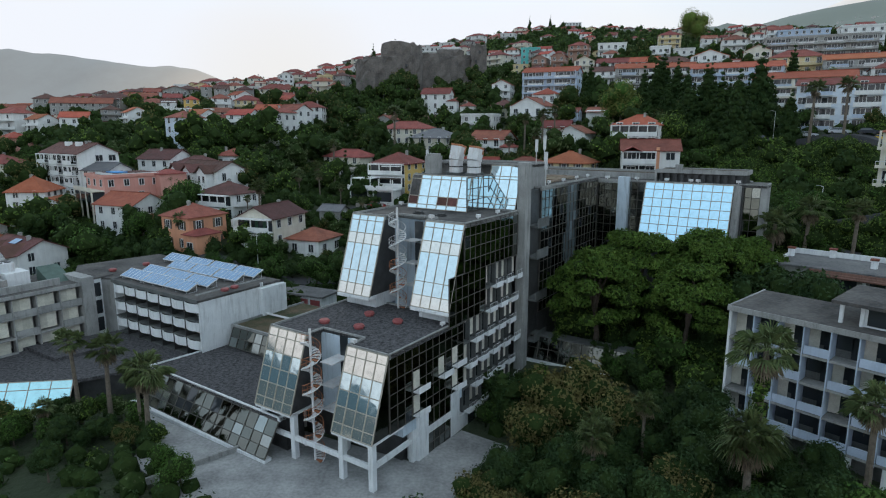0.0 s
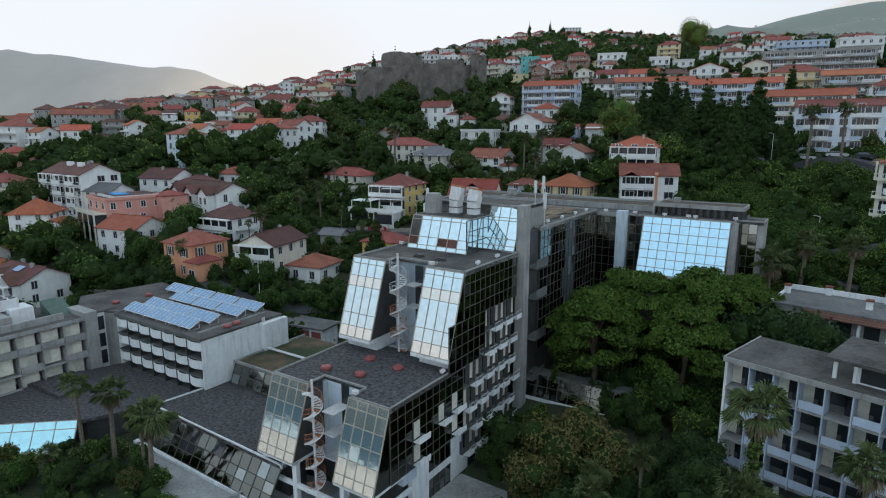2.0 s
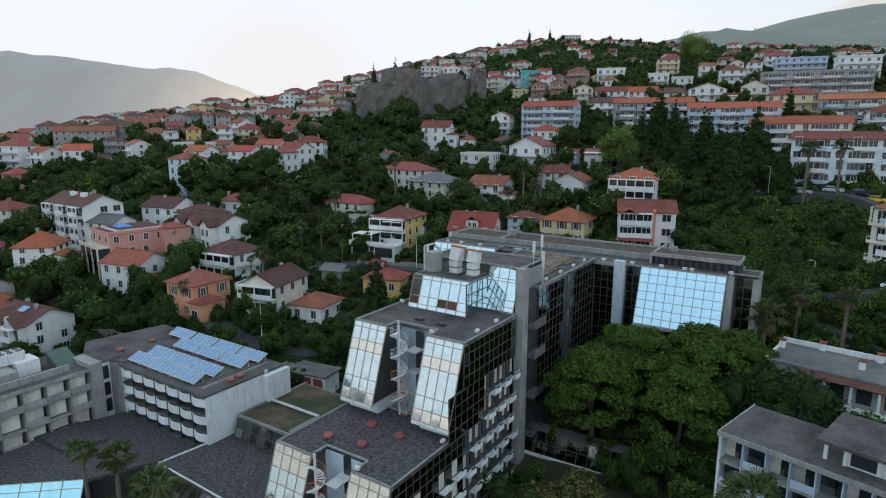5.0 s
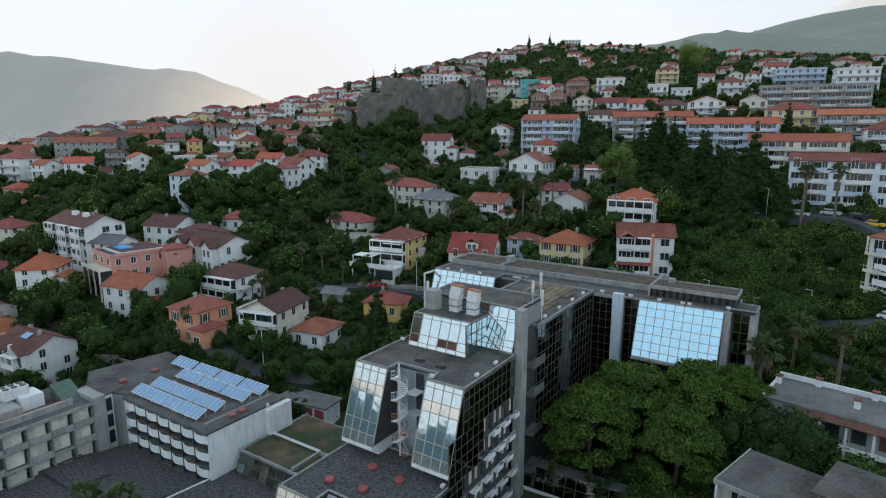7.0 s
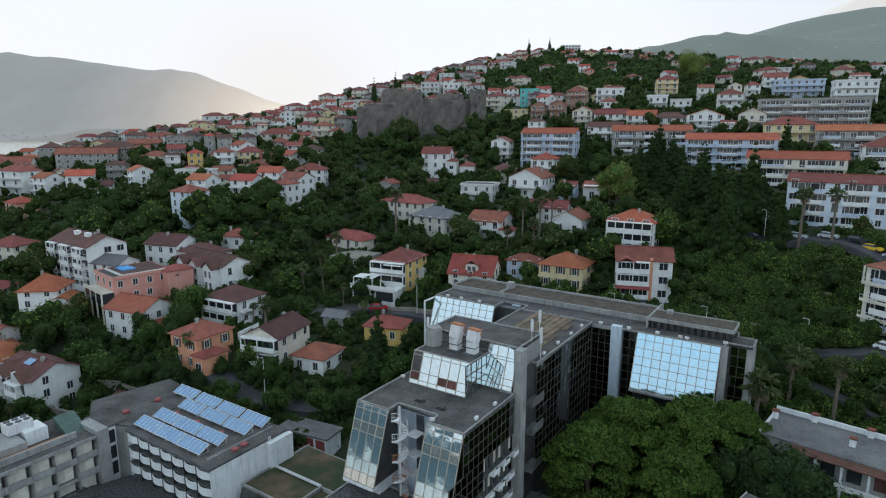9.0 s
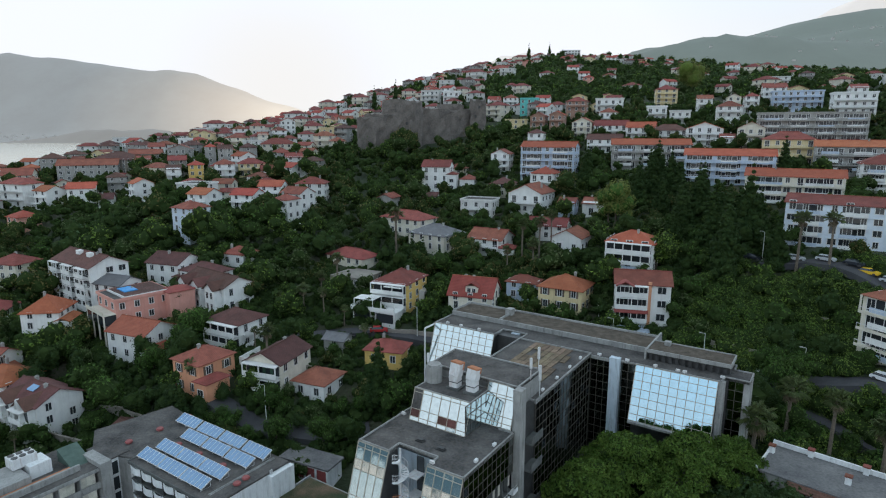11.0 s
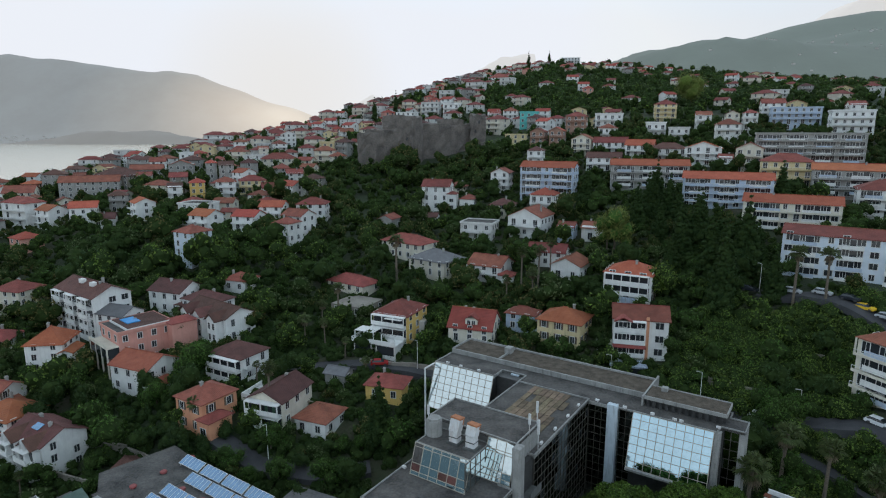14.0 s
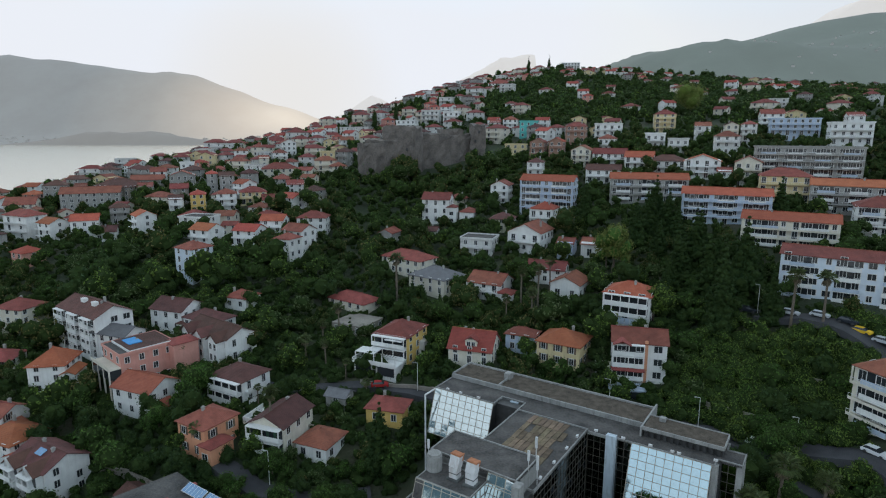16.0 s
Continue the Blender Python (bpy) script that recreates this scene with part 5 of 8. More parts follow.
for k in range(2):
    for i in range(6):
        part("window", boxes((4.6 + i * 2.9, 6.2 + i * 2.9, 0.42, 0.5, 1.5 + 3.3 * k, 3.6 + 3.3 * k)), M["window"] if i % 3 else M["tilebrown"], fl)
    part("balcony", boxes((4.0, 21.6, -0.7, 0.5, 0.6 + 3.3 * k, 0.8 + 3.3 * k), (4.0, 21.6, -0.72, -0.6, 0.8 + 3.3 * k, 1.3 + 3.3 * k)), M["white"], fl)
for i in range(7):
    part("pier", boxes((4.0 + i * 2.9, 4.25 + i * 2.9, -0.6, 0.5, -3, 7.3)), M["hotelwhite"], fl)
# plant on the older block's roof
part("chiller", soft(boxes((21.0, 24.4, 6.4, 8.8, 10.3, 11.9)), 0.05), M["steel"], lb, "white rooftop chiller with round fans")
for i in range(2):
    for j in range(3):
        bm = bmesh.new()
        bar(bm, (21.6 + j * 1.1, 7.0 + i * 1.2, 11.88), (21.6 + j * 1.1, 7.0 + i * 1.2, 12.0), 0.45, 12)
        part("fan_ring", bm, M["darkmetal"], lb)
part("roof_wall", boxes((2.0, 28.0, 1.6, 2.0, 8.5, 9.5), (2.0, 2.3, 2.0, 10.0, 8.5, 9.5), (12.0, 12.3, 2.0, 10.0, 8.5, 9.7)), M["concrete"], lb)
part("rusty_coping", boxes((12.4, 27.0, 2.2, 2.9, 8.5, 9.2), (14.0, 26.0, 9.0, 9.5, 8.5, 9.6)), M["rust"], lb)
# ---- houses of the slope ----
def window_mesh(name, w, h, shutters=None, frame_mat=None):
    """One piece: a frame with two sunk panes, and open shutters where given."""
    bm = bmesh.new()
    a = w / 2
    xs = [-a - 0.1, -a + 0.04, -0.04, 0.04, a - 0.04, a + 0.1]
    if shutters:
        xs = [-a * 1.9 - 0.1] + xs + [a * 1.9 + 0.1]
    zs = [-0.12, 0.0, h, h + 0.1]
    grid = [[bm.verts.new((x, -0.08, z)) for x in xs] for z in zs]
    panes, wings = [], []
    o = 1 if shutters else 0
    for r in range(3):
        for c in range(len(xs) - 1):
            f = bm.faces.new((grid[r][c], grid[r][c + 1], grid[r + 1][c + 1], grid[r + 1][c]))
            if r == 1 and c in (o + 1, o + 3):
                f.material_index = 1
                panes.append(f)
            if shutters and c in (0, len(xs) - 2):
                f.material_index = 2
    rim = [e for e in bm.edges if e.is_boundary]
    out = bmesh.ops.extrude_edge_only(bm, edges=rim)
    for v in out["geom"]:
        if isinstance(v, bmesh.types.BMVert):
            v.co.y = 0.03
    sunk = bmesh.ops.extrude_discrete_faces(bm, faces=panes)
    for f in sunk["faces"]:
        f.material_index = 1
        for v in f.verts:
            v.co.y = -0.02
    return mesh_of(name, bm, frame_mat or M["sash"], M["window"], *((shutters,) if shutters else ()))


WIN = {
    "plain": window_mesh("window", 1.0, 1.3), "wide": window_mesh("window", 1.6, 1.3), "door": window_mesh("window", 1.3, 2.0),
    "shut": window_mesh("window", 0.95, 1.35, M["shutter"]), "tall": window_mesh("window", 0.9, 1.6),
}
chim = bmesh.new()
box(chim, -0.26, 0.26, -0.3, 0.3, -1.5, 0.75)
box(chim, -0.34, 0.34, -0.38, 0.38, 0.75, 0.85)
box(chim, -0.2, 0.2, -0.22, 0.22, 0.85, 1.0)
chim = mesh_of("chimney", chim, M["greywall"])
HOUSES = []


def roof_mesh(W, D, kind, rise, over=0.45):
    """A tiled roof with its eave at z 0, thick at the edges."""
    bm = bmesh.new()
    w, d, t = W / 2 + over, D / 2 + over, 0.16
    drop = -over * rise / (min(W, D) / 2)
    if kind == "hip":
        if W >= D:
            r = [(-(w - d), 0, rise), ((w - d), 0, rise)]
        else:
            r = [(0, -(d - w), rise), (0, (d - w), rise)]
        lo = [(-w, -d, drop), (w, -d, drop), (w, d, drop), (-w, d, drop)]
        for dz in (0, -t):
            L = [bm.verts.new((x, y, z + dz)) for x, y, z in lo]
            a, b = [bm.verts.new((x, y, z + dz)) for x, y, z in r]
            if W >= D:
                fs = ((L[0], L[1], b, a), (L[1], L[2], b), (L[2], L[3], a, b), (L[3], L[0], a))
            else:
                fs = ((L[0], L[1], a), (L[1], L[2], b, a), (L[2], L[3], b), (L[3], L[0], a, b))
            for f in fs:
                bm.faces.new(f)
            if dz == 0:
                top = L
        for i in range(4):
            bm.faces.new((top[i], top[(i + 1) % 4], L[(i + 1) % 4], L[i]))
    else:
        along_x = kind == "gable"
        hw, hd = (w, d) if along_x else (d, w)
        prof = [(-hd, drop), (0, rise), (hd, drop), (hd, drop - t), (0, rise - t), (-hd, drop - t)]
        ends = []
        for s in (-hw, hw):
            ends.append([bm.verts.new((s, y, z) if along_x else (y, s, z)) for y, z in prof])
        for i in range(6):
            bm.faces.new((ends[0][i], ends[0][(i + 1) % 6], ends[1][(i + 1) % 6], ends[1][i]))
        for e in ends:
            bm.faces.new((e[0], e[1], e[4], e[5]))
            bm.faces.new((e[1], e[2], e[3], e[4]))
    return bm


def house(name, x, y, eave, W, D, yaw, roof="hip", wall="white", tiles="tile", rise=None, balcony=0, label="", win="plain", chimneys=1, group="", floors=None, ground=None, back=False, sparse=0, wing=None):
    g = (min(land(x + a * W * 0.4, y + b * D * 0.4) for a in (-1, 1) for b in (-1, 1)) + land(x, y)) / 2 if ground is None else ground
    H = max(2.9, eave - g)
    n = floors or max(1, round(H / 2.9))
    fh = H / n if n * 2.9 > H * 0.75 else 2.9
    ob = base(name, x, y, g, yaw, label or "house with rendered walls and a tiled roof on the wooded slope", "house", group)
    HOUSES.append((x, y, 0.5 * math.hypot(W, D)))
    wm, tm = M[wall], M.get(tiles)
    if wing is None:
        wing = not sparse and roof in ("hip", "gable", "gable_y") and W < 13 and H > 4
    rise = rise or min(W, D) * 0.24
    if roof in ("gable", "gable_y"):
        L, B = (W, D) if roof == "gable" else (D, W)
        bm = bmesh.new()
        shape = [(-B / 2, -4.0), (B / 2, -4.0), (B / 2, H), (0, H + rise - 0.1), (-B / 2, H)]
        e = [[bm.verts.new((s * L / 2, a, z) if roof == "gable" else (a, s * L / 2, z)) for a, z in shape] for s in (-1, 1)]
        bm.faces.new(e[0]), bm.faces.new(e[1])
        for i in range(5):
            bm.faces.new((e[0][i], e[0][(i + 1) % 5], e[1][(i + 1) % 5], e[1][i]))
    else:
        bm = boxes((-W / 2, W / 2, -D / 2, D / 2, -4.0, H))
    part("wall", bm, wm, ob)
    if roof == "flat":
        part("roof", boxes((-W / 2 - 0.25, W / 2 + 0.25, -D / 2 - 0.25, D / 2 + 0.25, H, H + 0.22)), M["felt"], ob)
        part("parapet", boxes((-W / 2 - 0.3, W / 2 + 0.3, -D / 2 - 0.3, -D / 2 - 0.15, H - 0.1, H + 0.6), (-W / 2 - 0.3, W / 2 + 0.3, D / 2 + 0.15, D / 2 + 0.3, H - 0.1, H + 0.6), (W / 2 + 0.15, W / 2 + 0.3, -D / 2 - 0.15, D / 2 + 0.15, H - 0.1, H + 0.6), (-W / 2 - 0.3, -W / 2 - 0.15, -D / 2 - 0.15, D / 2 + 0.15, H - 0.1, H + 0.6)), wm, ob)
    elif roof != "none":
        r = part("roof", roof_mesh(W, D, roof, rise), tm, ob)
        r.matrix_basis = pose(0, 0, H + 0.02)
        ridge = bmesh.new()
        if roof == "gable" or (roof == "hip" and W >= D):
            k = W / 2 + 0.45 if roof == "gable" else (W - D) / 2
            bar(ridge, (-k, 0, rise), (k, 0, rise), 0.13, 6)
        else:
            k = D / 2 + 0.45 if roof == "gable_y" else (D - W) / 2
            bar(ridge, (0, -k, rise), (0, k, rise), 0.13, 6)
        if len(ridge.verts) and not sparse:
            rr = part("ridge_tiles", ridge, tm, ob)
            rr.matrix_basis = pose(0, 0, H + 0.04)
    rng = random.Random(int(x * 31 + y * 17))
    sides = [(W, 0, -D / 2, 0), (D, W / 2, 0, 90), (D, -W / 2, 0, -90)] + ([(W, 0, D / 2, 180)] if back else [])
    if sparse:
        sides = sides[:2] if sparse == 1 else sides[:1]
    for f in range(n if sparse < 2 else 1):
        for L, cx, cy, rz in sides:
            k = max(1, int(L / 3.0)) if not sparse else (2 if rz == 0 and sparse == 1 else 1)
            for i in range(k):
                if rng.random() < 0.12 and rz:
                    continue
                off = (i + 0.5) * L / k - L / 2 + rng.uniform(-0.15, 0.15)
                px, py = cx + off * math.cos(radians(rz)), cy + off * math.sin(radians(rz))
                style = win if isinstance(win, str) else rng.choice(win)
                wz = f * fh + 0.95
                me = WIN[style]
                if rz == 0 and f < balcony and i % 2 == 0:
                    me, wz = WIN["door"], f * fh + 0.2
                ob2 = part("window", me, None, ob)
                ob2.matrix_basis = pose(px, py, wz, 0, 0, rz) @ Matrix.Scale(1.12, 4)
    for f in range(1, balcony + 1):
        z = H - f * fh
        if z < 1.5 or (sparse == 2 and f > 1):
            break
        bm = boxes((-W / 2 + 0.3, W / 2 - 0.3, -D / 2 - 1.5, -D / 2, z - 0.18, z), (-W / 2 + 0.3, W / 2 - 0.3, -D / 2 - 1.5, -D / 2 - 1.4, z, z + 0.35))
        bl = part("balcony", bm, wm, ob)
        bm = bmesh.new()
        k = int(W / 0.8)
        for i in range(k + 1):
            xx = -W / 2 + 0.35 + (W - 0.7) * i / k
            bar(bm, (xx, -D / 2 - 1.45, z + 0.35), (xx, -D / 2 - 1.45, z + 0.95), 0.035, 4)
        bar(bm, (-W / 2 + 0.3, -D / 2 - 1.45, z + 0.97), (W / 2 - 0.3, -D / 2 - 1.45, z + 0.97), 0.05, 4)
        if sparse:
            bm.free()
            continue
        part("railing", bm, M["steel"], bl)
        if f == 1:
            for s in (-1, 1):
                part("balcony_post", boxes((s * (W / 2 - 0.5) - 0.12, s * (W / 2 - 0.5) + 0.12, -D / 2 - 1.48, -D / 2 - 1.24, z, H - 0.02)), wm, ob)
    if wing:
        s, ww, wd, wh = (1 if rng.random() < 0.5 else -1), W * rng.uniform(0.35, 0.5), D * rng.uniform(0.5, 0.75), max(2.6, H - fh * rng.choice((0.9, 1.0, 1.6)))
        wx = s * (W / 2 + ww * 0.28)
        part("wing", boxes((wx - ww / 2, wx + ww / 2, -D / 2 - 0.8, -D / 2 - 0.8 + wd, -4.0, wh)), wm, ob)
        if tm:
            r = part("wing_roof", roof_mesh(ww, wd, rng.choice(("gable_y", "hip")), min(ww, wd) * 0.22, 0.3), tm, ob)
            r.matrix_basis = pose(wx, -D / 2 - 0.8 + wd / 2, wh + 0.03)
        for f in range(int(wh / 2.8)):
            o = part("window", WIN["wide"], None, ob)
            o.matrix_basis = pose(wx, -D / 2 - 0.8, f * 2.8 + 0.9)
    for i in range(chimneys):
        put_part("chimney", chim, ob, rng.uniform(-0.3, 0.3) * W, rng.uniform(-0.1, 0.25) * D, H + rise * 0.8 if roof != "flat" else H)
    return ob


house("house", -70.2, 134.3, 20.2, 11.5, 9.4, -23, "gable", "white", "tilered", label="white house with a broad dusky red tiled roof", chimneys=0)
house("house", -49.3, 117.5, 20.0, 8.2, 8.6, -31, "hip", "salmon", "tile", label="salmon-orange house with a faded hipped tile roof", win="shut")
corner = house("house", -80.0, 112.6, 14.0, 12.2, 8.7, -29, "gable", "white", "tilebrown", wing=False, label="cream corner house with gables and a brown roof", chimneys=2)
house("house", -95.5, 124.0, 13.0, 11.0, 9.0, -22, "hip", "white", "tileorange", label="house under a wide coral hipped roof")
house("house", -98.3, 144.4, 22.2, 8.6, 9.4, 8, "hip", "white", "tileorange", label="white house with a bright orange pyramid roof", rise=3.0)
flats_left = house("house", -97.0, 161.5, 30.4, 21.0, 10.1, -35, "gable", "white", "tilebrown", balcony=0, label="tall white block of flats with balconies and roof windows", win="wide", chimneys=2)
pinkhouse = house("house", -77.5, 146.0, 25.4, 11.5, 13.0, -42, "flat", "pink", "", label="pink flat-roofed house with a blue tarpaulin", win="plain")
house("house", -87.0, 154.0, 26.4, 12.0, 7.0, -20, "gable", "white", "tilegrey", label="white annex with a dark grey lean-to roof", chimneys=0)
house("house", -77.6, 170.0, 28.5, 11.3, 9.7, -20, "gable", "white", "tilebrown", label="white gabled house with a terrace")
long_white = house("house", -60.1, 156.0, 26.3, 19.0, 8.7, -38, "gable", "white", "tilebrown", label="long white gabled house with tall windows", win="tall", chimneys=0)
house("house", -66.0, 163.5, 27.4, 12.0, 8.0, -30, "hip", "white", "tilebrown", label="white house with a dark brown roof")
arcade = house("house", -48.2, 135.3, 22.6, 10.2, 8.6, -29, "hip", "white", "tilebrown", wing=False, label="white three-storey house with arched loggias", win="tall")
gabled = house("house", -34.4, 119.6, 19.6, 8.2, 11.0, -20, "gable_y", "cream", "tilebrown", wing=False, label="cream gabled house with green shutters and a brown roof")
house("house", -25.7, 117.5, 15.5, 7.5, 7.7, -23, "hip", "white", "tile", label="small white house with a brown-red hipped roof", chimneys=0)
house("house", -12.2, 126.8, 18.5, 8.5, 6.4, -15, "hip", "yellow", "tile", label="mustard-yellow house with a terracotta hipped roof")
terraced = house("house", -10.9, 149.5, 28.4, 9.4, 11.5, -24, "hip", "yellow", "tile", wing=False, label="yellow-orange house with white terraces and vines")
house("house", -24.2, 164.0, 26.0, 10.6, 10.0, -28, "none", "stone", "", label="roofless grey stone ruin with empty windows", chimneys=0)
house("house", -27.0, 177.5, 27.6, 14.5, 7.8, -36, "hip", "cream", "tile", label="long low house with a dull red roof", chimneys=0)
house("house", 7.9, 144.5, 26.2, 10.8, 9.0, -19, "gable", "cream", "tilered", wing=False, rise=3.6, label="cream house with a steep red roof and a dormer", win="tall", chimneys=2)
house("house", 29.7, 140.8, 29.0, 10.6, 9.4, -30, "hip", "ochre", "tileorange", wing=False, label="pale yellow house with an orange hipped roof", win="shut")
house("house", 20.3, 146.3, 28.6, 7.5, 5.0, -25, "hip", "blue", "tile", label="small pale blue house with a red roof", chimneys=0)
villa = house("house", 45.3, 133.1, 32.0, 11.7, 8.6, -14, "gable", "white", "tile", wing=False, label="white three-storey house with terracotta bands", win="wide")
loggia_villa = house("house", 49.6, 154.0, 37.5, 11.8, 9.6, -30, "hip", "white", "tileorange", balcony=0, wing=False, label="white villa with wrap-round balconies and an orange hipped roof", win="door")
house("house", 37.6, 173.0, 35.4, 8.6, 10.0, -30, "gable_y", "white", "tile", wing=False, balcony=2, label="narrow white house with balconies")
house("house", 14.7, 180.5, 33.6, 11.0, 10.0, -30, "gable", "white", "tile", balcony=2, label="white house with a roof terrace and solar heater")
house("house", -2.0, 186.5, 34.0, 14.0, 10.7, -38, "hip", "cream", "tilegrey", label="villa with a grey slate hipped roof", win="tall")
house("house", -11.5, 201.0, 36.8, 17.0, 9.0, -38, "hip", "cream", "tile", label="long house with a red hipped roof", chimneys=0)
house("house", -2.1, 254.1, 50.7, 11.5, 10.0, -12, "gable", "white", "tile", label="white gabled house with bright windows", win="tall")
house("house", 6.5, 274.0, 48.6, 8.0, 7.5, -20, "hip", "cream", "tile", label="small cream house behind trees")
house("house", -166.0, 311.0, 51.0, 22.0, 15.0, -15, "hip", "stone", "tilebrown", label="large stone mansion with a brown hipped roof", win="tall", chimneys=2)
house("house", -62.0, 180.0, 29.0, 8.0, 7.0, -20, "hip", "white", "tile", label="small white house with a red roof")
house("house", -103.0, 131.0, 15.0, 8.0, 7.0, -15, "gable", "white", "tile", label="white cottage with red shutters", win="shut")
house("house", -118.0, 152.0, 20.0, 9.0, 8.0, 5, "hip", "white", "tile", label="white cottage with a red roof")
house("house", -59.0, 105.5, 9.0, 6.5, 5.0, -35, "gable", "greywall", "tilebrown", label="small outbuilding with a dark tiled roof", chimneys=0)
house("house", -128.0, 176.0, 27.0, 10.0, 9.0, -15, "hip", "cream", "tile", label="cream house with a red roof")
house("house", -24.0, 131.0, 16.0, 5.0, 4.0, -20, "gable", "greywall", "tilegrey", label="garden shed with a grey roof", chimneys=0)

# houses of the middle slope and the old town
house("house", 74.4, 341.1, 81.1, 10.8, 9.0, -20, "hip", "brick", "tile", balcony=1, label="brick-pink house with a red hipped roof on the slope", chimneys=1, wing=False)
house("house", 87.3, 323.9, 74.7, 9.0, 9.0, -22, "hip", "white", "tile", balcony=2, label="white house with a dark red hipped roof", chimneys=1, wing=False)
house("house", 70.6, 307.0, 69.2, 9.7, 11.0, -24, "gable_y", "cream", "tile", balcony=3, label="cream gabled house with stacked balconies", chimneys=1, wing=False)
house("house", 82.7, 300.6, 67.7, 15.7, 10.0, -22, "gable", "white", "tile", balcony=3, label="long white house with terraces and a red roof", chimneys=0, wing=False)
house("house", 93.0, 287.1, 66.7, 12.6, 10.0, -24, "gable", "white", "tileorange", balcony=2, label="white house with an orange gabled roof", chimneys=0, wing=False)
house("house", 101.9, 275.6, 65.5, 15.8, 10.0, -22, "hip", "offwhite", "tilebrown", balcony=3, label="pale grey house with a low brown roof and balconies", chimneys=0, wing=False)
house("house", 112.0, 262.0, 66.1, 14.5, 11.0, -24, "gable_y", "white", "tileorange", balcony=3, label="white stepped house with orange and brown gables", chimneys=0, wing=False)
house("house", 115.6, 248.7, 62.6, 5.1, 8.0, -24, "gable", "white", "tile", balcony=1, label="small white house with a red roof", chimneys=1, wing=False)
house("house", 124.5, 247.1, 66.3, 9.8, 11.0, -28, "gable_y", "cream", "tile", balcony=3, label="cream gabled house with deep balconies", chimneys=1, wing=False)
house("house", 129.5, 228.9, 62.2, 17.3, 11.0, -28, "hip", "ochre", "tile", balcony=3, label="pale yellow block with white balconies and a red roof", chimneys=0, wing=False)
house("house", 73.0, 274.8, 61.5, 14.9, 9.0, -20, "gable", "white", "tilebrown", balcony=1, label="long low white house with a brown-red roof", chimneys=0, wing=False)
house("house", 44.5, 290.3, 64.2, 7.3, 9.0, -16, "hip", "white", "tilebrown", balcony=1, label="white house with a brown roof and tall windows", chimneys=1, wing=False)
house("house", 51.5, 328.0, 72.7, 7.7, 10.0, -20, "gable_y", "brick", "tile", balcony=3, label="unrendered brick house with scaffolded balconies", chimneys=1, wing=False)
house("house", 60.3, 321.9, 73.3, 7.2, 10.0, -20, "gable_y", "brick", "tileorange", balcony=1, label="unrendered brown brick house with an orange roof", chimneys=1, wing=False)
house("house", 41.2, 343.1, 70.8, 11.8, 8.0, -12, "flat", "ochre", "", balcony=0, label="low cream flat-roofed pavilion with a dark window row", chimneys=0, wing=False)
house("house", 43.9, 397.4, 85.7, 9.3, 9.0, -12, "hip", "white", "tile", balcony=2, label="white house with a red roof beside a turquoise one", chimneys=1, wing=False)
house("house", 34.1, 396.6, 83.9, 6.3, 8.0, -12, "gable", "offwhite", "tile", balcony=0, label="pale house with a red roof near the fortress", chimneys=1, wing=False)
house("house", 26.2, 268.0, 55.3, 7.9, 10.0, -18, "gable_y", "white", "tile", balcony=2, label="white gabled house with long balconies", chimneys=1, wing=False)
house("house", 39.6, 233.4, 49.4, 9.1, 10.0, -24, "hip", "white", "tileorange", balcony=2, label="tall white house with an orange hipped roof", chimneys=1, wing=False)
house("house", 31.4, 211.6, 44.2, 11.8, 13.0, -30, "gable_y", "white", "tile", balcony=3, label="large white house with stacked terraces and red gables", chimneys=1, wing=False)
house("house", 42.0, 200.3, 42.0, 5.2, 7.0, -24, "gable", "blue", "tile", balcony=2, label="pale blue house with a red roof and a veranda", chimneys=1, wing=False)
house("house", 50.2, 199.3, 42.0, 5.7, 9.0, -24, "gable", "offwhite", "tile", balcony=2, label="grey-white house with a red roof and long balconies", chimneys=1, wing=False)
house("house", 23.5, 233.5, 45.4, 9.0, 9.0, -15, "hip", "cream", "tilebrown", balcony=0, label="low cream house with a faded brown roof", chimneys=1, wing=False)
house("house", 10.7, 250.6, 45.8, 5.9, 8.0, -15, "hip", "white", "tile", balcony=0, label="small white house with a dull red roof", chimneys=1, wing=False)
house("house", 13.2, 213.2, 41.1, 11.4, 9.0, -20, "flat", "offwhite", "", balcony=1, label="mossy flat-roofed house with a long veranda", chimneys=0, wing=False)
house("house", -20.8, 230.7, 40.3, 5.8, 8.0, -20, "gable_y", "greywall", "tile", balcony=1, label="grey gabled house with a red roof among trees", chimneys=1, wing=False)
house("house", -4.5, 235.1, 40.3, 5.2, 5.0, -15, "gable", "white", "tilebrown", balcony=0, label="small house with a brown roof among trees", chimneys=1, wing=False)
house("house", 32.8, 183.9, 37.0, 11.5, 8.0, -22, "gable", "white", "tile", balcony=0, label="low house with a long red roof behind palms", chimneys=1, wing=False)
house("house", 179.4, 313.9, 84.3, 22.5, 10.0, -22, "flat", "blue", "", balcony=2, label="long pale blue flat-roofed block on the upper terrace", chimneys=0, wing=False)
house("house", 191.0, 287.8, 82.1, 17.0, 10.0, -22, "flat", "white", "", balcony=2, label="white flat-roofed block with garages", chimneys=0, wing=False)
house("house", 205.6, 307.4, 86.0, 7.1, 9.0, -20, "gable", "white", "tile", balcony=1, label="white house with a red roof above the terrace", chimneys=1, wing=False)
house("house", 177.5, 332.6, 87.6, 11.1, 10.0, -20, "gable", "white", "tile", balcony=2, label="white house with a broad red gabled roof", chimneys=1, wing=False)
house("house", 126.6, 351.4, 87.9, 11.8, 10.0, -16, "hip", "ochre", "tile", balcony=3, label="cream block with brown balconies and a red roof", chimneys=1, wing=False)
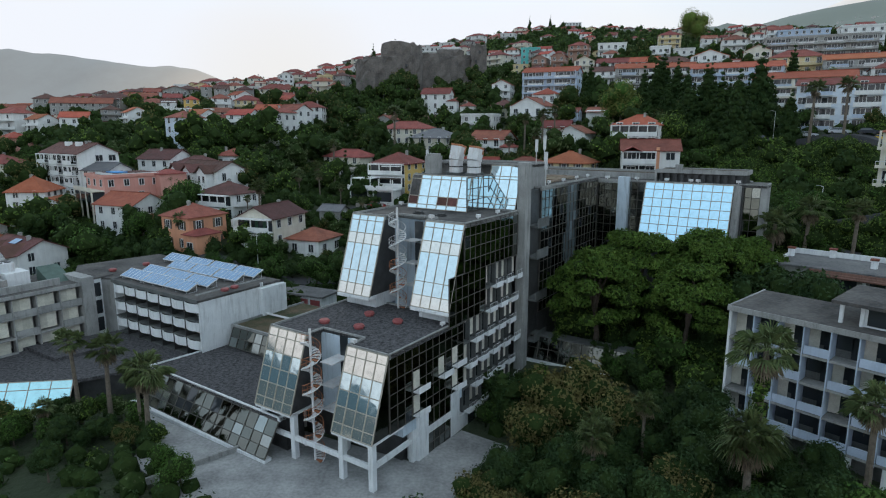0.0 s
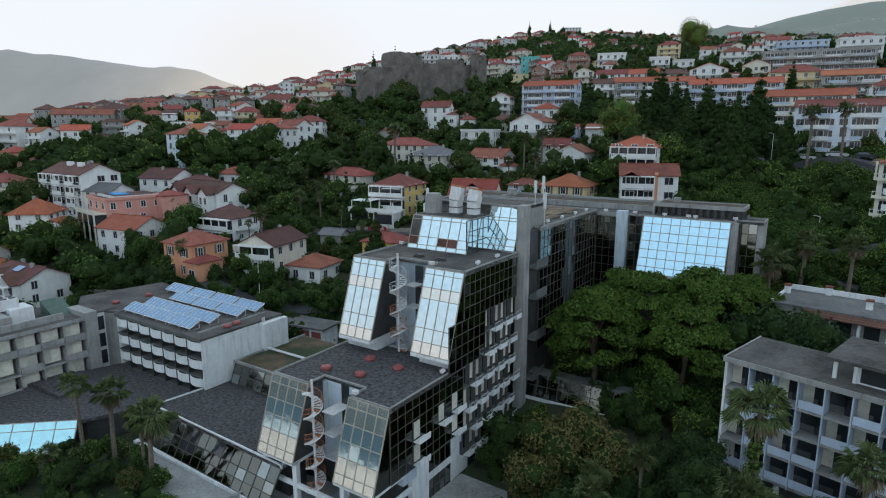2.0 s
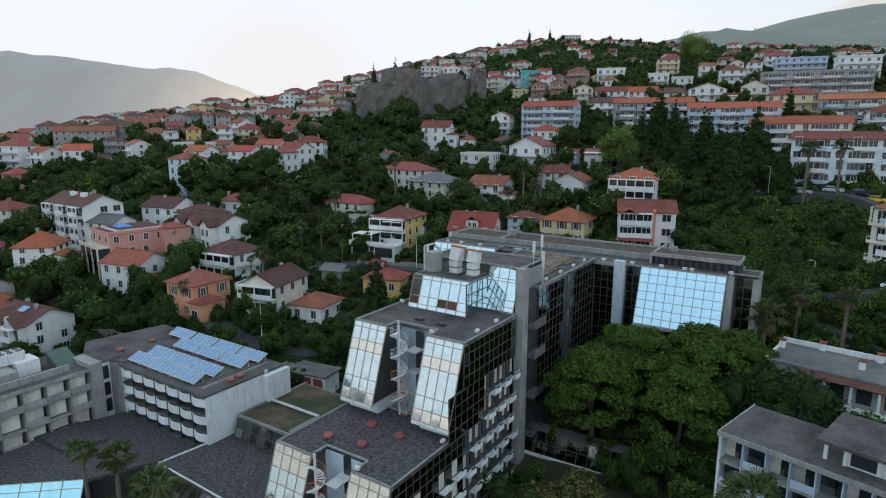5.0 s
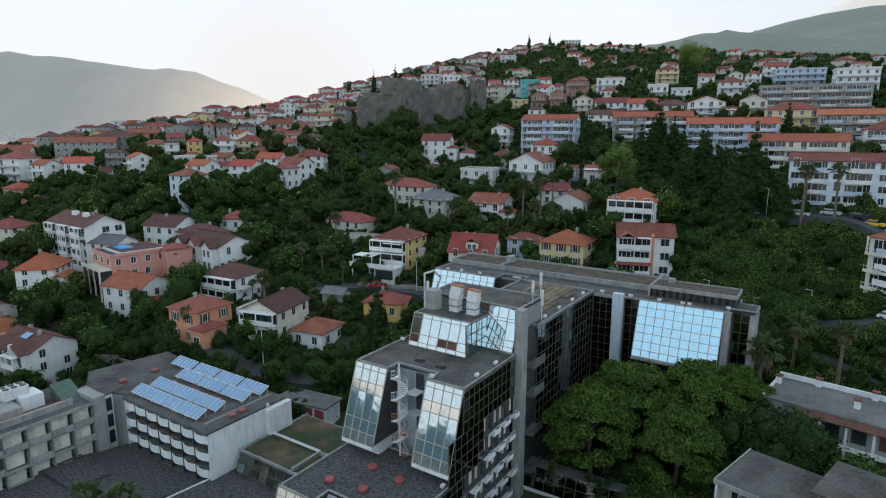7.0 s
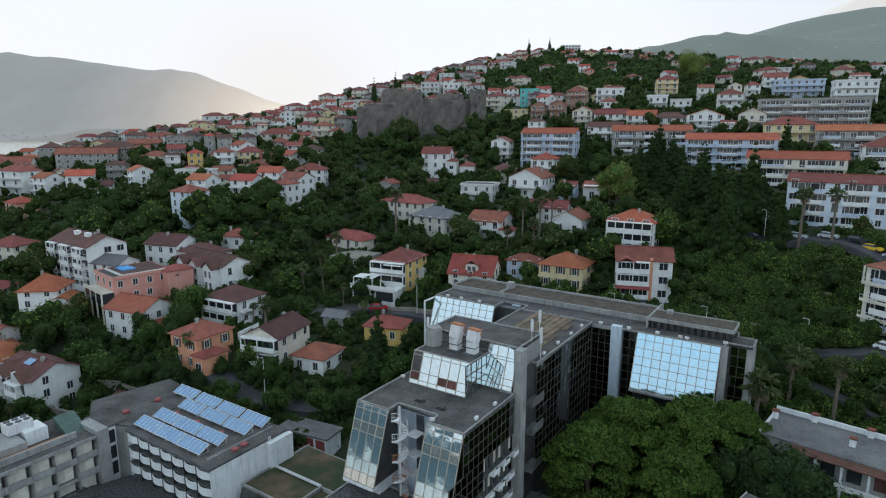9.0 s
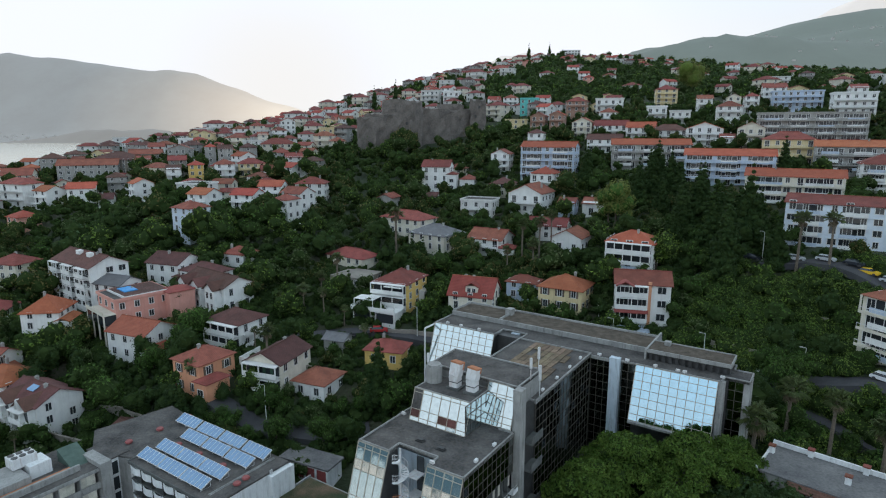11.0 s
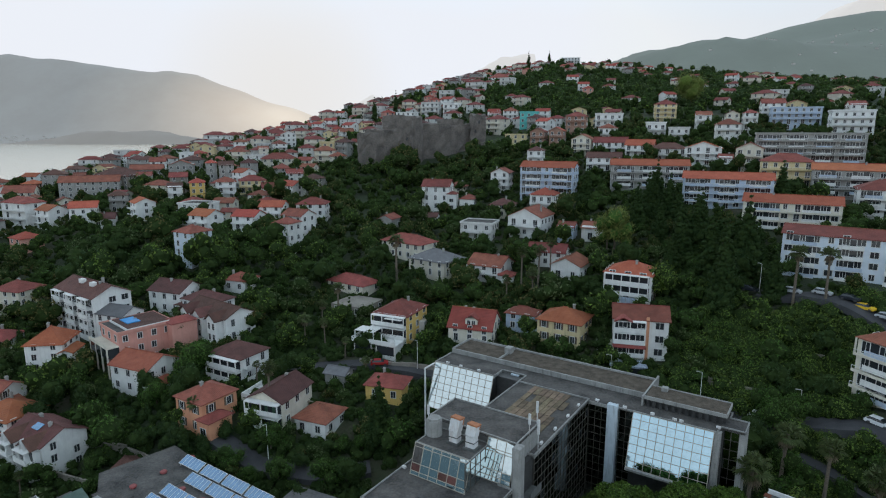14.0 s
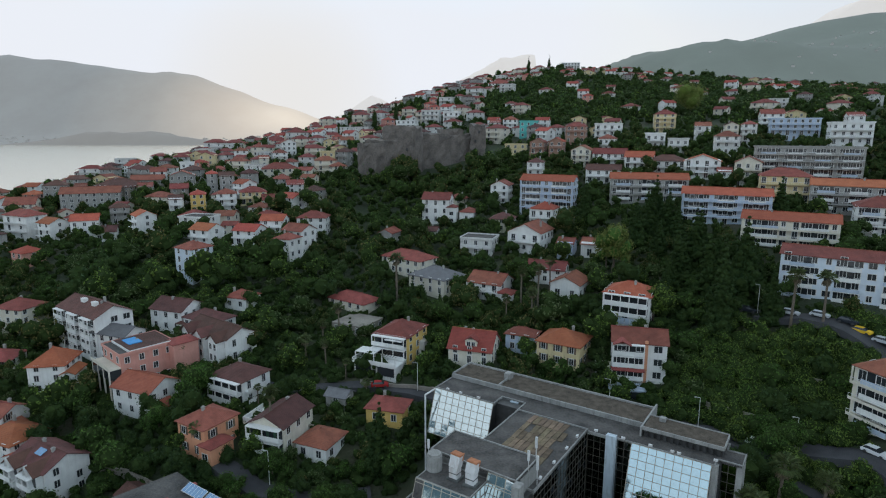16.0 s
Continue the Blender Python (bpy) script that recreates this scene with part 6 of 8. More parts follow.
house("house", 110.1, 317.6, 77.0, 9.6, 9.0, -16, "flat", "white", "", balcony=2, label="white flat-roofed house with square windows", chimneys=0, wing=False)
house("house", 117.6, 305.3, 74.4, 9.4, 8.0, -18, "flat", "offwhite", "", balcony=1, label="low grey terrace house beside a huge tree", chimneys=0, wing=False)
house("house", 132.9, 286.2, 76.3, 11.0, 9.0, -22, "hip", "offwhite", "tile", balcony=1, label="pale house with a dark red hipped roof", chimneys=1, wing=False)
house("house", 143.4, 305.3, 81.4, 6.2, 9.0, -20, "gable_y", "cream", "tilebrown", balcony=2, label="cream gabled house with a brown roof", chimneys=1, wing=False)
house("house", 154.1, 308.9, 82.0, 6.6, 8.0, -20, "hip", "white", "tile", balcony=2, label="white house with a red hipped roof", chimneys=1, wing=False)
house("house", 92.9, 344.2, 82.1, 14.9, 9.0, -14, "flat", "white", "", balcony=3, label="white flat-roofed house with long balconies", chimneys=0, wing=False)
house("house", 134.1, 316.8, 81.2, 7.1, 8.0, -16, "gable", "offwhite", "tile", balcony=1, label="pale house half hidden behind the huge tree", chimneys=1, wing=False)
house("house", -173.8, 297.6, 48.9, 26.1, 11.0, 20, "gable", "greywall", "tile", balcony=0, label="long grey stone house with rows of windows and a red roof", chimneys=0, wing=False)
house("house", -199.2, 283.8, 45.0, 12.4, 12.0, 20, "gable", "cream", "tile", balcony=0, label="pale church hall with a long red roof", chimneys=0, wing=False)
house("house", -184.6, 270.2, 43.5, 5.2, 7.0, 20, "gable_y", "cream", "tile", balcony=0, label="pale chapel gable beside the hall", chimneys=1, wing=False)
house("house", -153.4, 256.0, 41.5, 10.4, 9.0, 20, "gable", "white", "tileorange", balcony=0, label="white house with an orange gabled roof", chimneys=1, wing=False)
house("house", -140.8, 248.2, 37.8, 8.2, 8.0, 20, "gable", "white", "tilebrown", balcony=1, label="white house with a brown lean-to roof", chimneys=1, wing=False)
house("house", -122.3, 274.8, 48.4, 5.9, 8.0, 20, "gable", "white", "tilebrown", balcony=2, label="narrow white house with a brown roof", chimneys=1, wing=False)
house("house", -114.8, 281.3, 49.9, 6.4, 9.0, 20, "hip", "yellow", "tileorange", balcony=0, label="orange-yellow town house with shutters", chimneys=1, wing=False)
house("house", -101.3, 280.7, 50.3, 8.8, 9.0, 20, "hip", "white", "tile", balcony=2, label="white and blue town house with balconies", chimneys=1, wing=False)
house("house", -92.2, 291.3, 50.0, 12.2, 9.0, 20, "hip", "ochre", "tile", balcony=1, label="pale yellow town house with a red roof", chimneys=0, wing=False)
house("house", -78.4, 283.5, 47.2, 13.2, 9.0, 20, "gable", "offwhite", "tile", balcony=2, label="grey-green town house with a brown-red roof", chimneys=0, wing=False)
house("house", -91.9, 340.9, 58.1, 19.3, 12.0, 20, "hip", "cream", "tile", balcony=0, label="long cream town house with a red roof", chimneys=0, wing=False)
house("house", -118.5, 309.6, 57.4, 5.1, 8.0, 20, "hip", "greywall", "tileorange", balcony=0, label="tall grey house with a bright orange roof", chimneys=1, wing=False)
house("house", -110.3, 308.0, 56.4, 7.0, 8.0, 20, "gable", "greywall", "tilebrown", balcony=0, label="grey house with a brown roof", chimneys=1, wing=False)
house("house", -136.5, 316.3, 56.0, 12.1, 9.0, 20, "gable_y", "greywall", "tile", balcony=0, label="grey gabled house of the old town", chimneys=0, wing=False)
house("house", -129.2, 295.1, 51.4, 7.8, 8.0, 20, "gable", "stone", "tile", balcony=0, label="stone house with a red roof", chimneys=1, wing=False)
house("house", -151.5, 306.9, 51.1, 6.5, 8.0, 20, "gable", "greywall", "tile", balcony=0, label="grey stone house with a red roof", chimneys=1, wing=False)
house("house", -157.8, 322.9, 53.3, 15.7, 9.0, 20, "gable", "stone", "tile", balcony=0, label="long low stone house with a red roof", chimneys=0, wing=False)
house("house", -197.8, 308.0, 51.7, 10.3, 9.0, 20, "hip", "greywall", "tilebrown", balcony=0, label="grey house with a dark brown roof", chimneys=1, wing=False)
house("house", -184.9, 307.7, 51.0, 5.0, 6.0, 20, "gable", "stone", "tile", balcony=0, label="small stone house with a red roof", chimneys=1, wing=False)
house("house", -158.4, 337.1, 56.6, 7.9, 8.0, 20, "gable", "white", "tile", balcony=0, label="white house by the bay", chimneys=1, wing=False)
house("house", -146.5, 347.0, 60.5, 7.3, 8.0, 20, "flat", "white", "", balcony=1, label="white flat-roofed house by the bay", chimneys=0, wing=False)
house("house", -128.9, 387.6, 66.4, 8.2, 9.0, 20, "hip", "white", "tile", balcony=0, label="white house with a bright red hipped roof", chimneys=1, wing=False)
house("house", -119.5, 393.7, 68.4, 8.9, 9.0, 20, "hip", "cream", "tile", balcony=0, label="cream house with a red hipped roof", chimneys=1, wing=False)
house("house", -101.4, 377.7, 65.5, 8.6, 9.0, 20, "hip", "white", "tile", balcony=1, label="white villa with a red hipped roof", chimneys=1, wing=False)
house("house", -102.5, 403.8, 71.1, 9.2, 9.0, 20, "gable_y", "white", "tile", balcony=0, label="white gabled villa among trees", chimneys=1, wing=False)
house("house", -106.5, 360.7, 62.9, 5.5, 8.0, 20, "gable", "cream", "tile", balcony=0, label="cream house with a red roof", chimneys=1, wing=False)
house("house", -84.3, 316.9, 54.2, 9.5, 9.0, 20, "hip", "greywall", "tile", balcony=0, label="grey house with a low red roof", chimneys=1, wing=False)
house("house", -75.2, 305.6, 52.4, 7.9, 9.0, 20, "gable", "offwhite", "tile", balcony=0, label="pale house with a red roof", chimneys=1, wing=False)
house("house", -58.1, 335.7, 59.7, 8.4, 9.0, 20, "hip", "cream", "tile", balcony=0, label="house under a wide red roof by the fortress", chimneys=1, wing=False)
house("house", -68.0, 357.0, 66.3, 7.5, 8.0, 20, "flat", "ochre", "", balcony=0, label="yellow flat-roofed house among trees", chimneys=0, wing=False)
house("house", -64.6, 407.7, 72.6, 8.8, 9.0, 20, "gable", "offwhite", "tile", balcony=1, label="pale house below the fortress", chimneys=1, wing=False)
house("house", -8.2, 438.0, 92.3, 12.4, 10.0, -10, "flat", "offwhite", "", balcony=4, label="pale block of flats behind the fortress", chimneys=0, wing=False)
house("house", 6.4, 433.9, 91.4, 11.3, 10.0, -10, "flat", "white", "", balcony=4, label="white block of flats behind the fortress", chimneys=0, wing=False)
house("house", -24.3, 420.8, 84.9, 13.5, 9.0, -12, "flat", "white", "", balcony=2, label="white terrace block behind the fortress", chimneys=0, wing=False)
house("house", 55.6, 599.5, 122.8, 22.9, 16.0, -8, "hip", "white", "tile", balcony=4, label="large white hillside building with many windows", chimneys=0, wing=False)
house("house", -52.2, 240.7, 44.9, 11.4, 9.0, -2, "hip", "white", "tile", balcony=0, label="low white house with a wide red roof", chimneys=1, wing=False)
house("house", -53.0, 219.0, 43.2, 9.0, 8.0, -28, "gable", "white", "tile", balcony=0, ground=37.0, label="white house with a red-brown gabled roof", chimneys=1, wing=False)
house("house", -54.5, 208.0, 42.1, 6.6, 7.0, -25, "hip", "offwhite", "tile", balcony=0, ground=35.0, label="grey-pink stone house with a red roof", chimneys=1, wing=False)
house("house", -84.5, 200.5, 40.3, 8.6, 8.6, -32, "hip", "paleblue", "tile", balcony=0, ground=31.5, win="tall", label="weathered lilac-grey villa with a red hipped roof", chimneys=1, wing=False)



def loggia(ob, x0, x1, y, z, h=2.2, n=3, mat=None):
    """A deep balcony: shade painted as dark glazing, a solid white parapet, slender posts."""
    mat = mat or M["white"]
    part("loggia_glazing", boxes((x0, x1, y - 0.06, y, z, z + h)), M["window"], ob)
    part("loggia_floor", boxes((x0 - 0.1, x1 + 0.1, y - 1.5, y, z - 0.2, z)), mat, ob)
    part("loggia_parapet", boxes((x0 - 0.1, x1 + 0.1, y - 1.5, y - 1.36, z, z + 0.85)), mat, ob)
    for i in range(n + 1):
        px = x0 + (x1 - x0) * i / n
        part("loggia_post", boxes((px - 0.1, px + 0.1, y - 1.48, y - 1.28, z + 0.85, z + h + 0.2)), mat, ob)
    part("loggia_beam", boxes((x0 - 0.1, x1 + 0.1, y - 1.5, y, z + h + 0.1, z + h + 0.32)), mat, ob)


# the white house behind the hotel: loggias, a terracotta stripe, a veranda
H = 32.0 - villa.matrix_basis.translation.z
yf = -4.3
for z in (H - 2.75, H - 5.5, H - 8.5):
    loggia(villa, -5.7, 0.9, yf, z, 2.1, 2)
part("front_gable", roof_mesh(3.4, 2.4, "gable_y", 0.8, 0.3), M["tile"], villa).matrix_basis = pose(-3.9, yf - 0.6, H - 0.1)
part("terracotta_stripe", boxes((1.05, 1.75, yf - 0.35, yf, -2.0, H + 0.5)), M["salmon"], villa)
lean = part("tiled_band", roof_mesh(6.8, 1.4, "gable", 0.4, 0.2), M["tile"], villa)
lean.matrix_basis = pose(-2.4, yf - 1.2, H - 6.1)
part("veranda", boxes((-6.2, 1.2, yf - 4.6, yf - 1.2, H - 12.6, H - 9.6)), M["blue"], villa)
part("veranda_glazing", boxes((-6.0, 1.0, yf - 4.68, yf - 4.6, H - 11.6, H - 10.0)), M["window"], villa)
part("veranda_roof", boxes((-6.5, 1.5, yf - 5.0, yf - 1.0, H - 9.6, H - 9.35)), M["blue"], villa)
part("side_awning", boxes((-9.4, -5.9, -2.6, 1.0, H - 7.2, H - 7.0)), M["cream"], villa)
for px in (-9.2, -6.2):
    part("awning_post", boxes((px - 0.06, px + 0.06, -2.5, -2.38, H - 10, H - 7.2)), M["steel"], villa)
# dark sheets on the wall stand in for the shaded side loggias
part("side_loggia", boxes((5.86, 5.92, -3.4, -0.6, H - 2.4, H - 0.3), (5.86, 5.92, 0.4, 1.6, H - 5.2, H - 3.4)), M["window"], villa)

# the yellow house: white terraces, vine pergola, awning
H = 28.4 - terraced.matrix_basis.translation.z
yf = -5.75
part("white_front", boxes((-4.6, 4.55, yf - 0.1, yf - 0.02, -1.0, H)), M["white"], terraced)
loggia(terraced, -4.5, 4.5, yf - 0.1, H - 2.6, 2.1, 3)
loggia(terraced, -4.5, 4.5, yf - 0.1, H - 5.6, 2.1, 3)
part("awning", boxes((-0.5, 4.2, yf - 2.2, yf - 1.4, H - 0.75, H - 0.6)), M["white"], terraced)
part("terrace", boxes((-7.5, 4.6, yf - 6.0, yf - 1.6, H - 6.1, H - 5.85), (-7.5, 4.6, yf - 6.1, yf - 5.95, H - 5.85, H - 4.95), (-7.6, -7.45, yf - 6.0, yf - 1.6, H - 5.85, H - 4.95)), M["white"], terraced)
part("terrace_base", boxes((-7.2, -2.0, yf - 5.6, yf - 1.6, -5.0, H - 6.1), (-1.0, 4.4, yf - 5.6, yf - 1.6, -5.0, H - 6.1)), M["offwhite"], terraced)
part("terrace_arch", boxes((-6.8, -2.4, yf - 5.68, yf - 5.6, H - 8.6, H - 6.4), (-0.6, 4.0, yf - 5.68, yf - 5.6, H - 8.6, H - 6.4)), M["window"], terraced)
part("canopy", boxes((-7.0, -1.6, yf - 5.4, yf - 1.6, H - 3.5, H - 3.38)), M["white"], terraced)
for px in (-6.9, -4.3, -1.7, 0.6, 4.2):
    part("terrace_post", boxes((px - 0.1, px + 0.1, yf - 5.5, yf - 5.3, H - 5.85, H - 3.5)), M["white"], terraced)
bmp = bmesh.new()
for i in range(6):
    bar(bmp, (0.4 + i * 0.8, yf - 5.6, H - 3.4), (0.4 + i * 0.8, yf - 1.6, H - 3.4), 0.06, 5)
part("pergola", bmp, M["bark"], terraced)
part("side_stair", prism([(4.75, 1.0), (6.2, 1.0), (6.2, 5.4), (4.75, 5.4)], -1.0, H - 3.2), M["offwhite"], terraced)

# the pink house: brown low roof with a white rim, stair tower, roof terrace
H = 25.4 - pinkhouse.matrix_basis.translation.z
part("low_roof", boxes((-5.5, 5.6, -4.2, 6.4, H + 0.24, H + 0.62)), M["tilebrown"], pinkhouse)
part("roof_rim", boxes((-5.6, 5.75, -4.4, -4.2, H + 0.2, H + 0.75), (5.6, 5.8, -4.4, 6.5, H + 0.2, H + 0.75)), M["white"], pinkhouse)
part("stair_tower", boxes((3.2, 8.6, 5.0, 11.5, -4.0, H + 0.4)), M["pink"], pinkhouse)
part("tower_roof", roof_mesh(5.4, 6.5, "hip", 0.9, 0.3), M["tile"], pinkhouse).matrix_basis = pose(5.9, 8.25, H + 0.45)
part("roof_terrace", boxes((-5.6, 5.6, -9.4, -6.4, H - 3.2, H - 3.0), (-5.6, 5.6, -9.5, -9.38, H - 3.0, H - 2.2)), M["cream"], pinkhouse)
# dark block put in for the shade under the terrace
part("terrace_shade", boxes((-5.4, 5.4, -9.3, -6.5, H - 5.6, H - 3.3)), M["window"], pinkhouse)
for px in (-5.4, -1.8, 1.8, 5.4):
    part("terrace_post", boxes((px - 0.15, px + 0.15, -9.4, -9.1, -3.0, H - 3.2)), M["cream"], pinkhouse)

# laundry and wide glazing on the loggia villa
H = 37.5 - loggia_villa.matrix_basis.translation.z
for z in (H - 2.7, H - 5.5):
    loggia(loggia_villa, -5.6, 5.4, -4.85, z, 2.2, 5)
for i in range(4):
    part("laundry", boxes((-2.2 + i * 1.25, -1.1 + i * 1.25, -6.75, -6.7, H - 7.6, H - 5.9)), M["blue"], loggia_villa)
# stacked loggias on the tall block
H = 30.4 - flats_left.matrix_basis.translation.z
for f in range(4):
    for x0 in (-10.0, -2.6, 4.8):
        loggia(flats_left, x0, x0 + 4.6, -5.05, H - 2.7 - 2.75 * f, 2.0, 2)

# the three-storey house with open arcades
H = 22.6 - arcade.matrix_basis.translation.z
for z in (H - 2.7, H - 5.5, H - 8.2):
    loggia(arcade, -4.9, 4.9, -4.35, z, 2.0, 4)
    part("side_balcony", boxes((5.1, 6.3, -3.6, 1.5, z - 0.2, z), (6.2, 6.3, -3.6, 1.5, z, z + 0.85)), M["white"], arcade)
# the gabled house: a deep porch under the gable, green doors, a walled terrace beside it
H = 19.6 - gabled.matrix_basis.translation.z
shutter_green = surface("dark_green_shutter", (0.02, 0.06, 0.035), (0.04, 0.10, 0.06), scale=2)
loggia(gabled, -3.9, 3.9, -5.55, H - 2.6, 2.1, 2)
loggia(gabled, -3.9, 3.9, -5.55, H - 5.6, 2.1, 2)
for px in (-2.0, 0.4, 2.2):
    part("shutter", boxes((px - 0.35, px + 0.35, -5.68, -5.62, H - 2.5, H - 0.5)), shutter_green, gabled)
part("terrace", boxes((-8.6, -4.2, -2.0, 5.0, -3.0, H - 2.4)), M["white"], gabled)
part("terrace_parapet", boxes((-8.6, -8.45, -2.0, 5.0, H - 2.4, H - 1.4), (-8.45, -4.2, -2.0, -1.85, H - 2.4, H - 1.4)), M["white"], gabled)
# the long white house: three pointed gables on its front
H = 26.3 - long_white.matrix_basis.translation.z
for px in (-6.6, -0.4, 6.2):
    part("gable_bay", boxes((px - 2.1, px + 2.1, -6.4, -4.3, -3.0, H - 0.4)), M["white"], long_white)
    bm = bmesh.new()
    tri = [(px - 2.1, H - 0.4), (px + 2.1, H - 0.4), (px, H + 1.35)]
    ends = [[bm.verts.new((x, y, z)) for x, z in tri] for y in (-6.4, -4.3)]
    bm.faces.new(ends[0]), bm.faces.new(ends[1])
    for i in range(3):
        bm.faces.new((ends[0][i], ends[0][(i + 1) % 3], ends[1][(i + 1) % 3], ends[1][i]))
    part("gable_wall", bm, M["white"], long_white)
    part("gable_roof", roof_mesh(4.2, 4.6, "gable_y", 1.7, 0.3), M["tilebrown"], long_white).matrix_basis = pose(px, -4.4, H - 0.3)
    for f in range(2):
        for wx in (-0.95, 0.95):
            part("window", WIN["tall"], None, long_white).matrix_basis = pose(px + wx, -6.4, H - 2.9 - 2.9 * f)
# the corner house: two gables with white verges, a collector on the roof, balconies
H = 14.0 - corner.matrix_basis.translation.z
for px in (-3.4, 3.2):
    part("front_gable", boxes((px - 2.2, px + 2.2, -5.6, -4.3, -3.0, H - 0.2)), M["white"], corner)
    part("gable_roof", roof_mesh(4.4, 5.4, "gable_y", 1.6, 0.3), M["tilebrown"], corner).matrix_basis = pose(px, -3.2, H - 0.1)
    part("gable_verge", roof_mesh(4.6, 0.16, "gable_y", 1.68, 0.3), M["white"], corner).matrix_basis = pose(px, -6.1, H - 0.02)
    loggia(corner, px - 2.0, px + 2.0, -5.6, H - 2.8, 2.0, 2)
col = part("collector", boxes((-1.2, 1.2, -0.8, 0.8, 0.0, 0.12)), M["panel"], corner, "blue roof collector")
col.matrix_basis = pose(0.2, -1.6, H + 1.45, 24, 0, 0)

# blocks of flats on the right-hand slope
flats = "blocks of flats on the slope"
house("apartment_block", 108.5, 148.5, 47.2, 40.0, 11.0, -35, "gable", "paleblue", "tile", rise=1.7, ground=36.0, balcony=0, label="pale blue apartment block with white balconies", win=("plain", "wide", "door"), group=flats)
house("apartment_block", 109.3, 188.0, 51.5, 26.6, 10.0, -30, "gable", "cream", "tileorange", rise=2.0, balcony=3, label="cream apartment block with an orange roof", win=("plain", "wide"), group=flats)
house("apartment_block", 100.5, 213.4, 56.9, 28.6, 10.0, -24, "gable", "blue", "tileorange", rise=2.0, balcony=3, label="pale blue apartment block with an orange roof", win=("plain", "wide"), group=flats)
house("apartment_block", 83.1, 244.4, 59.9, 29.5, 10.0, -14, "gable", "greywall", "tileorange", rise=2.0, balcony=3, label="grey apartment block with an orange roof", win=("plain", "wide"), group=flats)
house("apartment_block", 43.9, 249.0, 58.8, 21.8, 10.0, -24, "gable", "blue", "tileorange", rise=2.0, balcony=4, label="light blue apartment block with an orange roof", win=("plain", "wide"), group=flats)
house("apartment_block", 145.8, 211.9, 59.9, 28.5, 11.0, -30, "gable", "greywall", "tileorange", rise=2.0, balcony=3, label="grey apartment block with an orange roof", win=("plain", "wide"), group=flats)
house("apartment_block", 142.9, 193.4, 55.0, 16.9, 12.0, -30, "hip", "white", "tile", balcony=4, label="white apartment block with tall windows", win=("door", "wide"), group=flats)
house("apartment_block", 148.8, 248.8, 71.8, 38.3, 11.0, -24, "flat", "greywall", "", balcony=3, label="long grey flat-roofed apartment block", win=("plain", "wide"), group=flats)
house("apartment_block", 86.0, 99.2, 36.0, 20.0, 12.0, -70, "hip", "cream", "tile", wing=False, balcony=5, label="cream apartment block with red roof and balconies", win=("door", "wide"), group=flats)

# stacked balconies on the apartment blocks
for blk in [o for o in scene.objects if o.name.startswith("apartment_block")]:
    wallob = [c for c in blk.children if c.name.startswith("wall")][0]
    xs = [v.co.x for v in wallob.data.vertices]
    ys = [v.co.y for v in wallob.data.vertices]
    W, D = max(xs) - min(xs), max(ys) - min(ys)
    H = sorted({round(v.co.z, 2) for v in wallob.data.vertices})[1]
    n = max(2, int(W / 9))
    for f in range(min(4, int(H / 2.8))):
        z = H - 2.75 * (f + 1)
        for i in range(n):
            x0 = -W / 2 + W * (i + 0.22) / n
            x1 = x0 + W / n * 0.56
            part("balcony_door", boxes((x0 + 0.2, x1 - 0.2, -D / 2 - 0.07, -D / 2 - 0.01, z + 0.05, z + 2.2)), M["window"], blk)
            part("balcony_slab", boxes((x0, x1, -D / 2 - 1.4, -D / 2 - 0.08, z - 0.15, z)), M["white"], blk)
            part("balcony_front", boxes((x0, x1, -D / 2 - 1.42, -D / 2 - 1.3, z, z + 0.9)), M["white"] if (i + f) % 3 else M["blue"], blk)

# ---- the old fortress ----
fort = base("fortress", -10, 330, 40, 0, "ruined grey stone fortress with towers and broken battlements", "fortress")


def rough_wall(pts, z0, z1, seed, name="wall", batter_in=0.6):
    bm = bmesh.new()
    rng = random.Random(seed)
    cx, cy = sum(p[0] for p in pts) / len(pts), sum(p[1] for p in pts) / len(pts)
    dense = []
    for i in range(len(pts)):
        a, b = Vector(pts[i]), Vector(pts[(i + 1) % len(pts)])
        k = max(1, int((b - a).length / 2.2))
        dense += [a + (b - a) * j / k for j in range(k)]
    rows = []
    levels = max(4, int((z1 - z0) / 3.0))
    for q in range(levels + 1):
        f = q / levels
        rows.append([bm.verts.new((p.x + (cx - p.x) * 0.08 * f + rng.uniform(-0.45, 0.45), p.y + (cy - p.y) * 0.08 * f + rng.uniform(-0.45, 0.45), z0 + (z1 - z0) * f + (rng.choice((-1.6, -0.6, 0, 0.3)) if q == levels else 0))) for p in dense])
    n = len(dense)
    for lo, hi in zip(rows, rows[1:]):
        for i in range(n):
            bm.faces.new((lo[i], lo[(i + 1) % n], hi[(i + 1) % n], hi[i]))
    bm.faces.new(rows[-1])
    part(name, bm, M["fortstone"], fort)


def ring(cx, cy, r, n=10):
    return [(cx + r * math.cos(2 * math.pi * i / n), cy + r * math.sin(2 * math.pi * i / n)) for i in range(n)]


rough_wall([(-33, -4), (-20, -10), (-4, -6), (2, 12), (-26, 16)], 0, 34, 2, "bastion")
rough_wall(ring(-28, -2, 8.5), -4, 32, 6, "round_bastion")
rough_wall(ring(-12, 4, 12, 14), 0, 41, 7, "drum_tower")
rough_wall([(-22, -6), (-6, -8), (-2, 4), (-18, 8)], 4, 38, 9, "inner_bastion")
rough_wall([(-2, 4), (12, 8), (30, 16), (28, 21), (10, 14), (-4, 12)], 4, 37, 3, "curtain_wall")
rough_wall([(8, 10), (22, 15), (20, 22), (6, 18)], 4, 39.5, 8, "gate_block")
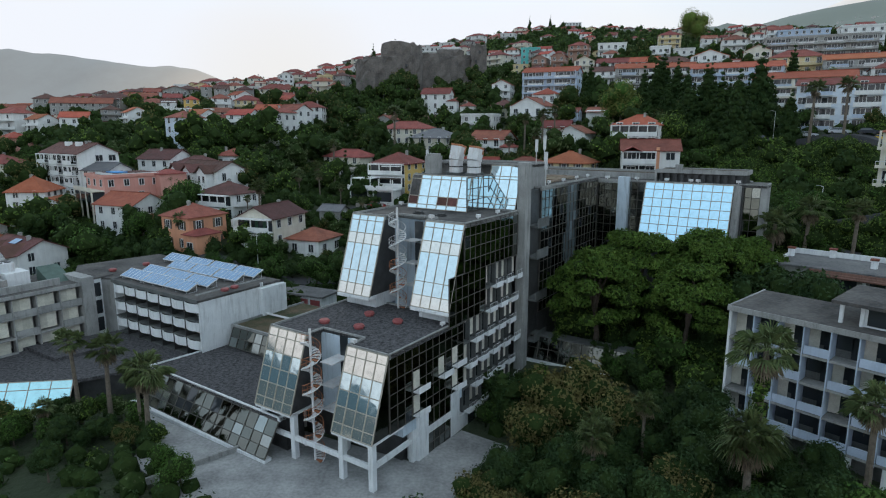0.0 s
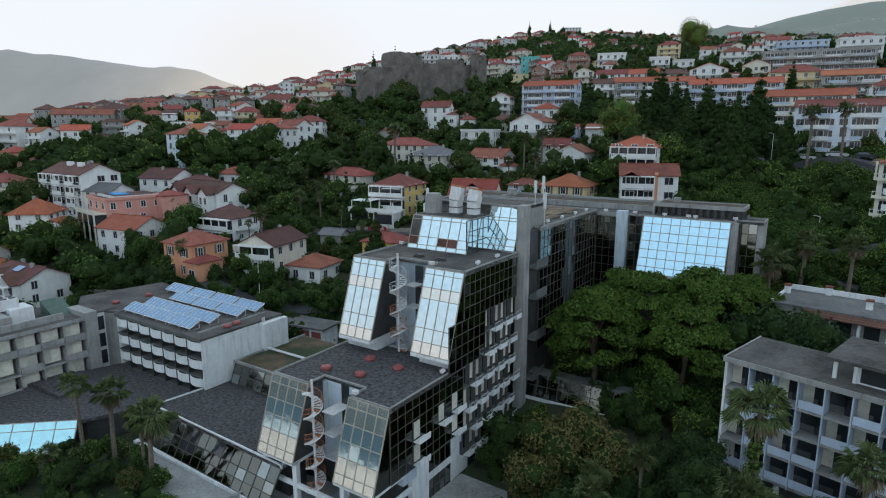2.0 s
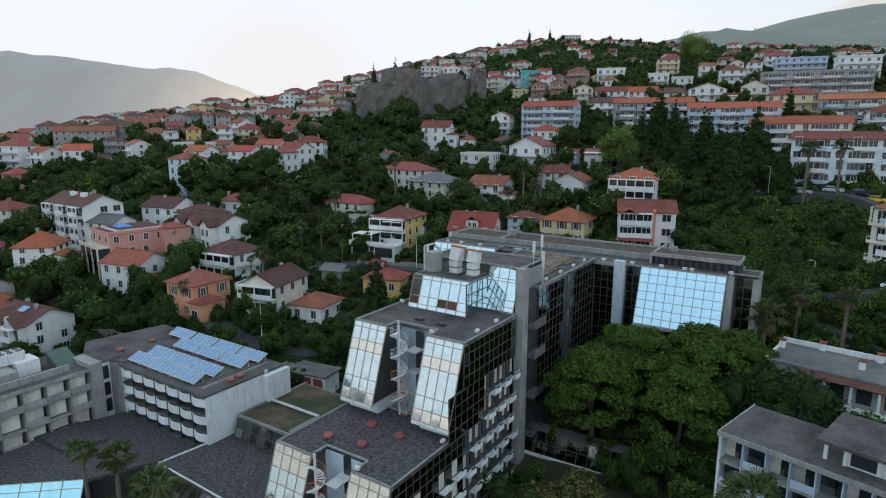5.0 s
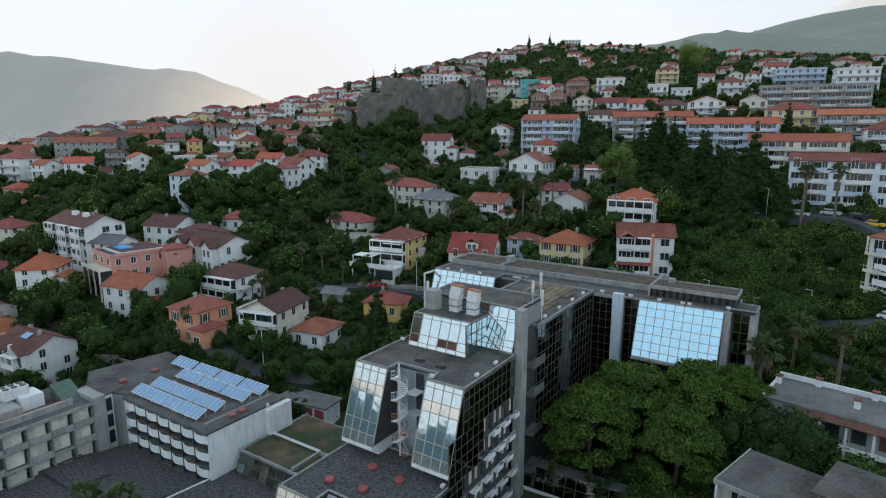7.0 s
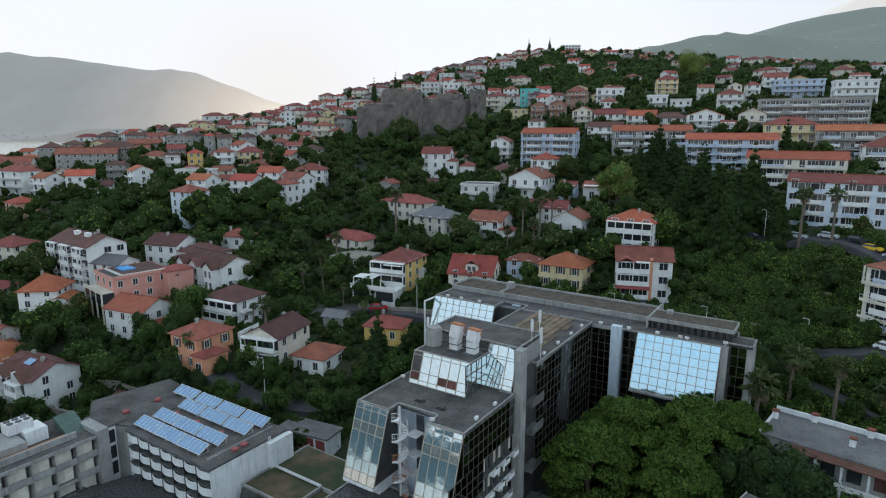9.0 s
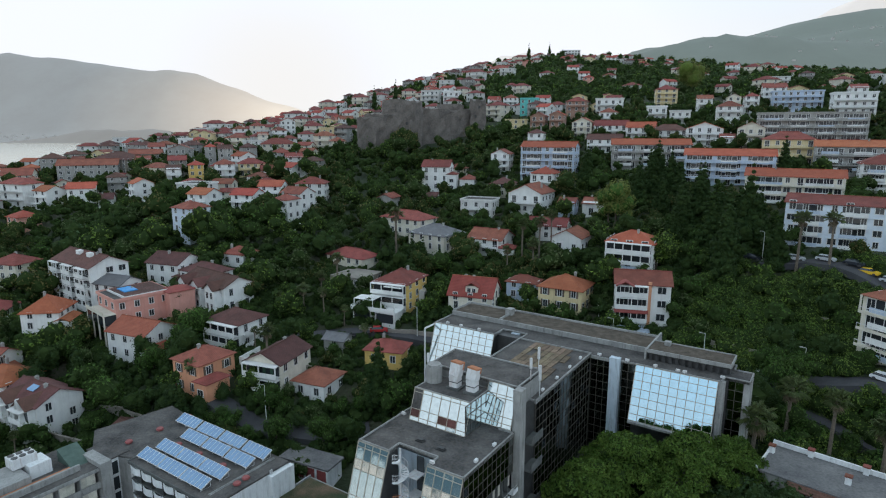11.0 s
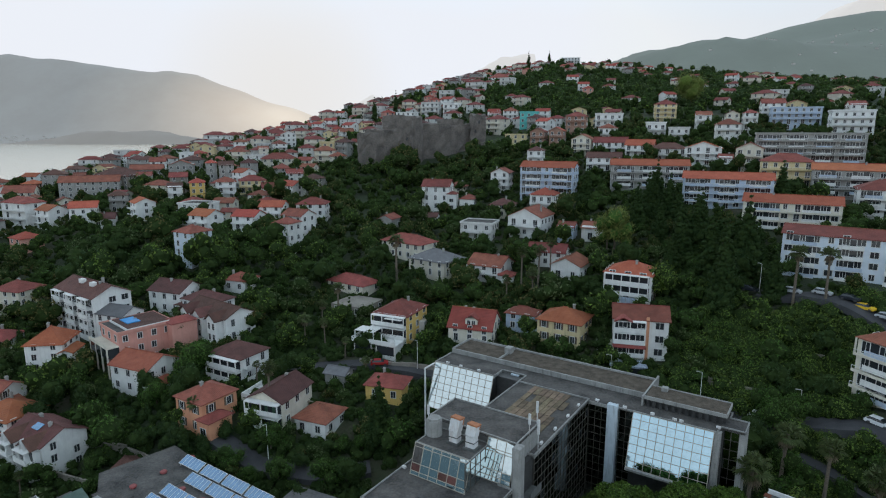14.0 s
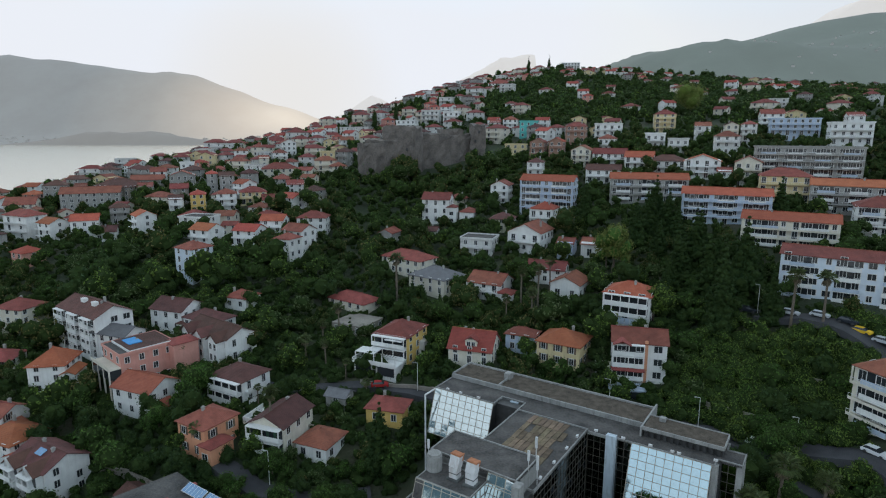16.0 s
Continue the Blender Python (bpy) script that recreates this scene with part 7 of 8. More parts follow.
rough_wall([(25, 10), (34, 12), (34, 22), (25, 22)], 2, 42.5, 4, "square_tower")
for zx, zy, zz in ((-20, -8.0, 24), (-9, -7.6, 28), (28, 10.2, 32), (30, 10.4, 37)):
    part("arrow_slit", boxes((zx - 0.5, zx + 0.5, zy - 0.6, zy + 0.4, zz, zz + 1.6)), M["darkmetal"], fort)
HOUSES += [(-20, 335, 24), (6, 340, 24), (28, 348, 22)]


# ---- the town beyond: small houses of a few kinds, set on the slope ----
def far_house(W, D, H, wall, tiles, roof, balcony, sparse=1):
    h = house("house", 0, -900, H, W, D, 0, roof, wall, tiles, balcony=balcony, group="houses of the town", ground=0.0, chimneys=0, sparse=sparse, win="wide" if sparse == 2 else "plain",
              label="small %s house of the hillside town with a %s roof" % ({"greywall": "grey"}.get(wall, wall), {"tile": "red tiled", "tileorange": "orange tiled", "tilebrown": "brown tiled"}.get(tiles, "flat")))
    HOUSES.pop()
    return h


def far_kinds(sparse):
    return [far_house(10, 8, 6.0, "offwhite", "tile", "hip", 0, sparse), far_house(9, 8, 8.0, "white", "tileorange", "gable", 2, sparse), far_house(8, 7, 5.6, "cream", "tile", "gable", 0, sparse), far_house(12, 9, 8.6, "cream", "tile", "hip", 2, sparse),
            far_house(9, 9, 8.5, "greywall", "tilebrown", "hip", 1, sparse), far_house(11, 8, 6.0, "ochre", "tile", "gable_y", 0, sparse), far_house(12, 9, 8.0, "offwhite", "", "flat", 2, sparse), far_house(8, 8, 6.0, "pink", "tileorange", "hip", 0, sparse),
            far_house(15, 9, 10.0, "offwhite", "tile", "hip", 3, sparse)]


kinds = far_kinds(1)
rng = random.Random(21)
lots = []
tries = 0
while len(lots) < 600 and tries < 26000:
    tries += 1
    y = rng.uniform(225, 770)
    x = rng.uniform(-0.78 * y, 0.8 * y)
    gz = land(x, y)
    if gz < 4 or y > 740:
        continue
    density = 0.42 + 0.9 * noise.noise((x * 0.012, y * 0.012, 5.0))
    if -75 < x < 60 and 258 < y < 335 or x > -60 and y < 350:
        density = 0
    if x > 60 and 300 < y < 470:
        density *= 0.6
    if x < -60 and y > 270:
        density += 0.6 if y > 340 else 0.2
    if y > 640 and x > -150:
        density += 0.25
    if x > 30 + 0.06 * (y - 400) and 405 < y < 640 or x > 210 and y > 340:
        density = 0.06
    if rng.random() > density:
        continue
    rad = 5.2 if y > 330 else 6.5
    if any((x - a) ** 2 + (y - b) ** 2 < (rad + r * 0.8) ** 2 for a, b, r in HOUSES):
        continue
    k = rng.choices(range(9), (6, 4, 6, 4, 4, 3, 1, 2, 1))[0]
    lots.append((y, k, pose(x, y, gz - 0.6, 0, 0, rng.gauss(-18, 22)) @ Matrix.Scale(rng.uniform(0.78, 1.05), 4)))
    HOUSES.append((x, y, 7.0))
lots.sort(key=lambda q: q[0])
used = set()
fv, ff, fm, fmats = [], [], [], []
for n, (y, k, m) in enumerate(lots):
    if k not in used:
        kinds[k].matrix_basis = m
        used.add(k)
    elif n < 60:
        copy_thing(kinds[k], m).matrix_basis = m
    else:
        for o in kinds[k].children_recursive:
            if o.type != "MESH":
                continue
            local = o.matrix_basis
            q = o.parent
            while q is not kinds[k]:
                local = q.matrix_basis @ local
                q = q.parent
            t = m @ local
            k0 = len(fv)
            fv += [tuple(t @ v.co) for v in o.data.vertices]
            ff += [tuple(k0 + i for i in p.vertices) for p in o.data.polygons]
            for p in o.data.polygons:
                mt = o.data.materials[p.material_index]
                if mt not in fmats:
                    fmats.append(mt)
                fm.append(fmats.index(mt))
me = bpy.data.meshes.new("far_town")
me.from_pydata(fv, [], ff)
for mt in fmats:
    me.materials.append(mt)
me.polygons.foreach_set("material_index", fm)
tagged(new("far_town", me), "crowded red-roofed houses climbing the far hill", "town", kind="stuff")
for k, ob in enumerate(kinds):
    if k not in used:
        for o in (*ob.children_recursive, ob):
            bpy.data.objects.remove(o)
# landmarks of the far hill
house("house", 53.0, 378.0, 84.0, 11.0, 9.0, -10, "flat", "teal", "", label="turquoise house on the far slope", chimneys=0)
house("tower_block", 143.5, 704.0, 152.5, 20.0, 12.0, -5, "flat", "white", "", balcony=6, floors=7, label="white tower block on the hilltop", win="wide", chimneys=0, ground=134)
# ---- trees: trunks with limbs, crowns of small leaf blades round leafy clumps ----
def leaf_cloud(rng, clumps, per, leaf, flat=1.0, ruffle=0.35):
    """Leaf blades spread over the outside of clumps (x, y, z, radius)."""
    verts, faces = [], []
    for cx, cy, cz, r in clumps:
        n = max(6, int(per * r * r))
        d = rng.normal(size=(n, 3))
        d /= np.linalg.norm(d, axis=1)[:, None]
        d[:, 2] = np.abs(d[:, 2]) * 0.9 + d[:, 2] * 0.1 - 0.15 if flat < 1 else d[:, 2]
        c = np.array((cx, cy, cz)) + d * (r * rng.uniform(0.78, 1.12, (n, 1))) * np.array((1, 1, flat))
        a = rng.normal(size=(n, 3))
        a -= d * (a * d).sum(1)[:, None] * 0.75
        a /= np.linalg.norm(a, axis=1)[:, None]
        b = np.cross(d + rng.normal(size=(n, 3)) * ruffle, a)
        b /= np.linalg.norm(b, axis=1)[:, None] + 1e-6
        s = leaf * rng.uniform(0.6, 1.3, (n, 1))
        blades = np.stack((c - a * s - b * s * 0.3, c + b * s * 0.75, c + a * s - b * s * 0.3), 1)
        k = len(verts)
        verts += blades.reshape(-1, 3).tolist()
        faces += [(k + 3 * i, k + 3 * i + 1, k + 3 * i + 2) for i in range(n)]
    return verts, faces


def crown_mesh(name, rng, clumps, per, leaf, material, flat=1.0, core=0.82, inner=None, ruffle=0.45):
    verts, faces = leaf_cloud(rng, clumps, per * 1.3, leaf, flat, ruffle)
    nleaf = len(faces)
    bm = bmesh.new()
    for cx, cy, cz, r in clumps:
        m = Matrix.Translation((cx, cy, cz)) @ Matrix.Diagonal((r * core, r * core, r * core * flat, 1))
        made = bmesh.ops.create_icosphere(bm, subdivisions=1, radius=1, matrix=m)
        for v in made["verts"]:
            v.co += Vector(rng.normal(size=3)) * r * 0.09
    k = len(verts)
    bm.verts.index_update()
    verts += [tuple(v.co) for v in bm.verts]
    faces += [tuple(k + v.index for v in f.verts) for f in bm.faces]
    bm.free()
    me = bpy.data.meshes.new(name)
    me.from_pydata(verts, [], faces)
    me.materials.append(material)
    # by default dark cores paint the shade behind the outer leaves
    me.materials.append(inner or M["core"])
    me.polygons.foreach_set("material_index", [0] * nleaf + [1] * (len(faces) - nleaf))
    me.polygons.foreach_set("use_smooth", [False] * nleaf + [True] * (len(faces) - nleaf))
    return me


def trunk_mesh(rng, h, r, limbs, material):
    bm = bmesh.new()
    p = Vector((0, 0, -0.6))
    k = 4
    pts = [p]
    for i in range(k):
        p = p + Vector((rng.uniform(-0.12, 0.12) * h / k, rng.uniform(-0.12, 0.12) * h / k, (h + 0.6) / k))
        pts.append(p)
    for i in range(k):
        bar(bm, pts[i], pts[i + 1], r * (1 - 0.15 * i), 7, r * (1 - 0.15 * (i + 1)))
    for e in limbs:
        bar(bm, pts[-2] if rng.random() < 0.5 else pts[-1], e, r * 0.5, 5, r * 0.15)
    return mesh_of("trunk", bm, material)


def tree(name, label, category, group, trunk, crown):
    t = base(name, 0, -900, 0, 0, label, category, group)
    part("trunk", trunk, None, t)
    part("crown", crown, None, t)
    return t


def broad(seed, h, r, mat, per=38, leaf=0.21, label="", inner=None):
    rng = np.random.default_rng(seed)
    cl = []
    for i in range(8):
        a, q = rng.uniform(0, 6.28), math.sqrt(rng.uniform(0, 1))
        z = h * rng.uniform(0.42, 0.86)
        w = 1 - 0.55 * abs(z / h - 0.6) * 2
        cl.append((math.cos(a) * r * 0.68 * q * w, math.sin(a) * r * 0.68 * q * w, z, r * rng.uniform(0.34, 0.58)))
    cl.append((0, 0, h * 0.62, r * 0.64))
    return tree("tree", label or "leafy garden tree with an uneven rounded crown", "tree", "trees of the slope", trunk_mesh(rng, h * 0.5, 0.16 + h * 0.012, [c[:3] for c in cl[:5]], M["bark"]), crown_mesh("crown", rng, cl, per, leaf, mat, 1.0, 0.76, inner, 0.7))


def column(seed, h, r, mat, label, per=48, leaf=0.22):
    rng = np.random.default_rng(seed)
    cl = []
    n = int(h / (r * 0.8))
    for i in range(n):
        f = i / max(1, n - 1)
        w = r * (0.75 + 0.5 * math.sin(math.pi * min(1, f * 1.15 + 0.12))) * (1 - 0.75 * max(0, f - 0.6) / 0.4) * 0.8
        cl.append((rng.uniform(-0.2, 0.2) * r, rng.uniform(-0.2, 0.2) * r, 0.8 + f * (h - 1.2), max(0.25, w)))
    return tree("cypress", label, "cypress", "cypresses", trunk_mesh(rng, h * 0.4, 0.18, [], M["bark"]), crown_mesh("crown", rng, cl, per, leaf, mat))


def conifer(seed, h, r, mat, label, per=34, leaf=0.27):
    rng = np.random.default_rng(seed)
    cl = []
    for i in range(13):
        f = i / 12
        w = r * (1 - f) ** 0.8 * rng.uniform(0.88, 1.1) + 0.22
        z = h * (0.08 + 0.89 * f)
        cl.append((rng.uniform(-0.12, 0.12) * w, rng.uniform(-0.12, 0.12) * w, z, max(0.42, w * 0.74)))
        k = 6 if f < 0.45 else 4 if f < 0.85 else 0
        for j in range(k):
            a = j * 6.28 / k + rng.uniform(-0.5, 0.5) + i
            q = rng.uniform(0.62, 0.86)
            cl.append((math.cos(a) * w * q, math.sin(a) * w * q, z - w * 0.22 + rng.uniform(-0.4, 0.4), max(0.4, w * rng.uniform(0.3, 0.44))))
    return tree("conifer", label, "conifer", "conifers", trunk_mesh(rng, h * 0.5, 0.25, [], M["bark"]), crown_mesh("crown", rng, cl, per, leaf, mat))


def umbrella(seed, h, r, label):
    rng = np.random.default_rng(seed)
    cl = []
    for i in range(34):
        a, q = i * 2.4 + rng.uniform(-0.25, 0.25), math.sqrt((i + 0.5) / 34)
        cl.append((math.cos(a) * r * 0.84 * q, math.sin(a) * r * 0.84 * q, h - 1.7 - 3.6 * q ** 2.2 + rng.uniform(-0.75, 0.55), rng.uniform(1.05, 1.6)))
    for i in range(11):
        a = i * 0.57 + rng.uniform(-0.2, 0.2)
        cl.append((math.cos(a) * r * 0.8, math.sin(a) * r * 0.8, h - 6.6 + rng.uniform(-1.4, 0.8), rng.uniform(1.0, 1.5)))
    limbs = [c[:3] for c in cl[:9]]
    return tree("umbrella_pine", label, "pine", "umbrella pines", trunk_mesh(rng, h * 0.55, 0.42, limbs, M["bark"]), crown_mesh("crown", rng, cl, 150, 0.19, M["leafpine"], 0.85, 0.72, M["core"], 0.8))


def palm(seed, h, label, fronds=30, L=2.3, skirt=1.0, ivy=False):
    rng = np.random.default_rng(seed)
    p = base("palm", 0, -900, 0, 0, label, "palm", "palms")
    bm = bmesh.new()
    k = 10
    bend = rng.uniform(-0.3, 0.3)
    pt = lambda f: Vector((bend * f * f, 0.2 * f * f, -0.5 + (h + 0.5) * f))
    for i in range(k):
        bar(bm, pt(i / k), pt((i + 1) / k), 0.24 * (1.25 - 0.4 * i / k), 8, 0.24 * (1.22 - 0.4 * (i + 1) / k))
    part("trunk", bm, M["palmbark"], p)
    if ivy:
        cl = [(*(pt(f) + Vector(rng.normal(size=3)) * 0.15), 0.55) for f in np.linspace(0.08, 0.9, 16)]
        part("ivy", crown_mesh("ivy", rng, cl, 120, 0.16, M["leaflight"]), None, p, "bright green ivy climbing the trunk")
    top = pt(1.0)

    def fan(n, pitch0, pitch1, size, name, mat):
        """Fan leaves: a stalk that ends in a spray of narrow drooping blades."""
        verts, faces = [], []

        def blade(a, b, c, w):
            kx = len(verts)
            s2 = (b - a).cross(Vector((0.3, 0.2, 1))).normalized() * w
            verts.extend(tuple(q) for q in (a - s2 * 0.4, a + s2 * 0.4, b + s2, c, b - s2))
            faces.append((kx, kx + 1, kx + 2, kx + 3, kx + 4))
        for i in range(n):
            az = i * 2.4 + rng.uniform(-0.3, 0.3)
            pit = radians(rng.uniform(pitch0, pitch1))
            s = size * rng.uniform(0.75, 1.15)
            out = Vector((math.cos(az) * math.cos(pit), math.sin(az) * math.cos(pit), math.sin(pit)))
            side = Vector((-math.sin(az), math.cos(az), 0))
            hub = top + out * s * 0.5 + Vector((0, 0, -0.06 * s))
            blade(top, top.lerp(hub, 0.6), hub, 0.035)
            for j in range(13):
                g = radians(-82 + 164 * j / 12) + rng.uniform(-0.05, 0.05)
                d = (out * math.cos(g) + side * math.sin(g)).normalized()
                ln = s * 0.55 * (0.75 + 0.25 * math.cos(g)) * rng.uniform(0.85, 1.1)
                mid = hub + d * ln * 0.6
                blade(hub, mid, mid + d * ln * 0.4 + Vector((0, 0, -0.34 * ln)), 0.055)
        me = bpy.data.meshes.new(name)
        me.from_pydata(verts, [], faces)
        me.materials.append(mat)
        part(name, me, None, p)
    fan(fronds + 8, -25, 80, L, "crown", M["leafpalm"])
    if skirt:
        fan(int(18 * skirt), -85, -45, L * 0.8, "dead_fronds", M["thatch"])
    return p


protos = [broad(1, 8, 3.6, M["leaf"]), broad(2, 6.5, 3.2, M["leaflight"]), broad(3, 9.5, 4.2, M["leafdark"]), broad(4, 5, 2.6, M["leafolive"], label="grey-green olive tree in a garden"), broad(5, 7.5, 3.8, M["leaf"]), broad(6, 10.5, 4.6, M["leafdark"]),
          broad(7, 4.0, 2.6, M["leaf"], label="round dark garden shrub tree"), broad(8, 6.0, 3.4, M["leafdark"])]
fine = [broad(51, 6.5, 3.4, M["leaf"], 80, 0.19), broad(52, 7.5, 3.6, M["leafdark"], 80, 0.19), broad(53, 6.0, 3.2, M["leafdry"], 80, 0.19, "yellowing garden tree with a ragged crown"), broad(54, 5.0, 2.9, M["leafdeep"], 80, 0.19)]
bright = broad(62, 8.5, 3.2, M["leafbright"], 60, 0.2, "light-green leafy tree among dark conifers", M["leaf"])
cyps = [column(11, 11, 1.3, M["leafdark"], "tall slender dark cypress"), column(12, 14, 1.6, M["leafdark"], "tall slender dark cypress"), column(13, 8, 1.0, M["leafdark"], "young dark slender cypress tree")]
cons = [conifer(21, 15, 3.4, M["leafdeep"], "dark conifer with layered drooping branches"), conifer(22, 12, 2.4, M["leafdeep"], "dark conifer with layered drooping branches"), conifer(23, 18, 3.9, M["leafdeep"], "old tall ragged conifer")]
umbs = [umbrella(31, 14.5, 5.3, "umbrella pine with a broad dense crown"), umbrella(32, 13.5, 4.7, "umbrella pine with a broad dense crown")]
pals = [palm(41, 9.5, "tall fan palm with a skirt of dead leaves"), palm(42, 11.5, "tall slim fan palm tree", 26, 2.0, 0.6), palm(43, 7.5, "fan palm with a shaggy crown", 34, 2.5, 1.4), palm(44, 11, "fan palm wrapped in bright ivy", 32, 2.4, 0.8, True)]
TREES = []
FIRST = set()


def plant(proto, x, y, z=None, s=1.0, rz=None, sink=0.2):
    z = land(x, y) - sink if z is None else z
    m = pose(x, y, z, 0, 0, rz if rz is not None else (x * 71.3 + y * 37.7) % 360) @ Matrix.Scale(s, 4)
    if proto.name in FIRST:
        ob = copy_thing(proto, Matrix.Identity(4))
    else:
        ob = proto
        FIRST.add(proto.name)
    ob.matrix_basis = m
    TREES.append((x, y))
    return ob


# umbrella pines in the hotel garden
for i, x, y, top in ((0, 26.0, 78.5, 24.0), (1, 19.5, 74.0, 22.3), (0, 35.0, 77.5, 24.0), (1, 41.5, 79.5, 22.6), (1, 29.8, 69.5, 21.2)):
    g = land(x, y) - 0.3
    plant(umbs[i], x, y, g, (top - g) / (14.5, 13.5)[i])
# palms of the hotel garden and the slope: (kind, x, y, crown height)
for i, x, y, top in ((1, -41.5, 63.5, 13.6), (0, -38.0, 63.5, 12.8), (2, -32.0, 60.0, 11.8), (0, -33.6, 61.5, 10.6), (2, -43.5, 60.5, 7.0), (0, 12.4, 45.0, 12.0), (0, 18.7, 51.5, 11.6), (3, 27.0, 47.5, 19.0), (2, 23.6, 42.0, 14.0), (0, 34.5, 44.0, 15.5),
                     (2, 14.0, 50.5, 10.4), (0, 46.5, 83.5, 24.0), (1, 60.0, 86.0, 25.5), (0, 64.0, 80.0, 24.0), (0, 56.5, 92.0, 25.0), (0, -50.5, 113.5, 20.0), (1, -36.0, 117.0, 26.0), (1, -42.0, 128.0, 22.0), (0, -41.0, 146.0, 25.0), (2, -36.0, 150.0, 26.0), (2, -33.0, 158.0, 27.5),
                     (0, -30.0, 146.0, 26.0), (0, -24.0, 140.0, 23.0), (2, -18.0, 133.0, 21.0), (1, 22.5, 168.0, 40.0), (1, 27.0, 166.0, 41.0), (0, 24.5, 160.0, 36.0), (1, 31.5, 172.0, 42.0), (0, 17.5, 160.0, 34.0), (1, -14.0, 176.0, 42.0), (1, 83.0, 138.0, 46.0), (1, 88.0, 134.0, 46.5),
                     (1, -60.0, 150.0, 26.0), (1, -67.0, 146.0, 25.0), (0, -92.0, 104.0, 10.0), (0, -79.0, 102.0, 9.0), (1, -28.0, 155.0, 33.0)):
    g = land(x, y) - 0.2
    plant(pals[i], x, y, g, max(0.5, (top - g) / (10.2, 12.0, 8.3, 11.8)[i]))
# cypresses and conifers that stand out
for i, x, y, top in ((2, -20.8, 178.0, 36.9), (2, -15.1, 176.0, 36.3), (2, -9.1, 174.0, 36.3), (2, -5.8, 172.0, 35.5), (2, -24.2, 150.0, 31.8), (0, -78.5, 122.0, 23.0), (2, -67.0, 125.0, 20.5), (2, -63.5, 121.0, 17.5), (1, 74.6, 213.0, 61.0), (0, 83.5, 163.0, 53.0), (1, 70.5, 178.0, 53.0), (0, -11.0, 170.0, 33.0), (2, -9.0, 168.0, 32.0), (2, -1.0, 172.0, 33.0), (0, -112.0, 152.0, 24.0),
                     (1, 96.0, 700.0, 161.0), (1, 120.0, 706.0, 163.0), (0, -50.0, 450.0, 98.0), (0, -36.0, 470.0, 104.0)):
    g = land(x, y) - 0.3
    plant(cyps[i], x, y, g, (top - g) / (11.2, 14.2, 8.2)[i])
for i, x, y, top in ((2, -12.6, 111.0, 26.5), (1, -50.0, 107.0, 19.0), (2, 76.0, 214.0, 63.5), (1, 72.6, 212.0, 59.0), (0, 77.5, 205.0, 59.5), (0, 77.0, 195.0, 55.5), (2, 76.2, 179.0, 56.3), (1, 72.2, 160.0, 51.0), (0, 76.6, 160.0, 51.5), (2, 80.0, 156.0, 57.2), (1, 115.3, 205.0, 63.6), (2, 71.5, 206.0, 60.0), (2, 66.5, 140.0, 46.5), (0, 70.0, 146.0, 50.5), (0, 81.0, 143.0, 45.5), (0, 85.0, 160.0, 50.0), (2, 53.7, 225.0, 61.0), (1, 65.0, 200.0, 56.5), (0, 68.5, 188.0, 52.0),
                     (1, 70.0, 172.0, 49.0), (0, 64.0, 166.0, 45.0), (1, 60.5, 158.0, 42.0), (1, 83.0, 168.0, 50.0), (1, 80.0, 172.0, 50.0), (2, 80.5, 186.0, 56.0), (1, 88.0, 172.0, 49.0), (1, 39.0, 71.0, 18.5)):
    g = land(x, y) - 0.3
    plant(cons[i], x, y, g, (top - g) / (15.0, 12.0, 18.0)[i])
for x, y, s in ((52, 101, 1.0), (56, 98, 0.9), (58, 93.5, 0.9), (48, 104, 0.9), (45, 107, 0.8), (55, 104, 0.5)):
    plant(protos[(0, 4, 5)[int(x) % 3]], x, y, None, s)
plant(broad(61, 28, 14.0, M["leafbright"], 16, 0.42, "huge light-green spreading tree above the houses", M["leaflight"]), 155.0, 386.0, None, 0.72)
plant(protos[1], 54.5, 150.5, None, 1.6)
for lx, ly, ls in ((64.8, 104.0, 0.95), (61.0, 103.0, 1.05), (63.5, 99.5, 0.9), (66.5, 97.0, 0.7), (61.8, 108.0, 1.0), (57.5, 109.0, 0.95)):
    plant(protos[(1, 0, 4)[int(lx) % 3]], lx, ly, None, ls)
for lx, ly, ls in ((44.6, 74.2, 1.25), (46.8, 71.0, 1.05), (42.8, 77.2, 1.05)):
    plant(fine[3], lx, ly, None, ls * 1.5)
for lx, ly, ls in ((52.7, 182.0, 1.9), (51.0, 183.5, 1.5), (54.3, 180.5, 1.4)):
    plant(bright, lx, ly, None, ls)
for dx, dy, ds in ((40.0, 70.0, 0.8), (43.0, 66.0, 0.75), (46.5, 63.0, 0.8), (50.0, 59.5, 0.75), (54.0, 56.5, 0.7), (37.0, 73.0, 0.75), (57.0, 65.0, 0.7), (61.0, 60.0, 0.7)):
    plant(protos[(2, 5, 7)[int(dx) % 3]], dx, dy, None, ds)
plant(fine[0], -57.5, 133.0, None, 1.5)
plant(protos[0], -33.9, 109.0, None, 0.9)
plant(protos[7], -27.5, 106.0, None, 0.6)
for lx, ly, ls in ((-52.5, 110.0, 0.85), (-47.5, 109.0, 0.8), (-44.0, 112.0, 0.75), (-56.5, 113.0, 0.9), (41.2, 71.3, 1.5), (44.9, 67.9, 1.45), (48.6, 64.5, 1.35), (38.6, 74.0, 1.4), (-24.5, 50.7, 0.55), (-27.0, 53.0, 0.5), (-37.8, 52.0, 0.5), (-63.0, 124.0, 1.0), (-68.0, 120.0, 0.8), (-88.0, 122.0, 0.9)):
    plant(fine[(0, 1, 3)[int(-lx) % 3]], lx, ly, None, ls)
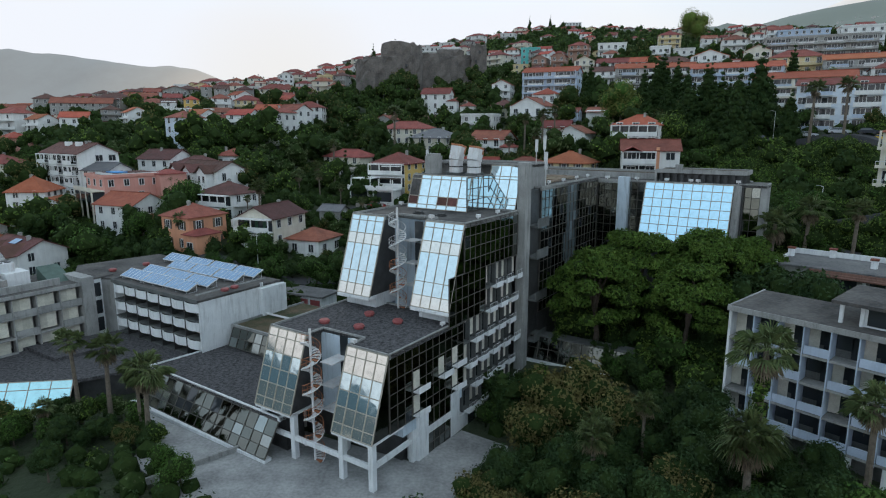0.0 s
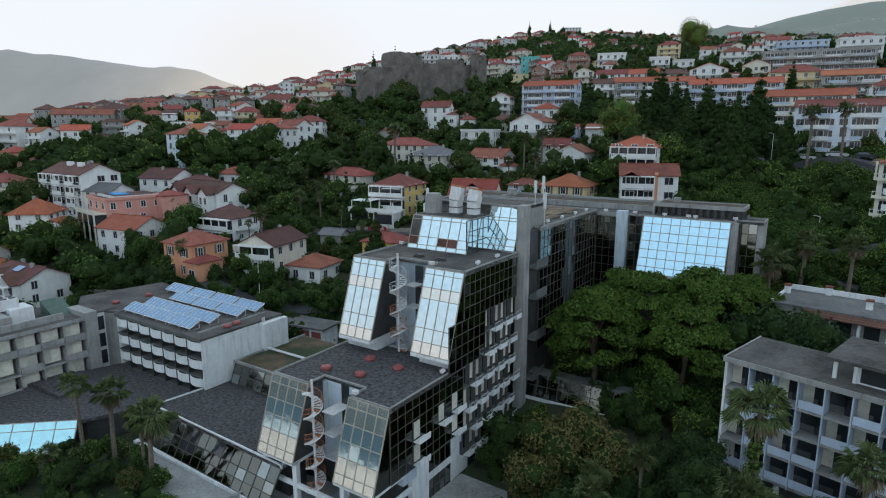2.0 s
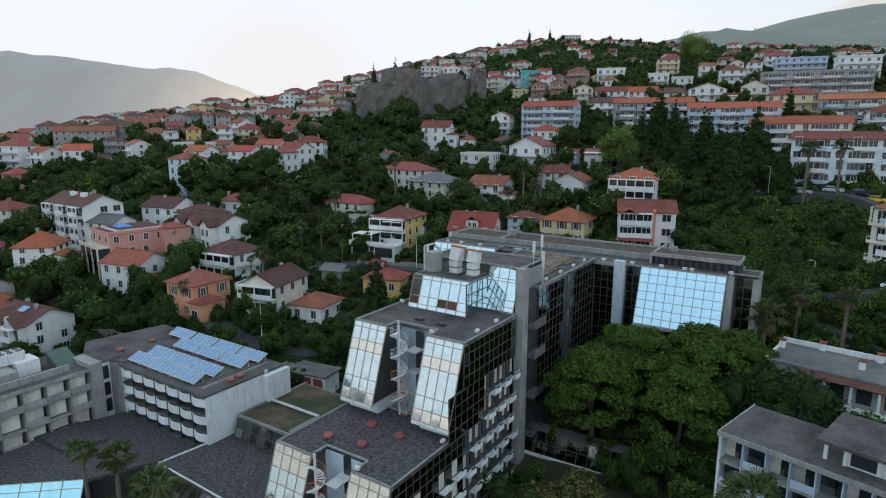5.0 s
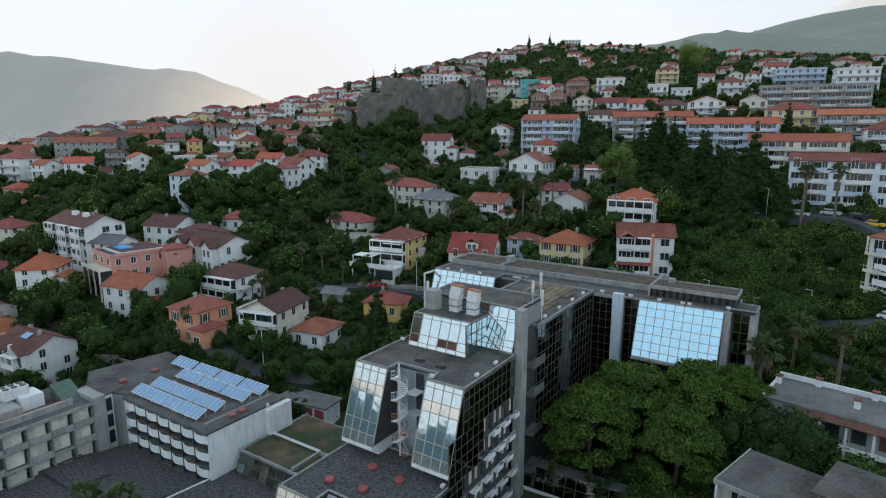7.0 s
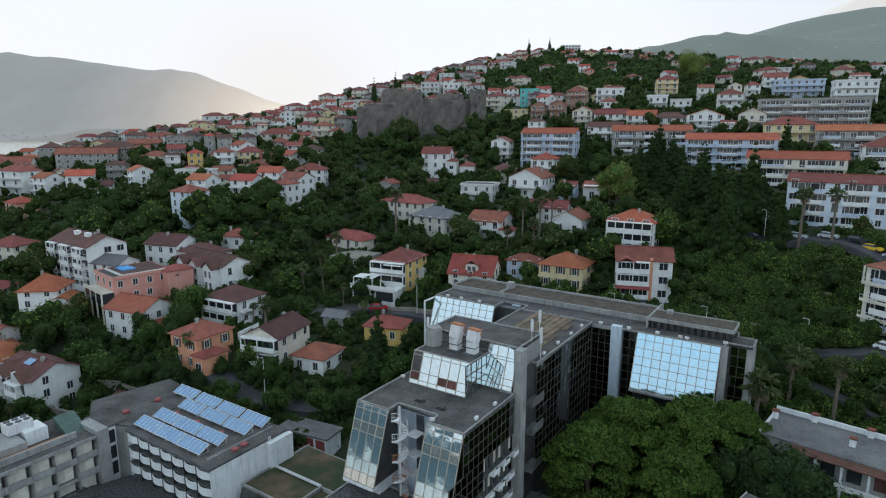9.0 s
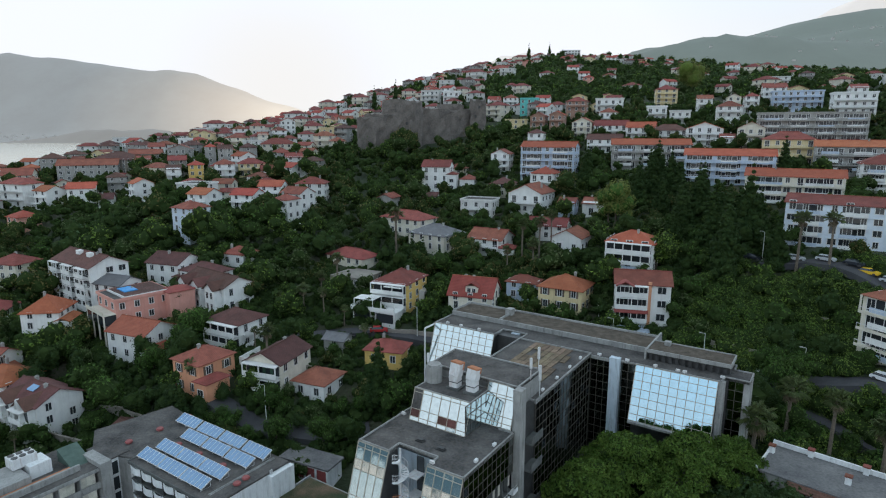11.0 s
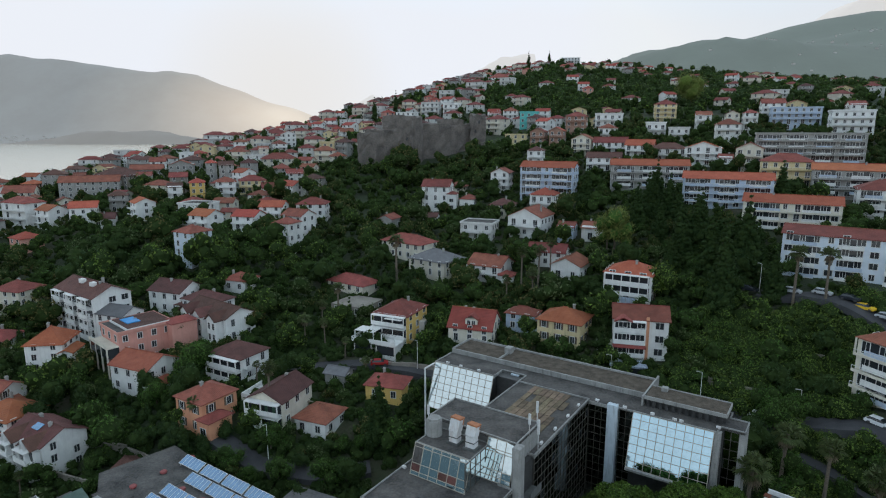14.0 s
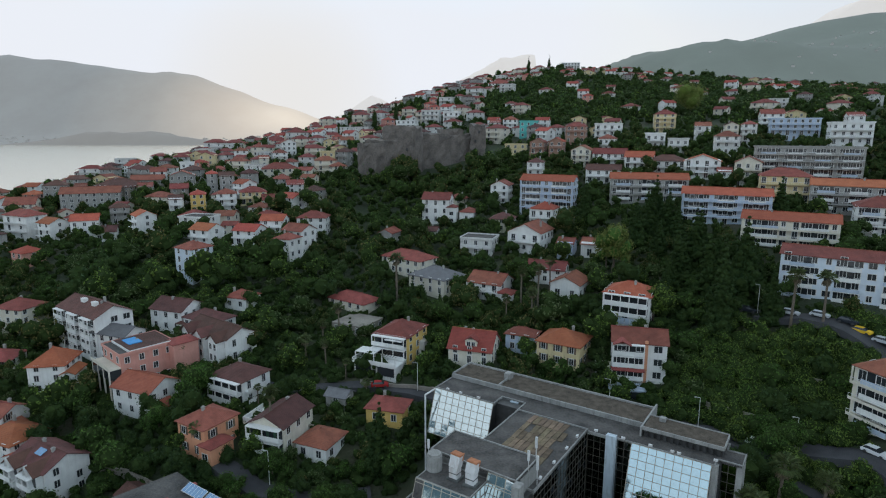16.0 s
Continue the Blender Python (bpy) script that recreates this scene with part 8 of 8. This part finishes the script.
for lx, ly, ls in ((11.5, 57.5, 1.25), (14.0, 59.5, 1.2), (9.5, 54.0, 1.0), (16.5, 55.0, 1.0)):
    plant(fine[2], lx, ly, None, ls)
for lx, ly, ls in ((-44.0, 107.0, 0.7), (-40.0, 104.5, 0.75), (-30.5, 101.5, 0.8), (-22.0, 101.0, 0.85), (-18.0, 102.5, 0.7), (-16.0, 110.0, 0.6), (-36.0, 101.5, 0.6)):
    plant(protos[(0, 4, 6)[int(-lx) % 3]], lx, ly, None, ls)

ROADS = []
ROAD_Z = []


def road(name, pts, w, label):
    """A strip of asphalt laid on the slope."""
    vs, fs = [], []
    dense = []
    for a, b in zip(pts, pts[1:]):
        a, b = Vector(a), Vector(b)
        k = max(1, int((b - a).length / 2.5))
        dense += [a + (b - a) * j / k for j in range(k)]
    dense.append(Vector(pts[-1]))
    for i, p in enumerate(dense):
        d = (dense[min(i + 1, len(dense) - 1)] - dense[max(i - 1, 0)]).normalized()
        s = Vector((-d.y, d.x)) * w / 2
        z = max(land(*(p + s)), land(*(p - s)), land(*p)) + 0.12
        vs += [(p.x + s.x, p.y + s.y, z), (p.x - s.x, p.y - s.y, z), (p.x + s.x * 1.06, p.y + s.y * 1.06, z - 1.5), (p.x - s.x * 1.06, p.y - s.y * 1.06, z - 1.5)]
        ROADS.append((p.x, p.y, w / 2))
        ROAD_Z.append((p.x, p.y, z))
        if i:
            k = 4 * i
            fs += [(k - 4, k - 3, k + 1, k), (k - 4, k, k + 2, k - 2), (k - 3, k - 1, k + 3, k + 1)]
    me = bpy.data.meshes.new(name)
    me.from_pydata(vs, [], fs)
    me.materials.append(M["asphalt"])
    tagged(new(name, me), label, "road", kind="structure")
    return dense


road("road", [(79, 146), (87, 139), (95, 126), (101, 112), (106, 98)], 6.0, "grey street with parked cars along the slope")
road("road", [(30, 121), (42, 117), (54, 112), (62, 107.5), (68, 103), (73, 97), (77.5, 88), (82, 77), (88, 66)], 6.0, "narrow asphalt street behind the hotel")
road("road", [(60, 103), (63, 97), (66.5, 90), (71, 82), (76, 72)], 2.6, "narrow pale footpath below the street")
road("road", [(-52, 142), (-44, 138), (-38, 136), (-28, 137), (-15, 136), (0, 131), (16, 128), (30, 121)], 4.0, "narrow lane between the gardens")
road("road", [(-46, 112), (-36, 106), (-24, 104), (-14, 106)], 4.5, "narrow lane behind the solar-panel block")

# scattered trees and gardens
rng = random.Random(77)


BINS = {}
for hx, hy, hr in [(a, b, q * 0.78) for a, b, q in HOUSES] + ROADS:
    k = int((hr + 4) // 12) + 1
    for bi in range(int(hx // 12) - k, int(hx // 12) + k + 1):
        for bj in range(int(hy // 12) - k, int(hy // 12) + k + 1):
            BINS.setdefault((bi, bj), []).append((hx, hy, hr))
TBINS = {}


def crowded(x, y, d):
    bi, bj = int(x // 6), int(y // 6)
    return any((x - a) ** 2 + (y - b) ** 2 < d * d for i in (-1, 0, 1) for j in (-1, 0, 1) for a, b in TBINS.get((bi + i, bj + j), ()))


def note(x, y):
    TBINS.setdefault((int(x // 6), int(y // 6)), []).append((x, y))


for a, b in TREES:
    note(a, b)


def free(x, y, r):
    for a, b, q in BINS.get((int(x // 12), int(y // 12)), ()):
        if (x - a) ** 2 + (y - b) ** 2 < (q + r) ** 2:
            return False
    u, v = hotel_uv(x, y)
    if -38.5 < u < 1 and -6 < v < 21 or -6 < u < 9 and -16 < v < 14 or -37 < u < -6 and (-11 if u > -24 else -7.5 if u > -28 else -4.5) < v < 0:
        return False
    if -77 < u < -36 and v < 21 and (y > 63 + 0.12 * (x + 52)):
        return False
    if -34 < u < 3 and 21 <= v < 69 or 3 <= u < 27 and 46.5 < v < 69:
        return False
    if -64 < u < -40 and 15 < v < 21.5:
        return False
    k = ((x - 12.5) * 8.5 + (y - 74) * -13) / (8.5 ** 2 + 13 ** 2)
    if -0.1 < k < 1.15 and -3.2 < ((x - 12.5) * 13 + (y - 74) * 8.5) / 15.53 < 2.6:
        return False
    dx, dy = x - 28.4, y - 56.5
    a, b = dx * 0.661 - dy * 0.75, dx * 0.75 + dy * 0.661
    if -2 < a < 33 and -3.5 < b < 11:
        return False
    dx, dy = x - 43.5, y - 76.7
    if -1.5 < dx * 0.736 - dy * 0.677 < 24 and -2.5 < dx * 0.677 + dy * 0.736 < 10.5:
        return False
    return True


WILD = []


def wild(pr, x, y, s):
    """Trees past the nearest few hundred are gathered for one mesh."""
    WILD.append((pr, x, y, land(x, y) - 0.2, s, (x * 71.3 + y * 37.7) % 6.28))
    TREES.append((x, y))


def choose(x, y):
    w = noise.noise((x * 0.02, y * 0.02, 8.0))
    return rng.choices(range(8), (4, 4, 3 + 5 * max(0, w), 2, 5, 1 + 4 * max(0, w), 2, 2))[0]


spots = []
for k in range(9000):
    y = 90 + 245 * rng.random() ** 0.8
    x = rng.uniform(-0.86 * y - 6, 0.82 * y + 6)
    if land(x, y) < -5 or not free(x, y, 1.5):
        continue
    s = 0.5 + 0.95 * rng.random() ** 1.6
    bank = 60 < x < 108 and 88 < y < 137
    if bank:
        s *= 0.75
    if 56 < x < 102 and 142 < y < 222:
        s *= 0.62
    if -120 < x < -48 and 178 < y < 260:
        s *= 1.55
    elif not (free(x, y + 5, 2.0) and free(x, y + 9, 1.0)):
        s *= 0.72
    if crowded(x, y, (3.4 if y < 190 else 4.2) * s):
        continue
    note(x, y)
    spots.append((y, x, rng.choice((1, 1, 0, 1)) if bank else choose(x, y), s))
# foreground garden round the hotel
for k in range(2500):
    y = rng.uniform(34, 92)
    x = rng.uniform(-0.84 * y, 0.84 * y)
    if not free(x, y, 0.8) or land(x, y) < -5:
        continue
    s = rng.uniform(0.4, 0.85)
    if x < -12 and y < 58:
        continue
    if x < -12 or (8 < x < 24 and 52 < y < 72):
        s = min(s, 0.42)
    if crowded(x, y, 2.3 * s):
        continue
    note(x, y)
    spots.append((y, x, rng.choice((8, 9, 9, 10, 11, 11, 11, 9)), s * 1.15))
spots.sort()
for n, (y, x, k, s) in enumerate(spots):
    if n < 165:
        plant((protos + fine)[k], x, y, None, s)
    else:
        wild((protos + fine)[k], x, y, s)


def gather(name, items, keep, label):
    """One mesh of many trees' crowns, thinned for their distance."""
    gv, gf, gm = [], [], []
    mats = []
    cache = {}
    k0 = 0
    nr = np.random.default_rng(3)
    for pr, x, y, z, s, a in items:
        if pr.name not in cache:
            me = [c for c in pr.children if c.name.startswith("crown")][0].data
            co = np.array([v.co[:] for v in me.vertices])
            leaf = [tuple(p.vertices) for p in me.polygons if p.material_index == 0]
            core = [tuple(p.vertices) for p in me.polygons if p.material_index == 1]
            cache[pr.name] = (co, leaf, core, me.materials[0])
        co, leaf, core, mt = cache[pr.name]
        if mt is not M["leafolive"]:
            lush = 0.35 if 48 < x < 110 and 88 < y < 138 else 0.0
            # haze put into the leaf choice: paler tones further up the slope
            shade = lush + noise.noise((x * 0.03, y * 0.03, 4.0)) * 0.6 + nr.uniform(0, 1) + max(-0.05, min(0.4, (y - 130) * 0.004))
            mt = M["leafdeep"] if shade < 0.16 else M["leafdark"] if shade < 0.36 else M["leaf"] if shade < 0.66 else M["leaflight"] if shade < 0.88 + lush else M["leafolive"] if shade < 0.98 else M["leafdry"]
        if mt not in mats:
            mats.append(mt)
        share = keep * (1.0 if y < 150 else 0.7 if y < 200 else 0.5)
        pick = nr.random(len(leaf)) < share
        used_faces = [f for f, q in zip(leaf, pick) if q] + core
        mi = [mats.index(mt)] * int(pick.sum()) + [-1] * len(core)
        idx = np.unique(np.array([i for f in used_faces for i in f]))
        remap = np.full(len(co), -1)
        remap[idx] = np.arange(len(idx)) + k0
        ca, sa = math.cos(a), math.sin(a)
        nl = 3 * len(leaf)
        grown = co.copy()
        mid = co[:nl].reshape(-1, 3, 3).mean(1, keepdims=True)
        grown[:nl] = ((co[:nl].reshape(-1, 3, 3) - mid) * min(1.5, 0.72 / share ** 0.5) + mid).reshape(-1, 3)
        p = grown[idx] * s
        gv.append(np.stack((p[:, 0] * ca - p[:, 1] * sa + x, p[:, 0] * sa + p[:, 1] * ca + y, p[:, 2] + z), 1))
        gf += [tuple(int(remap[i]) for i in f) for f in used_faces]
        gm += mi
        k0 += len(idx)
    me = bpy.data.meshes.new(name)
    me.from_pydata(np.concatenate(gv).tolist(), [], gf)
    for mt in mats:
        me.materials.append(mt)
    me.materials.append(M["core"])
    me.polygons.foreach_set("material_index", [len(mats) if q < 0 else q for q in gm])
    tagged(new(name, me), label, "trees", kind="stuff")


# the wood at the fortress's foot
for k in range(34):
    x, y = rng.uniform(-48, 40), rng.uniform(300, 322)
    if not crowded(x, y, 3.0):
        note(x, y)
        wild(protos[(0, 2, 5, 2)[k % 4]], x, y, rng.uniform(1.1, 1.9))


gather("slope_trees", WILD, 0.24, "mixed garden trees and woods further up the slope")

# undergrowth: shrubs and hedges that cover the open ground
ur = np.random.default_rng(9)
shrubs = []
for k in range(40000):
    y = float(36 + 300 * ur.random() ** 0.75)
    x = float(ur.uniform(-0.86 * y - 4, 0.84 * y + 4))
    if not free(x, y, 0.4) or land(x, y) < -5:
        continue
    if (x < -20 or x > 125) and y > 230 and k % 2:
        continue
    r = float(ur.uniform(0.6, 1.5)) * (1 + 0.002 * y)
    shrubs.append((x, y, land(x, y) + r * 0.35, r))
    if len(shrubs) >= 5200:
        break
for k in range(9000):
    y = float(ur.uniform(95, 172))
    x = float(ur.uniform(-0.84 * y, 0.5 * y))
    if free(x, y, 0.3):
        r = float(ur.uniform(0.7, 1.7))
        shrubs.append((x, y, land(x, y) + r * 0.45, r))
    if len(shrubs) >= 8000:
        break


bank = []
for k in range(2100):
    x, y = float(ur.uniform(48, 112)), float(ur.uniform(88, 138))
    if abs(x - y * 0.62) < 26 and free(x, y, 0.3):
        r = float(ur.uniform(0.8, 2.5))
        bank.append((x, y, land(x, y) + r * 0.4, r))


def thicket(name, clumps, per, leaf, mats, label, seed):
    wr = np.random.default_rng(seed)
    verts, faces, mi = [], [], []
    bm = bmesh.new()
    bmesh.ops.create_icosphere(bm, subdivisions=1, radius=1)
    bm.verts.index_update()
    iv = np.array([v.co[:] for v in bm.verts])
    iff = [tuple(v.index for v in f.verts) for f in bm.faces]
    bm.free()
    for c in clumps:
        v, f = leaf_cloud(wr, [c], per / max(1.0, c[3] ** 0.7), leaf * (1 if c[3] < 1.6 else 0.85))
        k = len(verts)
        verts += v
        faces += [tuple(k + i for i in q) for q in f]
        # clumps beyond y 170 mix paler tones: haze with distance put into colour
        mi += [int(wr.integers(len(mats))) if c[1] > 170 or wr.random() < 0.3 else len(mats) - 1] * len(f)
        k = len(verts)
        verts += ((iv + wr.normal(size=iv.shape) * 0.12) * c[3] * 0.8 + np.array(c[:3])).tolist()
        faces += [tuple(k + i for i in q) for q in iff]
        # core faces carry the painted inner shade
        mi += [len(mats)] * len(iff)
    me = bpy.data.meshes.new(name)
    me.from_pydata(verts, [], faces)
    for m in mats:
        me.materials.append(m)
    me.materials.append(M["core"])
    me.polygons.foreach_set("material_index", mi)
    return tagged(new(name, me), label, "shrubs", kind="stuff")


thicket("undergrowth", shrubs, 24, 0.22, [M["leaf"], M["leaflight"], M["leafolive"], M["leafdark"], M["leafdeep"]], "tangled green shrubs and hedges of the gardens", 12)

thicket("bank_thicket", bank, 48, 0.21, [M["leaf"], M["leaflight"], M["leaflight"]], "green bramble thicket on the bank", 15)

# far woods: leaf clumps in one mesh
wr = np.random.default_rng(5)
clumps = []
for k in range(15000):
    y = float(wr.uniform(300, 780))
    x = float(wr.uniform(-0.85 * y, 0.9 * y))
    z = land(x, y)
    if z < 2 or not free(x, y, 1.2):
        continue
    r = float(wr.uniform(1.6, 4.0)) * (1.4 if y > 670 and 40 < x < 300 else 1.0)
    clumps.append((x, y, z + r * 0.8, r))
    clumps.append((x + float(wr.uniform(-2, 2)), y + float(wr.uniform(-2, 2)), z + r * 1.6, r * 0.7))
    if len(clumps) > 4200:
        break
for k in range(9000):
    y = float(wr.uniform(300, 720))
    x = float(wr.uniform(-0.6 * y, 0.8 * y))
    if land(x, y) < 4 or not free(x, y, -1.0):
        continue
    r = float(wr.uniform(1.2, 2.6))
    clumps.append((x, y, land(x, y) + r * 0.5, r))
    if len(clumps) > 7400:
        break
for k in range(6000):
    y = float(wr.uniform(395, 690))
    x = float(wr.uniform(30 + 0.06 * (y - 400), 0.75 * y))
    if not free(x, y, 0.8):
        continue
    r = float(wr.uniform(2.0, 4.2))
    clumps.append((x, y, land(x, y) + r * 0.7, r))
    if len(clumps) > 9600:
        break
# paler leaf mix stands in for haze over the far hillside
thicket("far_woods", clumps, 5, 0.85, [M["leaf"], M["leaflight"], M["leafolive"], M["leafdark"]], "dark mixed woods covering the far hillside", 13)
# ---- parked cars ----
def car(name, x, y, yaw, paint, label, z=None):
    near = min(ROAD_Z, key=lambda q: (q[0] - x) ** 2 + (q[1] - y) ** 2)
    z = near[2] + 0.01 if z is None else z
    c = base(name, x, y, z, yaw, label, "car", "parked cars")
    bm = bmesh.new()
    prof = [(-2.05, 0.35), (-2.1, 0.75), (-1.9, 0.92), (-1.0, 0.98), (1.35, 0.95), (2.0, 0.8), (2.1, 0.5), (2.05, 0.3)]
    ends = [[bm.verts.new((px, s * 0.85, pz)) for px, pz in prof] for s in (-1, 1)]
    n = len(prof)
    for i in range(n):
        bm.faces.new((ends[0][i], ends[0][(i + 1) % n], ends[1][(i + 1) % n], ends[1][i]))
    bm.faces.new(ends[0][::-1]), bm.faces.new(ends[1])
    part("body", bm, paint, c)
    bm = bmesh.new()
    lo = [(-1.75, -0.78, 0.93), (1.05, -0.78, 0.93), (1.05, 0.78, 0.93), (-1.75, 0.78, 0.93)]
    hi = [(-1.35, -0.62, 1.42), (0.3, -0.62, 1.42), (0.3, 0.62, 1.42), (-1.35, 0.62, 1.42)]
    a, b = [bm.verts.new(p) for p in lo], [bm.verts.new(p) for p in hi]
    for i in range(4):
        bm.faces.new((a[i], a[(i + 1) % 4], b[(i + 1) % 4], b[i]))
    part("cabin_glass", bm, M["window"], c)
    part("roof", boxes((-1.38, 0.34, -0.64, 0.64, 1.41, 1.46)), paint, c)
    for wx in (-1.3, 1.3):
        for wy in (-0.82, 0.82):
            bm = bmesh.new()
            bar(bm, (wx, wy - 0.1, 0.32), (wx, wy + 0.1, 0.32), 0.32, 12)
            part("wheel", bm, M["darkmetal"], c)
    return c


def paint(name, c):
    return surface(name, tuple(v * 0.9 for v in c), c, rough=0.25, scale=3, bump=0)


PAINT = {"silver": paint("silver_car_paint", (0.5, 0.52, 0.55)), "white": paint("white_car_paint", (0.75, 0.76, 0.78)), "dark": paint("dark_car_paint", (0.03, 0.035, 0.045)), "yellow": paint("yellow_car_paint", (0.8, 0.5, 0.04)), "red": paint("red_car_paint", (0.35, 0.03, 0.03))}
for x, y, yaw, k in ((77.5, 147.5, -37, "dark"), (85.0, 142.0, -42, "silver"), (89.5, 137.6, -48, "silver"), (93.0, 133.0, -55, "dark"), (94.4, 130.0, -58, "yellow"), (96.6, 126.0, -62, "silver"), (98.2, 122.3, -66, "dark"),
                     (43.0, 115.0, -35, "dark"), (47.5, 111.5, -40, "dark"), (75.6, 97.0, -62, "white"), (-15.0, 134.8, 5, "red"), (-40.5, 135.5, -30, "dark"), (-31.0, 104.0, -5, "dark"), (60.5, 107.0, -36, "white")):
    car("car", x, y, yaw, PAINT[k], {"silver": "silver", "white": "white", "dark": "dark", "yellow": "yellow", "red": "dark red"}[k] + " small car parked on the street")

# garden walls of pale rough stone
for a, b, h in (((-84, 118), (-64, 112), 2.2), ((-64, 112), (-57, 108), 1.8), ((-78, 108), (-66, 103), 2.0), ((-38, 124), (-26, 121), 1.5), ((-20, 137), (0, 133), 1.4), ((2, 133), (20, 130), 1.6), ((52, 121), (70, 110), 2.2), ((70, 128), (84, 118), 1.6), ((66, 109), (72.5, 104.5), 1.0), ((72.5, 104.5), (75.5, 101.5), 1.0)):
    a, b = Vector(a), Vector(b)
    d = (b - a).normalized()
    s = Vector((-d.y, d.x)) * 0.2
    bm = bmesh.new()
    k = int((b - a).length / 2)
    for i in range(k):
        p, q = a + (b - a) * i / k, a + (b - a) * (i + 1) / k
        z = min(land(*p), land(*q))
        prism([tuple(p - s), tuple(q - s), tuple(q + s), tuple(p + s)], z - 1.0, z + h + 0.2 * noise.noise((p.x, p.y, 0)), 0, bm)
    tagged(new("garden_wall", mesh_of("garden_wall", bm, M["stone"])), "pale rough stone garden wall among shrubs", "wall", kind="structure")

# lamp posts along the streets
def lamp_post(x, y, h=7.5):
    p = base("street_lamp", x, y, land(x, y), 0, "slim grey street lamp on a pole", "street lamp", "street lamps")
    bm = bmesh.new()
    bar(bm, (0, 0, -0.3), (0, 0, h), 0.08, 6, 0.05)
    bar(bm, (0, 0, h), (-0.9, -0.2, h + 0.25), 0.04, 5)
    part("pole", bm, M["steel"], p)
    part("lamp_head", boxes((-1.3, -0.8, -0.35, -0.05, h + 0.2, h + 0.32)), M["concrete"], p)


for x, y in ((52, 114), (66, 104), (77, 94), (36, 122), (-6, 133.5), (-34, 107.5), (80, 147.6)):
    lamp_post(x, y)

# details on single houses
def on_house(name, x, y, z, rz, bm, mat, label, category):
    b = base(name, x, y, z, rz, label, category)
    part("sheet" if category == "tarpaulin" else "body", bm, mat, b)
    return b


on_house("tarpaulin", -79.2, 146.2, 25.9, -42, boxes((-2.4, 2.4, -1.6, 1.6, 0, 0.35)), M["tarp"], "bright blue tarpaulin on the flat roof", "tarpaulin")
on_house("roof_window", -94.5, 157.8, 32.6, -35, boxes((-0.9, 0.9, -0.6, 0.6, -0.6, 0.5)), M["white"], "white roof dormer box on brown tiles", "dormer")
on_house("roof_window", -99.5, 161.5, 32.6, -35, boxes((-0.9, 0.9, -0.6, 0.6, -0.6, 0.5)), M["white"], "white roof dormer box on brown tiles", "dormer")
dm = base("dormer", 7.0, 141.2, 26.4, -19, "cream dormer with a red roof and windows", "dormer")
part("wall", boxes((-1.5, 1.5, -0.4, 3.0, -0.4, 1.9)), M["cream"], dm)
dr = part("roof", roof_mesh(3.0, 3.4, "gable_y", 0.9, 0.3), M["tilered"], dm)
dr.matrix_basis = pose(0, 1.3, 1.92)
for s in (-0.6, 0.6):
    o = part("window", WIN["plain"], None, dm)
    o.matrix_basis = pose(s, -0.42, 0.25) @ Matrix.Scale(0.85, 4)
